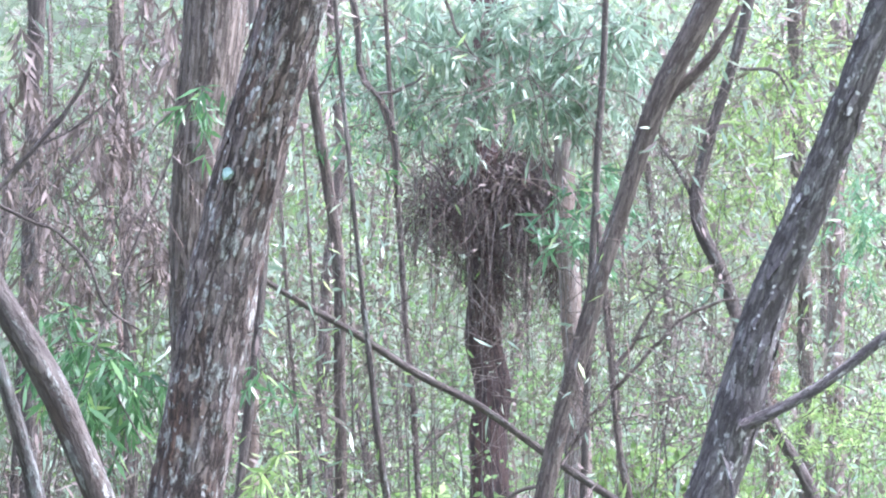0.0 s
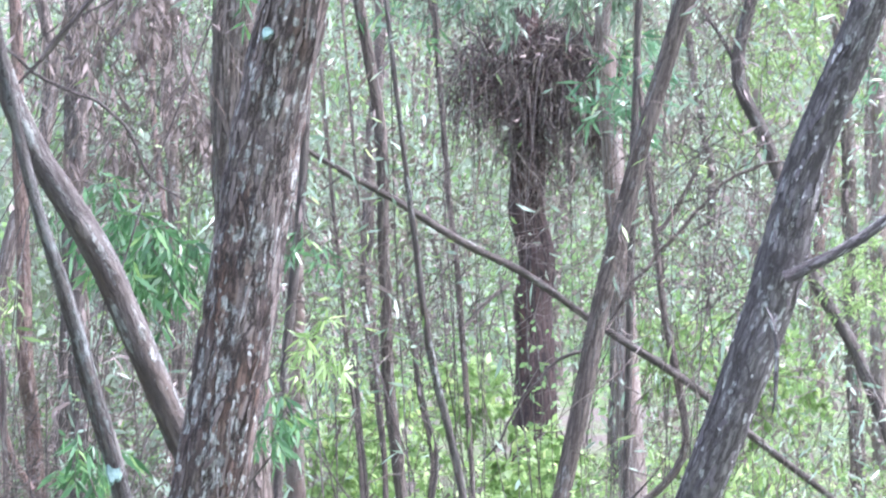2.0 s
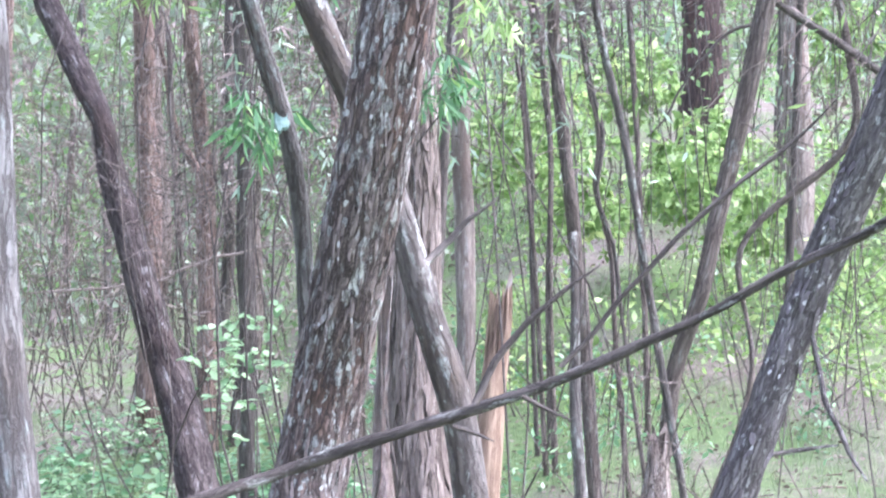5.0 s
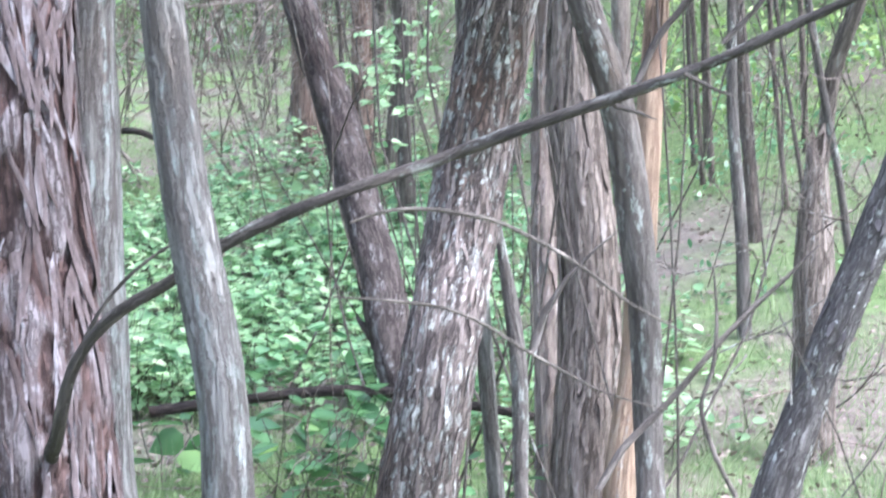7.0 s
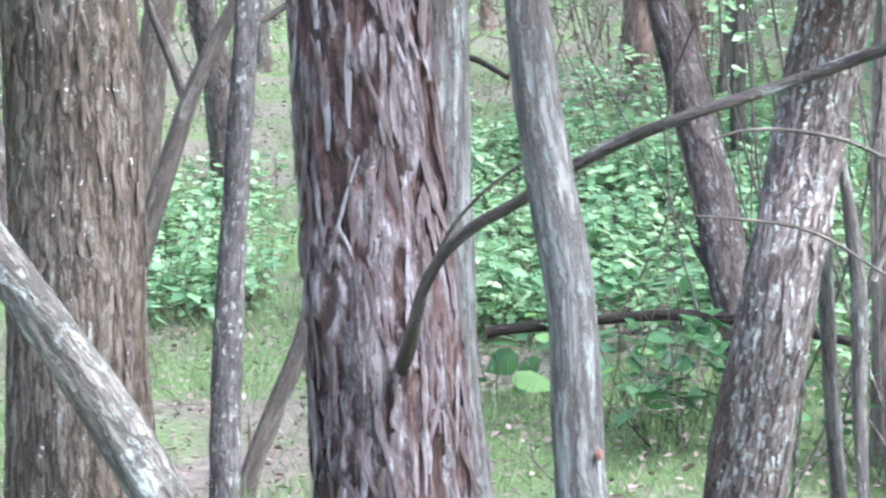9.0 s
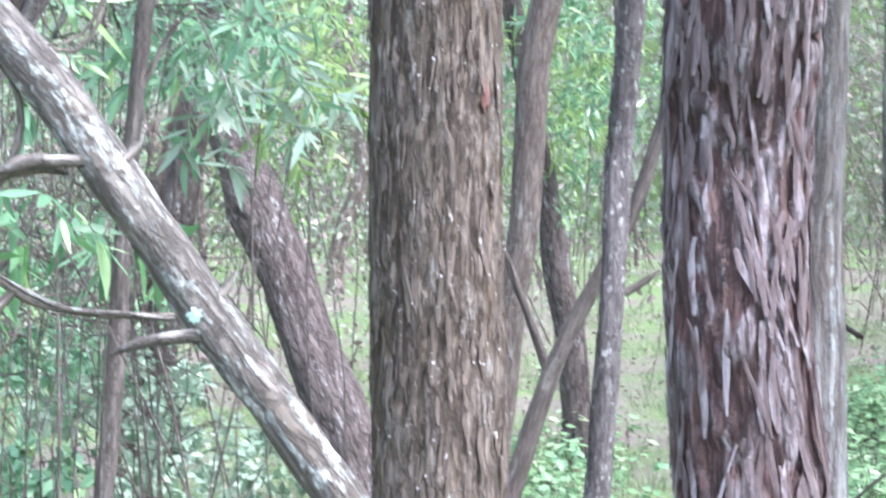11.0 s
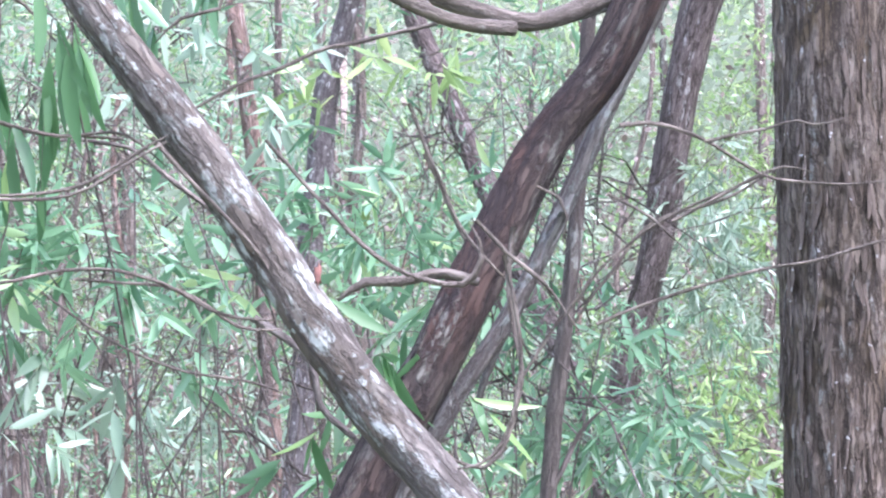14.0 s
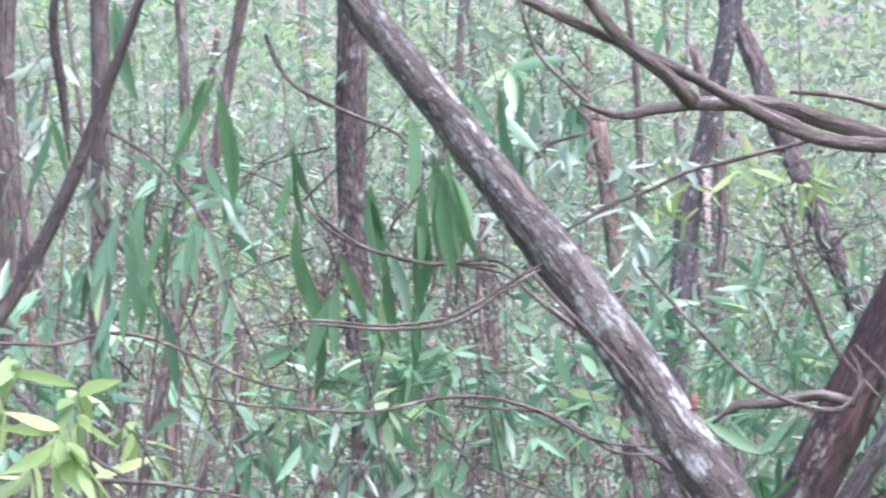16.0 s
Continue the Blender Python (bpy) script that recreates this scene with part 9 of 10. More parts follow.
herb("broadleaf_plant", "low undergrowth plant with level mid-green leaves", -3.27, 14.74, 0.16, 0.29, 6, 9, 0.067, "shaded_broad", 0.35)
herb("broadleaf_plant", "low undergrowth plant with level light green leaves", -2.46, 12.50, 0.16, 0.28, 6, 9, 0.060, "broad", 0.35)
herb("broadleaf_plant", "low undergrowth plant with level mid-green leaves", -2.60, 12.23, 0.16, 0.37, 6, 9, 0.071, "shaded_broad", 0.35)
herb("broadleaf_plant", "low undergrowth plant with level light green leaves", -2.88, 13.37, 0.16, 0.40, 6, 9, 0.065, "broad", 0.35)
herb("broadleaf_plant", "low undergrowth plant with level light green leaves", -2.54, 12.53, 0.16, 0.34, 6, 9, 0.069, "broad", 0.35)
herb("broadleaf_plant", "low undergrowth plant with level light green leaves", -3.25, 14.66, 0.16, 0.26, 6, 9, 0.057, "broad", 0.35)
herb("broadleaf_plant", "low undergrowth plant with level mid-green leaves", -2.71, 12.07, 0.16, 0.43, 6, 9, 0.073, "shaded_broad", 0.35)
herb("broadleaf_plant", "low undergrowth plant with level light green leaves", -2.90, 15.02, 0.16, 0.34, 6, 9, 0.072, "broad", 0.35)
herb("broadleaf_plant", "low undergrowth plant with level mid-green leaves", -2.56, 13.36, 0.16, 0.28, 6, 9, 0.056, "shaded_broad", 0.35)
herb("broadleaf_plant", "low undergrowth plant with level light green leaves", -2.85, 12.59, 0.16, 0.47, 6, 9, 0.059, "broad", 0.35)
herb("broadleaf_plant", "low undergrowth plant with level light green leaves", -3.03, 15.74, 0.16, 0.46, 6, 9, 0.076, "broad", 0.35)
herb("broadleaf_plant", "low undergrowth plant with level light green leaves", -2.83, 13.63, 0.16, 0.30, 6, 9, 0.083, "broad", 0.35)
herb("broadleaf_plant", "low undergrowth plant with level mid-green leaves", -3.15, 14.64, 0.16, 0.44, 6, 9, 0.072, "shaded_broad", 0.35)
herb("broadleaf_plant", "low undergrowth plant with level light green leaves", -2.72, 13.24, 0.16, 0.28, 6, 9, 0.058, "broad", 0.35)
herb("broadleaf_plant", "low undergrowth plant with level mid-green leaves", -2.37, 12.73, 0.16, 0.40, 6, 9, 0.072, "shaded_broad", 0.35)
herb("broadleaf_plant", "low undergrowth plant with level light green leaves", -3.28, 15.15, 0.16, 0.40, 6, 9, 0.055, "broad", 0.35)
herb("broadleaf_plant", "low undergrowth plant with level light green leaves", -3.22, 14.25, 0.16, 0.40, 6, 9, 0.083, "broad", 0.35)
herb("broadleaf_plant", "low undergrowth plant with level light green leaves", -3.00, 14.43, 0.16, 0.49, 6, 9, 0.064, "broad", 0.35)
herb("broadleaf_plant", "low undergrowth plant with level mid-green leaves", -2.82, 13.63, 0.16, 0.26, 6, 9, 0.058, "shaded_broad", 0.35)
herb("broadleaf_plant", "low undergrowth plant with level light green leaves", -2.83, 12.42, 0.16, 0.34, 6, 9, 0.075, "broad", 0.35)
herb("broadleaf_plant", "low undergrowth plant with level mid-green leaves", -2.83, 13.55, 0.16, 0.47, 6, 9, 0.067, "shaded_broad", 0.35)
herb("broadleaf_plant", "low undergrowth plant with level light green leaves", -2.88, 12.87, 0.16, 0.26, 6, 9, 0.070, "broad", 0.35)
herb("broadleaf_plant", "low undergrowth plant with level light green leaves", -1.10, 17.58, 0.16, 0.43, 6, 9, 0.077, "broad", 0.35)
herb("broadleaf_plant", "low undergrowth plant with level light green leaves", 0.01, 14.68, 0.16, 0.45, 6, 9, 0.079, "broad", 0.35)
herb("broadleaf_plant", "low undergrowth plant with level mid-green leaves", -1.11, 18.14, 0.16, 0.26, 6, 9, 0.069, "shaded_broad", 0.35)
herb("broadleaf_plant", "low undergrowth plant with level light green leaves", -1.88, 19.61, 0.16, 0.35, 6, 9, 0.068, "broad", 0.35)
herb("broadleaf_plant", "low undergrowth plant with level mid-green leaves", -0.34, 16.57, 0.16, 0.43, 6, 9, 0.060, "shaded_broad", 0.35)
herb("broadleaf_plant", "low undergrowth plant with level light green leaves", -0.38, 15.15, 0.16, 0.25, 6, 9, 0.067, "broad", 0.35)
herb("broadleaf_plant", "low undergrowth plant with level light green leaves", -0.66, 19.02, 0.16, 0.45, 6, 9, 0.079, "broad", 0.35)
herb("broadleaf_plant", "low undergrowth plant with level light green leaves", -0.29, 15.72, 0.16, 0.45, 6, 9, 0.079, "broad", 0.35)
herb("broadleaf_plant", "low undergrowth plant with level mid-green leaves", -0.01, 16.75, 0.16, 0.41, 6, 9, 0.062, "shaded_broad", 0.35)
herb("broadleaf_plant", "low undergrowth plant with level light green leaves", -0.10, 18.52, 0.16, 0.32, 6, 9, 0.071, "broad", 0.35)
herb("broadleaf_plant", "low undergrowth plant with level mid-green leaves", -1.39, 17.84, 0.16, 0.34, 6, 9, 0.073, "shaded_broad", 0.35)
herb("broadleaf_plant", "low undergrowth plant with level light green leaves", -0.70, 15.09, 0.16, 0.41, 6, 9, 0.074, "broad", 0.35)
herb("broadleaf_plant", "low undergrowth plant with level light green leaves", -1.62, 16.39, 0.16, 0.48, 6, 9, 0.063, "broad", 0.35)
herb("broadleaf_plant", "low undergrowth plant with level light green leaves", -0.27, 14.95, 0.16, 0.27, 6, 9, 0.072, "broad", 0.35)
herb("broadleaf_plant", "low undergrowth plant with level mid-green leaves", -1.24, 18.05, 0.16, 0.50, 6, 9, 0.071, "shaded_broad", 0.35)
herb("broadleaf_plant", "low undergrowth plant with level light green leaves", -0.77, 15.29, 0.16, 0.35, 6, 9, 0.063, "broad", 0.35)
herb("broadleaf_plant", "low undergrowth plant with level mid-green leaves", 0.03, 17.64, 0.16, 0.48, 6, 9, 0.080, "shaded_broad", 0.35)
herb("broadleaf_plant", "low undergrowth plant with level light green leaves", -1.04, 19.68, 0.16, 0.37, 6, 9, 0.071, "broad", 0.35)
herb("broadleaf_plant", "low undergrowth plant with level light green leaves", -0.25, 14.06, 0.16, 0.31, 6, 9, 0.061, "broad", 0.35)
herb("broadleaf_plant", "low undergrowth plant with level light green leaves", 0.03, 18.60, 0.16, 0.49, 6, 9, 0.078, "broad", 0.35)
herb("broadleaf_plant", "low undergrowth plant with level mid-green leaves", -0.11, 16.54, 0.16, 0.30, 6, 9, 0.072, "shaded_broad", 0.35)
herb("broadleaf_plant", "low undergrowth plant with level light green leaves", -0.88, 15.81, 0.16, 0.30, 6, 9, 0.069, "broad", 0.35)
herb("broadleaf_plant", "low undergrowth plant with level mid-green leaves", -0.07, 15.57, 0.16, 0.48, 6, 9, 0.075, "shaded_broad", 0.35)
herb("broadleaf_plant", "low undergrowth plant with level light green leaves", -1.43, 16.50, 0.16, 0.30, 6, 9, 0.061, "broad", 0.35)
herb("broadleaf_plant", "low undergrowth plant with level light green leaves", -0.78, 20.22, 0.16, 0.26, 6, 9, 0.068, "broad", 0.35)
herb("broadleaf_plant", "low undergrowth plant with level light green leaves", -1.34, 16.34, 0.16, 0.32, 6, 9, 0.065, "broad", 0.35)
herb("broadleaf_plant", "low undergrowth plant with level mid-green leaves", -0.72, 16.63, 0.16, 0.46, 6, 9, 0.076, "shaded_broad", 0.35)
herb("broadleaf_plant", "low undergrowth plant with level light green leaves", -0.06, 18.12, 0.16, 0.26, 6, 9, 0.075, "broad", 0.35)
herb("broadleaf_plant", "low undergrowth plant with level mid-green leaves", -1.23, 20.48, 0.16, 0.38, 6, 9, 0.066, "shaded_broad", 0.35)
herb("broadleaf_plant", "low undergrowth plant with level light green leaves", -1.28, 16.31, 0.16, 0.43, 6, 9, 0.065, "broad", 0.35)
herb("broadleaf_plant", "low undergrowth plant with level light green leaves", -0.58, 18.30, 0.16, 0.47, 6, 9, 0.068, "broad", 0.35)
herb("broadleaf_plant", "low undergrowth plant with level light green leaves", -1.00, 19.28, 0.16, 0.37, 6, 9, 0.066, "broad", 0.35)
herb("broadleaf_plant", "low undergrowth plant with level mid-green leaves", -0.36, 18.51, 0.16, 0.38, 6, 9, 0.068, "shaded_broad", 0.35)
herb("broadleaf_plant", "low undergrowth plant with level light green leaves", -0.07, 15.29, 0.16, 0.39, 6, 9, 0.063, "broad", 0.35)
herb("broadleaf_plant", "low undergrowth plant with level mid-green leaves", 0.63, 11.00, 0.14, 0.35, 5, 8, 0.052, "shaded_broad", 0.35)
herb("broadleaf_plant", "low undergrowth plant with level light green leaves", 0.90, 11.32, 0.14, 0.18, 5, 8, 0.062, "broad", 0.35)
herb("broadleaf_plant", "low undergrowth plant with level light green leaves", 0.92, 11.11, 0.14, 0.33, 5, 8, 0.062, "broad", 0.35)
herb("broadleaf_plant", "low undergrowth plant with level light green leaves", 0.69, 10.33, 0.14, 0.35, 5, 8, 0.064, "broad", 0.35)
herb("broadleaf_plant", "low undergrowth plant with level mid-green leaves", 0.65, 10.96, 0.14, 0.18, 5, 8, 0.056, "shaded_broad", 0.35)
herb("broadleaf_plant", "low undergrowth plant with level light green leaves", 0.90, 11.15, 0.14, 0.32, 5, 8, 0.061, "broad", 0.35)
herb("broadleaf_plant", "low undergrowth plant with level mid-green leaves", 1.06, 11.14, 0.14, 0.31, 5, 8, 0.054, "shaded_broad", 0.35)
herb("broadleaf_plant", "low undergrowth plant with level light green leaves", 1.17, 10.42, 0.14, 0.34, 5, 8, 0.069, "broad", 0.35)
herb("broadleaf_plant", "low undergrowth plant with level light green leaves", 1.18, 11.34, 0.14, 0.34, 5, 8, 0.066, "broad", 0.35)
herb("broadleaf_plant", "low undergrowth plant with level light green leaves", 0.98, 11.81, 0.14, 0.36, 5, 8, 0.054, "broad", 0.35)
herb("broadleaf_plant", "low undergrowth plant with level mid-green leaves", 0.69, 11.08, 0.14, 0.33, 5, 8, 0.055, "shaded_broad", 0.35)
herb("broadleaf_plant", "low undergrowth plant with level light green leaves", 0.69, 10.66, 0.14, 0.28, 5, 8, 0.061, "broad", 0.35)
herb("broadleaf_plant", "low undergrowth plant with level mid-green leaves", 0.96, 10.52, 0.14, 0.32, 5, 8, 0.055, "shaded_broad", 0.35)
herb("broadleaf_plant", "low undergrowth plant with level light green leaves", 0.78, 10.25, 0.14, 0.33, 5, 8, 0.061, "broad", 0.35)
herb("broadleaf_plant", "low undergrowth plant with level light green leaves", 0.76, 10.41, 0.14, 0.23, 5, 8, 0.059, "broad", 0.35)
herb("broadleaf_plant", "low undergrowth plant with level light green leaves", 0.97, 10.61, 0.14, 0.31, 5, 8, 0.064, "broad", 0.35)
herb("broadleaf_plant", "low undergrowth plant with level mid-green leaves", 0.74, 11.45, 0.14, 0.31, 5, 8, 0.062, "shaded_broad", 0.35)
herb("broadleaf_plant", "low undergrowth plant with level light green leaves", 1.32, 11.70, 0.14, 0.36, 5, 8, 0.060, "broad", 0.35)
herb("broadleaf_plant", "low undergrowth plant with level mid-green leaves", 0.84, 11.90, 0.14, 0.19, 5, 8, 0.070, "shaded_broad", 0.35)
herb("broadleaf_plant", "low undergrowth plant with level light green leaves", 1.07, 10.22, 0.14, 0.33, 5, 8, 0.059, "broad", 0.35)
herb("broadleaf_plant", "low undergrowth plant with level light green leaves", -3.43, 14.66, 0.14, 0.30, 5, 8, 0.053, "broad", 0.35)
herb("broadleaf_plant", "low undergrowth plant with level light green leaves", -3.06, 14.45, 0.14, 0.45, 5, 8, 0.066, "broad", 0.35)
herb("broadleaf_plant", "low undergrowth plant with level mid-green leaves", -4.31, 17.69, 0.14, 0.36, 5, 8, 0.064, "shaded_broad", 0.35)
herb("broadleaf_plant", "low undergrowth plant with level light green leaves", -2.71, 14.64, 0.14, 0.34, 5, 8, 0.050, "broad", 0.35)
herb("broadleaf_plant", "low undergrowth plant with level mid-green leaves", -2.79, 12.68, 0.14, 0.26, 5, 8, 0.061, "shaded_broad", 0.35)
herb("broadleaf_plant", "low undergrowth plant with level light green leaves", -2.30, 12.23, 0.14, 0.25, 5, 8, 0.056, "broad", 0.35)
herb("broadleaf_plant", "low undergrowth plant with level light green leaves", -2.84, 12.08, 0.14, 0.41, 5, 8, 0.055, "broad", 0.35)
herb("broadleaf_plant", "low undergrowth plant with level light green leaves", -3.06, 13.78, 0.14, 0.26, 5, 8, 0.053, "broad", 0.35)
herb("broadleaf_plant", "low undergrowth plant with level mid-green leaves", -3.25, 16.52, 0.14, 0.30, 5, 8, 0.068, "shaded_broad", 0.35)
herb("broadleaf_plant", "low undergrowth plant with level light green leaves", -2.58, 12.76, 0.14, 0.41, 5, 8, 0.060, "broad", 0.35)
herb("broadleaf_plant", "low undergrowth plant with level mid-green leaves", -3.20, 13.63, 0.14, 0.36, 5, 8, 0.065, "shaded_broad", 0.35)
herb("broadleaf_plant", "low undergrowth plant with level light green leaves", -2.68, 13.11, 0.14, 0.26, 5, 8, 0.053, "broad", 0.35)
herb("broadleaf_plant", "low undergrowth plant with level light green leaves", -2.63, 13.75, 0.14, 0.42, 5, 8, 0.051, "broad", 0.35)
herb("broadleaf_plant", "low undergrowth plant with level light green leaves", -4.15, 19.54, 0.14, 0.28, 5, 8, 0.051, "broad", 0.35)
herb("broadleaf_plant", "low undergrowth plant with level mid-green leaves", -1.58, 16.92, 0.14, 0.26, 5, 8, 0.063, "shaded_broad", 0.35)
herb("broadleaf_plant", "low undergrowth plant with level light green leaves", -1.10, 13.75, 0.14, 0.45, 5, 8, 0.056, "broad", 0.35)
herb("broadleaf_plant", "low undergrowth plant with level mid-green leaves", -1.51, 16.48, 0.14, 0.41, 5, 8, 0.063, "shaded_broad", 0.35)
herb("broadleaf_plant", "low undergrowth plant with level light green leaves", -1.24, 16.94, 0.14, 0.28, 5, 8, 0.059, "broad", 0.35)
herb("broadleaf_plant", "low undergrowth plant with level light green leaves", -1.14, 16.71, 0.14, 0.40, 5, 8, 0.064, "broad", 0.35)
herb("broadleaf_plant", "low undergrowth plant with level light green leaves", -1.21, 13.69, 0.14, 0.43, 5, 8, 0.054, "broad", 0.35)
herb("broadleaf_plant", "low undergrowth plant with level mid-green leaves", -1.44, 15.79, 0.14, 0.29, 5, 8, 0.058, "shaded_broad", 0.35)
herb("broadleaf_plant", "low undergrowth plant with level light green leaves", -0.96, 12.82, 0.14, 0.38, 5, 8, 0.061, "broad", 0.35)
herb("broadleaf_plant", "low undergrowth plant with level mid-green leaves", -1.17, 17.35, 0.14, 0.39, 5, 8, 0.058, "shaded_broad", 0.35)
herb("broadleaf_plant", "low undergrowth plant with level light green leaves", -1.15, 17.27, 0.14, 0.30, 5, 8, 0.052, "broad", 0.35)
herb("broadleaf_plant", "low undergrowth plant with level light green leaves", -1.17, 13.74, 0.14, 0.31, 5, 8, 0.068, "broad", 0.35)
herb("broadleaf_plant", "low undergrowth plant with level light green leaves", -1.19, 16.62, 0.14, 0.37, 5, 8, 0.063, "broad", 0.35)
herb("broadleaf_plant", "many-stemmed low plant with large dark green leaves", -0.21, 9.80, 0.07, 0.62, 12, 5, 0.115, "deep", 0.45)
herb("broadleaf_plant", "many-stemmed low plant with large dark green leaves", -0.38, 10.09, 0.07, 0.55, 6, 4, 0.100, "deep", 0.45)
herb("broadleaf_plant", "many-stemmed low plant with large dark green leaves", -0.02, 9.93, 0.07, 0.55, 7, 4, 0.100, "deep", 0.45)
herb("broadleaf_plant", "many-stemmed low plant with large dark green leaves", -0.89, 10.63, 0.07, 0.42, 4, 3, 0.170, "deep", 0.45)
herb("broadleaf_plant", "many-stemmed low plant with large dark green leaves", -0.66, 10.48, 0.07, 0.40, 4, 3, 0.130, "deep", 0.45)
herb("broadleaf_plant", "many-stemmed low plant with large dark green leaves", 0.40, 9.56, 0.07, 0.40, 6, 5, 0.080, "deep", 0.45)

# ---- tangles of dead twigs ----
dead_bush("tangle of thin bare dead twigs", (3.285, 16.396, 4.618), (0.50, 0.40, 0.50), -0.159, 18, 0.54, 0.0030, "smooth")
dead_bush("tangle of thin bare dead twigs", (3.157, 14.494, 3.742), (0.31, 0.40, 0.41), -0.159, 18, 0.48, 0.0030, "smooth")
dead_bush("tangle of thin bare dead twigs", (2.192, 13.607, 3.986), (0.29, 0.40, 0.48), -0.159, 26, 0.45, 0.0040, "dark")
dead_bush("tangle of thin bare dead twigs", (3.240, 12.313, 4.230), (0.32, 0.40, 0.38), -0.159, 26, 0.44, 0.0050, "dark")
dead_bush("tangle of thin bare dead twigs", (3.493, 13.124, 5.050), (0.29, 0.40, 0.38), -0.162, 22, 0.48, 0.0040, "smooth")
dead_bush("tangle of thin bare dead twigs", (1.883, 12.743, 3.183), (0.32, 0.40, 0.27), -0.159, 26, 0.38, 0.0040, "dark")
dead_bush("tangle of thin bare dead twigs", (0.172, 11.658, 4.395), (0.35, 0.40, 0.46), -0.162, 36, 0.46, 0.0040, "dark")
dead_bush("tangle of thin bare dead twigs", (0.625, 10.748, 3.783), (0.22, 0.40, 0.40), -0.162, 26, 0.40, 0.0040, "smooth")
dead_bush("tangle of thin bare dead twigs", (2.524, 15.295, 5.582), (0.33, 0.40, 0.44), -0.162, 30, 0.44, 0.0040, "dark")
dead_bush("tangle of thin bare dead twigs", (-0.444, 14.925, 2.572), (0.41, 0.40, 0.68), -0.115, 36, 0.58, 0.0050, "dark")
dead_bush("tangle of thin bare dead twigs", (2.029, 13.675, 3.701), (0.41, 0.40, 0.51), -0.115, 30, 0.48, 0.0040, "smooth")
dead_bush("tangle of thin bare dead twigs", (3.126, 11.438, 3.400), (0.30, 0.40, 0.49), -0.115, 26, 0.46, 0.0040, "dark")
dead_bush("tangle of thin bare dead twigs", (2.696, 9.609, 1.883), (0.23, 0.40, 0.16), -0.115, 14, 0.34, 0.0040, "smooth")
dead_bush("tangle of thin bare dead twigs", (-1.049, 16.000, 2.398), (0.44, 0.40, 0.69), -0.071, 40, 0.62, 0.0050, "pale")
dead_bush("tangle of thin bare dead twigs", (2.143, 8.820, 1.531), (0.14, 0.40, 0.39), -0.071, 16, 0.39, 0.0040, "dark")
dead_bush("tangle of thin bare dead twigs", (0.876, 6.152, 0.854), (0.15, 0.40, 0.21), -0.019, 4, 0.37, 0.0035, "greypole")
dead_bush("tangle of thin bare dead twigs", (1.628, 8.890, 1.059), (0.16, 0.40, 0.37), -0.019, 16, 0.39, 0.0040, "smooth")
dead_bush("tangle of thin bare dead twigs", (1.114, 6.487, 0.550), (0.18, 0.40, 0.16), -0.019, 4, 0.34, 0.0035, "greypole")
dead_bush("tangle of thin bare dead twigs", (-0.239, 9.087, -0.009), (0.25, 0.40, 0.13), 0.056, 14, 0.27, 0.0040, "smooth")
dead_bush("tangle of thin bare dead twigs", (-3.397, 7.847, 1.388), (0.27, 0.40, 0.48), 0.246, 26, 0.50, 0.0050, "dark")
dead_bush("tangle of thin bare dead twigs", (-3.429, 8.341, 0.812), (0.33, 0.40, 0.18), 0.246, 26, 0.41, 0.0050, "smooth")
dead_bush("tangle of thin bare dead twigs", (-3.363, 8.386, 2.066), (0.31, 0.40, 0.27), 0.246, 18, 0.49, 0.0050, "dark")
dead_bush("tangle of thin bare dead twigs", (-3.503, 8.897, 1.230), (0.17, 0.40, 0.43), 0.202, 16, 0.47, 0.0050, "dark")
dead_bush("tangle of thin bare dead twigs", (-3.283, 6.204, 2.034), (0.16, 0.40, 0.32), 0.312, 16, 0.38, 0.0050, "dark")
dead_bush("tangle of thin bare dead twigs", (-3.238, 6.810, 1.424), (0.26, 0.40, 0.31), 0.280, 22, 0.44, 0.0060, "dark")
dead_bush("tangle of thin bare dead twigs", (-2.683, 5.408, 1.298), (0.16, 0.40, 0.15), 0.280, 10, 0.35, 0.0060, "olive")
dead_bush("tangle of thin bare dead twigs", (-3.808, 9.285, 1.454), (0.36, 0.40, 0.36), 0.280, 26, 0.50, 0.0060, "dark")
dead_bush("tangle of thin bare dead twigs", (-4.164, 5.613, 2.826), (0.52, 0.40, 0.35), 0.558, 14, 0.48, 0.0040, "olive")
dead_bush("tangle of thin bare dead twigs", (-3.646, 5.401, 2.540), (0.44, 0.40, 0.30), 0.472, 12, 0.44, 0.0040, "olive")
dead_bush("tangle of thin bare dead twigs", (3.313, 12.387, 3.708), (0.50, 0.40, 0.47), -0.159, 22, 0.50, 0.0040, "smooth")
dead_bush("tangle of thin bare dead twigs", (1.499, 12.728, 3.676), (0.38, 0.40, 0.47), -0.161, 26, 0.47, 0.0040, "smooth")
dead_bush("tangle of thin bare dead twigs", (0.175, 10.257, 3.753), (0.33, 0.40, 0.48), -0.161, 22, 0.45, 0.0035, "smooth")
dead_bush("tangle of thin bare dead twigs", (-2.830, 6.938, 2.253), (0.22, 0.40, 0.27), 0.312, 18, 0.44, 0.0050, "dark")
dead_bush("tangle of thin bare dead twigs", (-3.400, 10.463, 2.064), (0.22, 0.40, 0.40), 0.312, 24, 0.42, 0.0050, "smooth")
dead_bush("tangle of thin bare dead twigs", (-3.118, 8.342, 3.044), (0.33, 0.40, 0.25), 0.312, 20, 0.49, 0.0050, "dark")
dead_bush("tangle of thin bare dead twigs", (-4.712, 7.130, 2.294), (0.35, 0.40, 0.23), 0.438, 36, 0.42, 0.0050, "smooth")
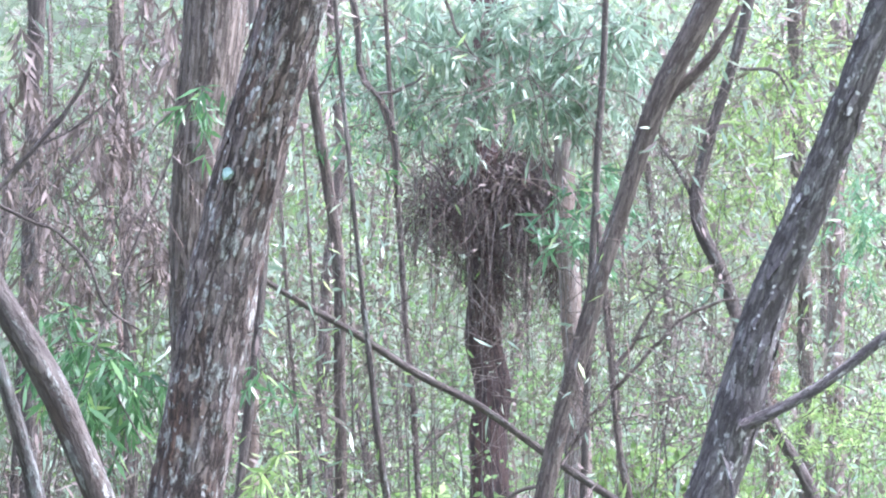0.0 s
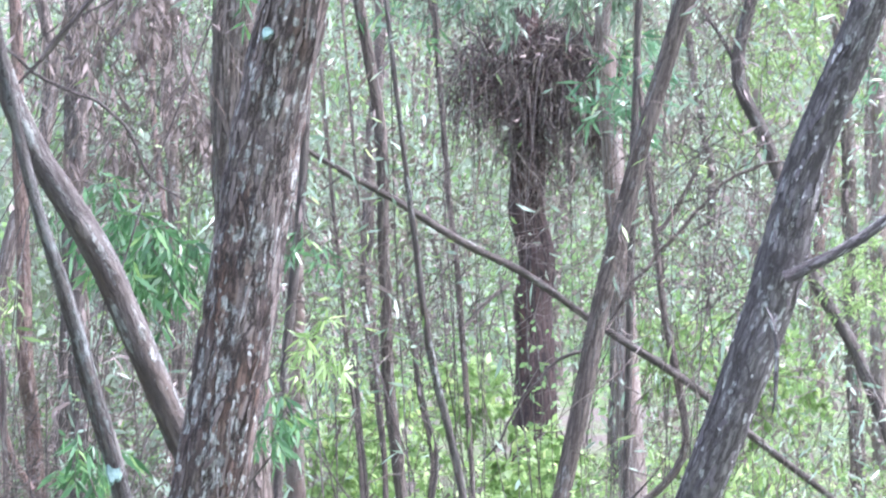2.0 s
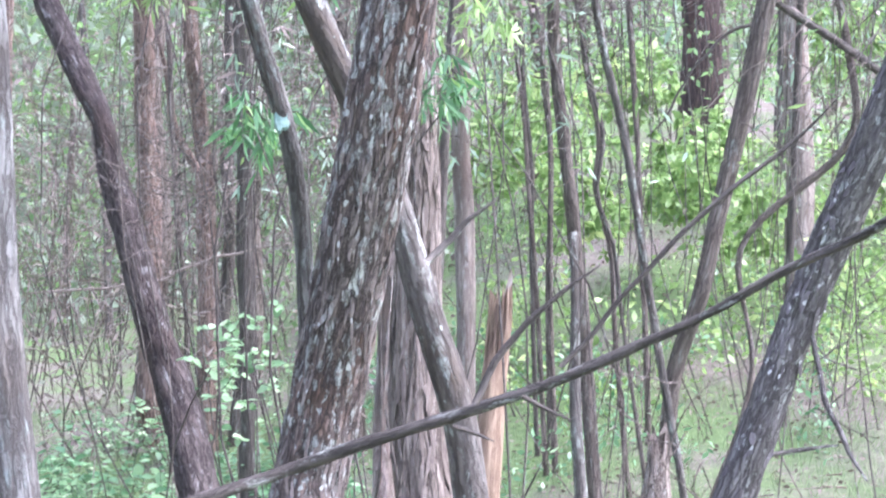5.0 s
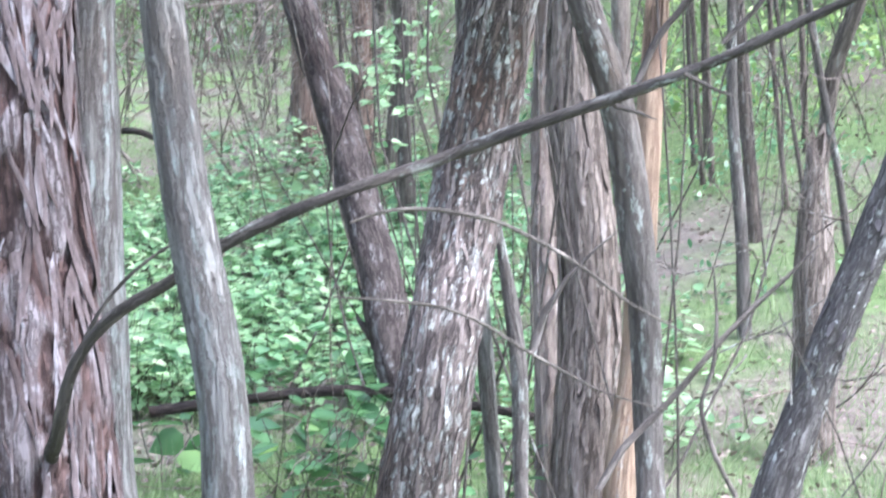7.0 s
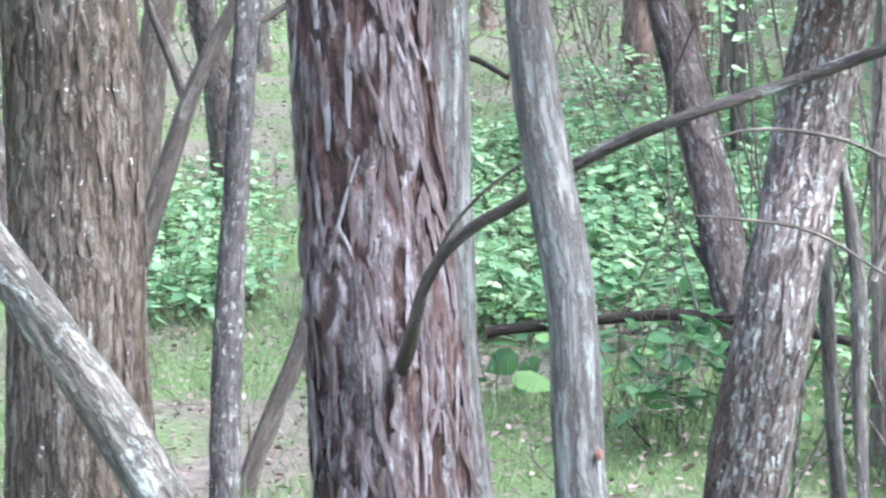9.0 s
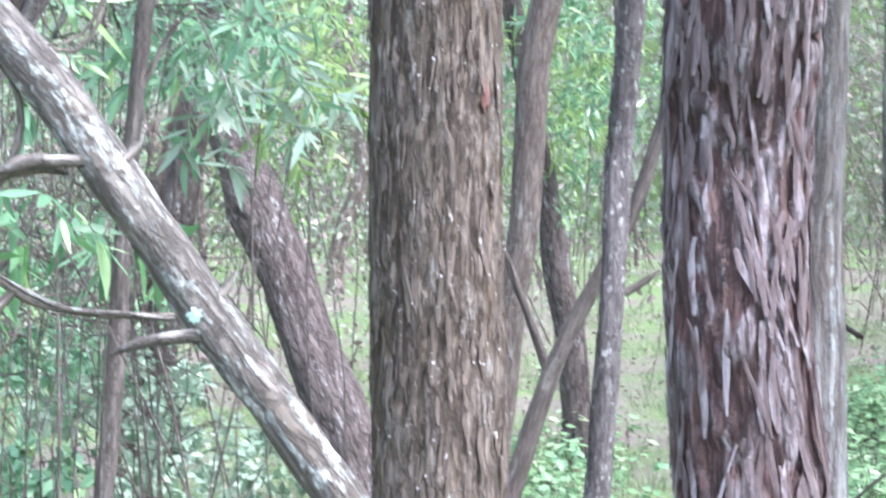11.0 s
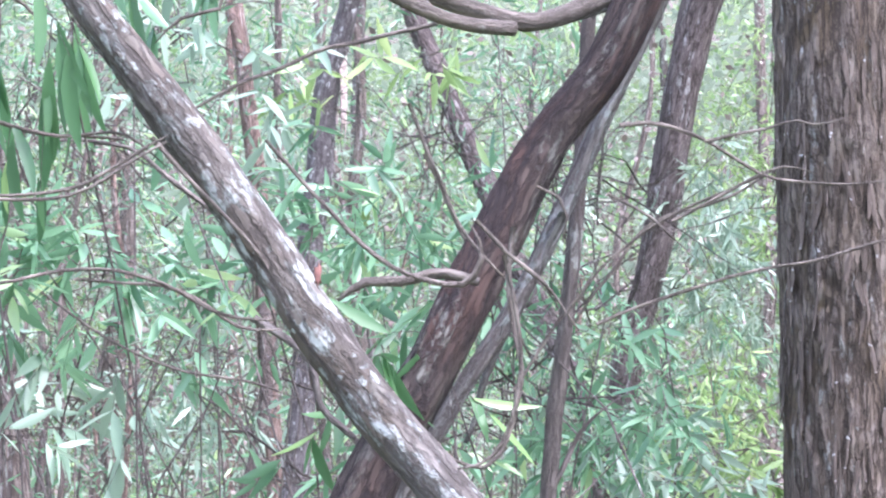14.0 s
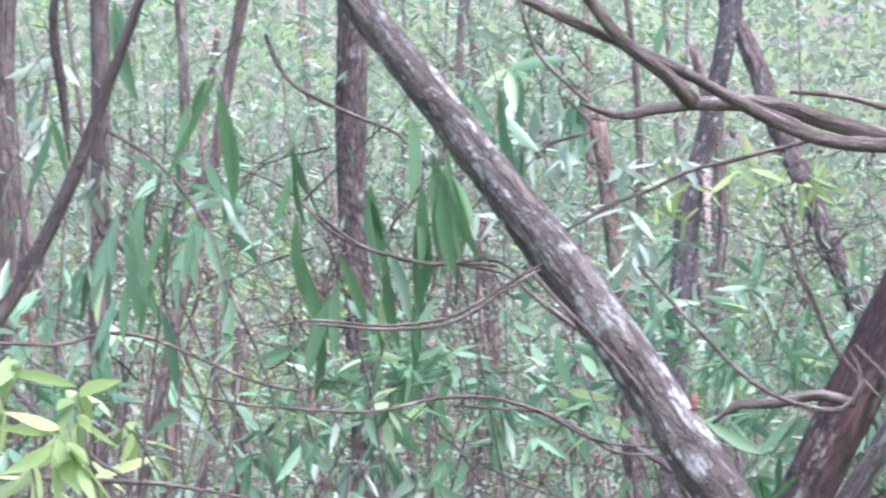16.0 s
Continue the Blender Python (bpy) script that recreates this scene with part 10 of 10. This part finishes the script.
dead_bush("tangle of thin bare dead twigs", (-4.663, 8.306, 2.528), (0.32, 0.40, 0.39), 0.438, 30, 0.47, 0.0050, "smooth")
dead_bush("tangle of thin bare dead twigs", (-4.723, 7.581, 3.253), (0.41, 0.40, 0.41), 0.438, 26, 0.49, 0.0050, "dark")
dead_bush("tangle of thin bare dead twigs", (-4.033, 9.050, 3.415), (0.34, 0.40, 0.39), 0.438, 22, 0.50, 0.0050, "dark")
dead_bush("tangle of thin bare dead twigs", (-2.683, 6.998, 2.612), (0.20, 0.40, 0.34), 0.438, 14, 0.44, 0.0040, "dark")
dead_bush("tangle of thin bare dead twigs", (-5.698, 6.876, 3.369), (0.45, 0.40, 0.45), 0.558, 30, 0.49, 0.0050, "smooth")
dead_bush("tangle of thin bare dead twigs", (-5.072, 7.401, 3.055), (0.47, 0.40, 0.37), 0.558, 30, 0.49, 0.0050, "smooth")
dead_bush("tangle of thin bare dead twigs", (-3.283, 4.516, 2.736), (0.33, 0.40, 0.25), 0.558, 8, 0.42, 0.0035, "dark")
dead_bush("tangle of thin bare dead twigs", (-3.671, 4.285, 2.380), (0.23, 0.40, 0.17), 0.558, 8, 0.38, 0.0035, "greypole")
dead_bush("tangle of thin bare dead twigs", (-4.489, 7.629, 3.676), (0.31, 0.40, 0.33), 0.558, 18, 0.49, 0.0050, "dark")

dead_bush("tangle of thin bare dead twigs", (3.810, 11.431, 5.322), (0.28, 0.30, 0.22), -0.160, 40, 0.34, 0.0030, "stringy")
dead_bush("tangle of thin bare dead twigs", (3.708, 13.626, 5.281), (0.18, 0.30, 0.40), -0.160, 44, 0.36, 0.0030, "stringy")
dead_bush("tangle of thin bare dead twigs", (3.382, 14.651, 5.583), (0.14, 0.30, 0.40), -0.160, 30, 0.36, 0.0030, "red")
dead_bush("tangle of thin bare dead twigs", (3.734, 12.284, 4.744), (0.26, 0.30, 0.16), -0.160, 14, 0.40, 0.0030, "dark")
dead_bush("tangle of thin bare dead twigs", (2.873, 14.021, 4.009), (0.50, 0.30, 0.40), -0.160, 34, 0.42, 0.0030, "pale")
dead_bush("tangle of thin bare dead twigs", (0.216, 10.693, 4.721), (0.30, 0.30, 0.30), -0.160, 22, 0.40, 0.0035, "stringy")
dead_bush("tangle of thin bare dead twigs", (0.595, 9.153, 3.860), (0.20, 0.30, 0.25), -0.160, 26, 0.34, 0.0028, "pale")
dead_bush("tangle of thin bare dead twigs", (-0.171, 9.478, 2.043), (0.30, 0.30, 0.30), -0.160, 22, 0.36, 0.0030, "stringy")
dead_bush("tangle of thin bare dead twigs", (-0.293, 15.127, 2.349), (0.40, 0.30, 0.45), -0.160, 30, 0.40, 0.0030, "pale")

# ---- crusts, scars and sunlit strips on the bark ----
patch("leaning tree trunk with furrowed grey-brown bark and pale lichen spots", "lichen_patch", "turquoise lichen crust", (0.524, 6.096, 3.213), 0.0158, 0.0173, MINT)
patch("leaning tree trunk with furrowed grey-brown bark and pale lichen spots", "lichen_patch", "white lichen crust", (0.097, 7.132, 0.576), 0.0146, 0.0292, MINT)
patch("large upright trunk with fibrous brown bark and pale lichen", "bark_scar", "raw orange-red wood", (-2.055, 8.291, 2.027), 0.0174, 0.0658, SCAR)
patch("grey lichen-covered dead pole leaning across the clearing", "bark_scar", "raw orange-red wood", (-2.078, 3.965, 2.238), 0.0081, 0.0222, SCAR)
# the sunlit bark edge is put on as a pale strip
patch("large upright trunk with fibrous brown bark and pale lichen", "lit_strip", "pale strip painted for the sunlit edge of the bark", (-2.036, 8.300, 2.716), 0.0240, 0.3292, SUNLIT)
patch("dark upright slender trunk with a pale strip on one side", "lit_strip", "pale strip painted for the sunlit edge of the bark", (-5.232, 10.552, 4.046), 0.0190, 0.2716, SUNLIT)
patch("slender grey sapling trunk with dark vertical cracks", "bark_scar", "raw red wood", (-0.262, 5.334, 0.435), 0.0088, 0.0151, SCAR)
patch("thin grey-green sapling trunk with turquoise lichen", "lichen_patch", "turquoise lichen crust", (0.177, 7.193, 2.172), 0.0214, 0.0428, MINT)
patch("leaning dark tree trunk with white lichen spots and a side branch", "lichen_patch", "pale lichen crust", (1.955, 6.154, 2.997), 0.0150, 0.0165, MINT)
patch("grey lichen-covered dead pole leaning across the clearing", "lichen_patch", "pale lichen crust", (-1.520, 3.899, 1.422), 0.0132, 0.0151, MINT)

# ---- twig tangle on the burnt tree ----
def tangle(centre, turn):
    thing = new("twig_tangle")
    thing.location = centre
    tagged(thing, "dark nest-like tangle of dead twigs caught on a trunk", "twigs")
    c = np.array(centre)
    lobes = (((-0.36, 0.0, -0.03), (0.34, 0.4, 0.42), 900), ((0.34, 0.0, 0.06), (0.4, 0.42, 0.42), 1050), ((0.0, 0.05, 0.28), (0.55, 0.4, 0.3), 520), ((0.56, 0.0, -0.42), (0.12, 0.2, 0.42), 170), ((0.02, -0.05, -0.42), (0.3, 0.3, 0.4), 240))
    loc = np.concatenate([1.1 * np.array(at) + 1.1 * unit(rng.normal(size=(q, 3))) * rng.random((q, 1)) ** 0.5 * np.array(rad) for at, rad, q in lobes])
    loc = loc[vnoise(loc * 4.2 + 5) > 0.4]
    loc = loc[rng.permutation(len(loc))]
    n = len(loc)
    way = unit(rng.normal(size=(n, 3)) * np.array([1, 1, 0.7]) + np.array([0, 0, -0.5]))
    u = np.linspace(0, 1, 6)[None, :, None]
    ln = 0.25 + 0.36 * rng.random((n, 1, 1))
    lines = c + loc[:, None, :] + way[:, None, :] * (u - 0.4) * ln - np.array([0, 0, 0.5]) * u * u * ln + np.cumsum(rng.normal(size=(n, 6, 3)) * 0.018, axis=1)
    for wood, cut in (("burnt", slice(0, n // 3)), ("dark", slice(n // 3, 2 * n // 3)), ("stringy", slice(2 * n // 3, n))):
        tagged(part("twig_spray", tubes_mesh("twig_spray", lines[cut], np.full(len(lines[cut]), 0.0055), np.full(len(lines[cut]), 0.002), BARK[wood][0], 3), thing), kind="stuff")
    m = 240
    s = c + rng.normal(size=(m, 1, 3)) * np.array([0.4, 0.28, 0.14]) + np.array([0.19, 0, -0.14])
    hang = s - np.array([0, 0, 1.0]) * u * (0.3 + 0.75 * rng.random((m, 1, 1)) ** 1.5) + np.cumsum(rng.normal(size=(m, 6, 3)) * 0.014, axis=1)
    hs = part("hanging_bark", tubes_mesh("hanging_bark", hang, np.full(m, 0.006), np.full(m, 0.002), BARK["stringy"][0]), thing, "thin hanging strips of dry bark")
    tagged(hs, kind="stuff")
    k = 900
    at = c + unit(rng.normal(size=(k, 3))) * rng.random((k, 1)) ** 0.4 * np.array([0.78, 0.5, 0.58]) + np.array([0, 0, 0.07])
    part("dead_leaves", leaves_mesh("dead_leaves", at, rng.normal(size=(k, 3)) + np.array([0, 0, -1.0]), rng.normal(size=(k, 3)), 0.07 + 0.08 * rng.random(k), "narrow", LEAF["dead"]), thing, "curled dark brown dead leaves")


tangle((3.873, 20.693, 6.426), 0.0)


# ---- grass and litter ----
def grass():
    n = 200000
    x, y = wedge(n, 6.2, 26)
    p = np.stack([x, y, x * 0], 1)
    keep = vnoise(p * 0.9 + 3) * 0.6 + vnoise(p * 2.6) * 0.4 > 0.38 + 0.13 * rng.random(n)
    x, y = x[keep], y[keep]
    n = len(x)
    at = np.stack([x, y, ground_z(x, y) - 0.02], 1)
    along = rng.normal(size=(n, 3)) * np.array([0.5, 0.5, 0.15]) + np.array([0, 0, 1.0])
    me = leaves_mesh("grass", at, along, rng.normal(size=(n, 3)), 0.05 + 0.13 * rng.random(n) ** 1.6, "blade", LEAF["grass"])
    tagged(new("grass", me), "patchy soft green grass on the forest floor", "grass", kind="stuff")
    q = 80     # tussocks of longer grass
    cx, cy = wedge(q, 8, 19, 1.0, -0.24, 0.4)
    own = np.repeat(np.arange(q), 150)
    x = cx[own] + rng.normal(size=len(own)) * 0.13
    y = cy[own] + rng.normal(size=len(own)) * 0.13
    at = np.stack([x, y, ground_z(x, y) - 0.02], 1)
    out = np.stack([x - cx[own], y - cy[own], x * 0], 1) * 2.4
    me = leaves_mesh("grass_tussocks", at, out + rng.normal(size=(len(own), 3)) * 0.34 + np.array([0, 0, 1.0]), rng.normal(size=(len(own), 3)), (0.12 + 0.17 * rng.random(q))[own] * (0.4 + 0.7 * rng.random(len(own))), "thread", LEAF["grass"])
    tagged(new("grass_tussocks", me), "tussocks of longer green grass on the slope", "grass", kind="stuff")
    n = 90000
    x, y = wedge(n, 5.5, 24)
    at = np.stack([x, y, ground_z(x, y) + 0.03 + 0.03 * rng.random(n)], 1)
    along = rng.normal(size=(n, 3)) * np.array([1, 1, 0.25])
    me = leaves_mesh("leaf_litter", at, along, rng.normal(size=(n, 3)) * 0.5 + np.array([0, 0, 1.0]), 0.014 + 0.042 * rng.random(n) ** 1.5, "rhomb", LEAF["litter"])
    tagged(new("leaf_litter", me), "dry brown fallen leaves and bark on the ground", "leaf litter", kind="stuff")
    n = 460     # dead sticks on the ground
    x, y = wedge(n, 6.3, 15, 1.0, -0.3, 0.5)
    u = np.linspace(-0.5, 0.5, 4)[None, :, None]
    turn = rng.uniform(0, np.pi, n)
    way = np.stack([np.cos(turn), np.sin(turn), rng.normal(size=n) * 0.12], 1)[:, None, :]
    lines = np.stack([x, y, ground_z(x, y) + 0.05], 1)[:, None, :] + way * u * (0.12 + 0.45 * rng.random((n, 1, 1)) ** 2) + rng.normal(size=(n, 4, 3)) * 0.008
    tagged(new("fallen_twigs", tubes_mesh("fallen_twigs", lines, 0.002 + 0.005 * rng.random(n), np.full(n, 0.0015), BARK["pale"][0], 4)), "pale dead twigs and sticks fallen in the grass", "twigs", kind="stuff")


grass()


def near_floor():
    """Grass and litter round the place where the camera stands."""
    n = 26000
    r, a = 8.0 * np.sqrt(rng.random(n)), rng.uniform(0, 2 * np.pi, n)
    x, y = r * np.cos(a), r * np.sin(a)
    at = np.stack([x, y, ground_z(x, y) - 0.02], 1)
    along = rng.normal(size=(n, 3)) * np.array([0.5, 0.5, 0.15]) + np.array([0, 0, 1.0])
    me = leaves_mesh("grass", at, along, rng.normal(size=(n, 3)), 0.07 + 0.15 * rng.random(n), "blade", LEAF["grass"])
    tagged(new("grass", me), "soft green grass on the forest floor", "grass", kind="stuff")
    n = 14000
    r, a = 8.0 * np.sqrt(rng.random(n)), rng.uniform(0, 2 * np.pi, n)
    x, y = r * np.cos(a), r * np.sin(a)
    at = np.stack([x, y, ground_z(x, y) + 0.04], 1)
    me = leaves_mesh("leaf_litter", at, rng.normal(size=(n, 3)) * np.array([1, 1, 0.2]), rng.normal(size=(n, 3)) * 0.4 + np.array([0, 0, 1.0]), 0.04 + 0.05 * rng.random(n), "rhomb", LEAF["litter"])
    tagged(new("leaf_litter", me), "dry brown fallen leaves on the ground", "leaf litter", kind="stuff")


near_floor()
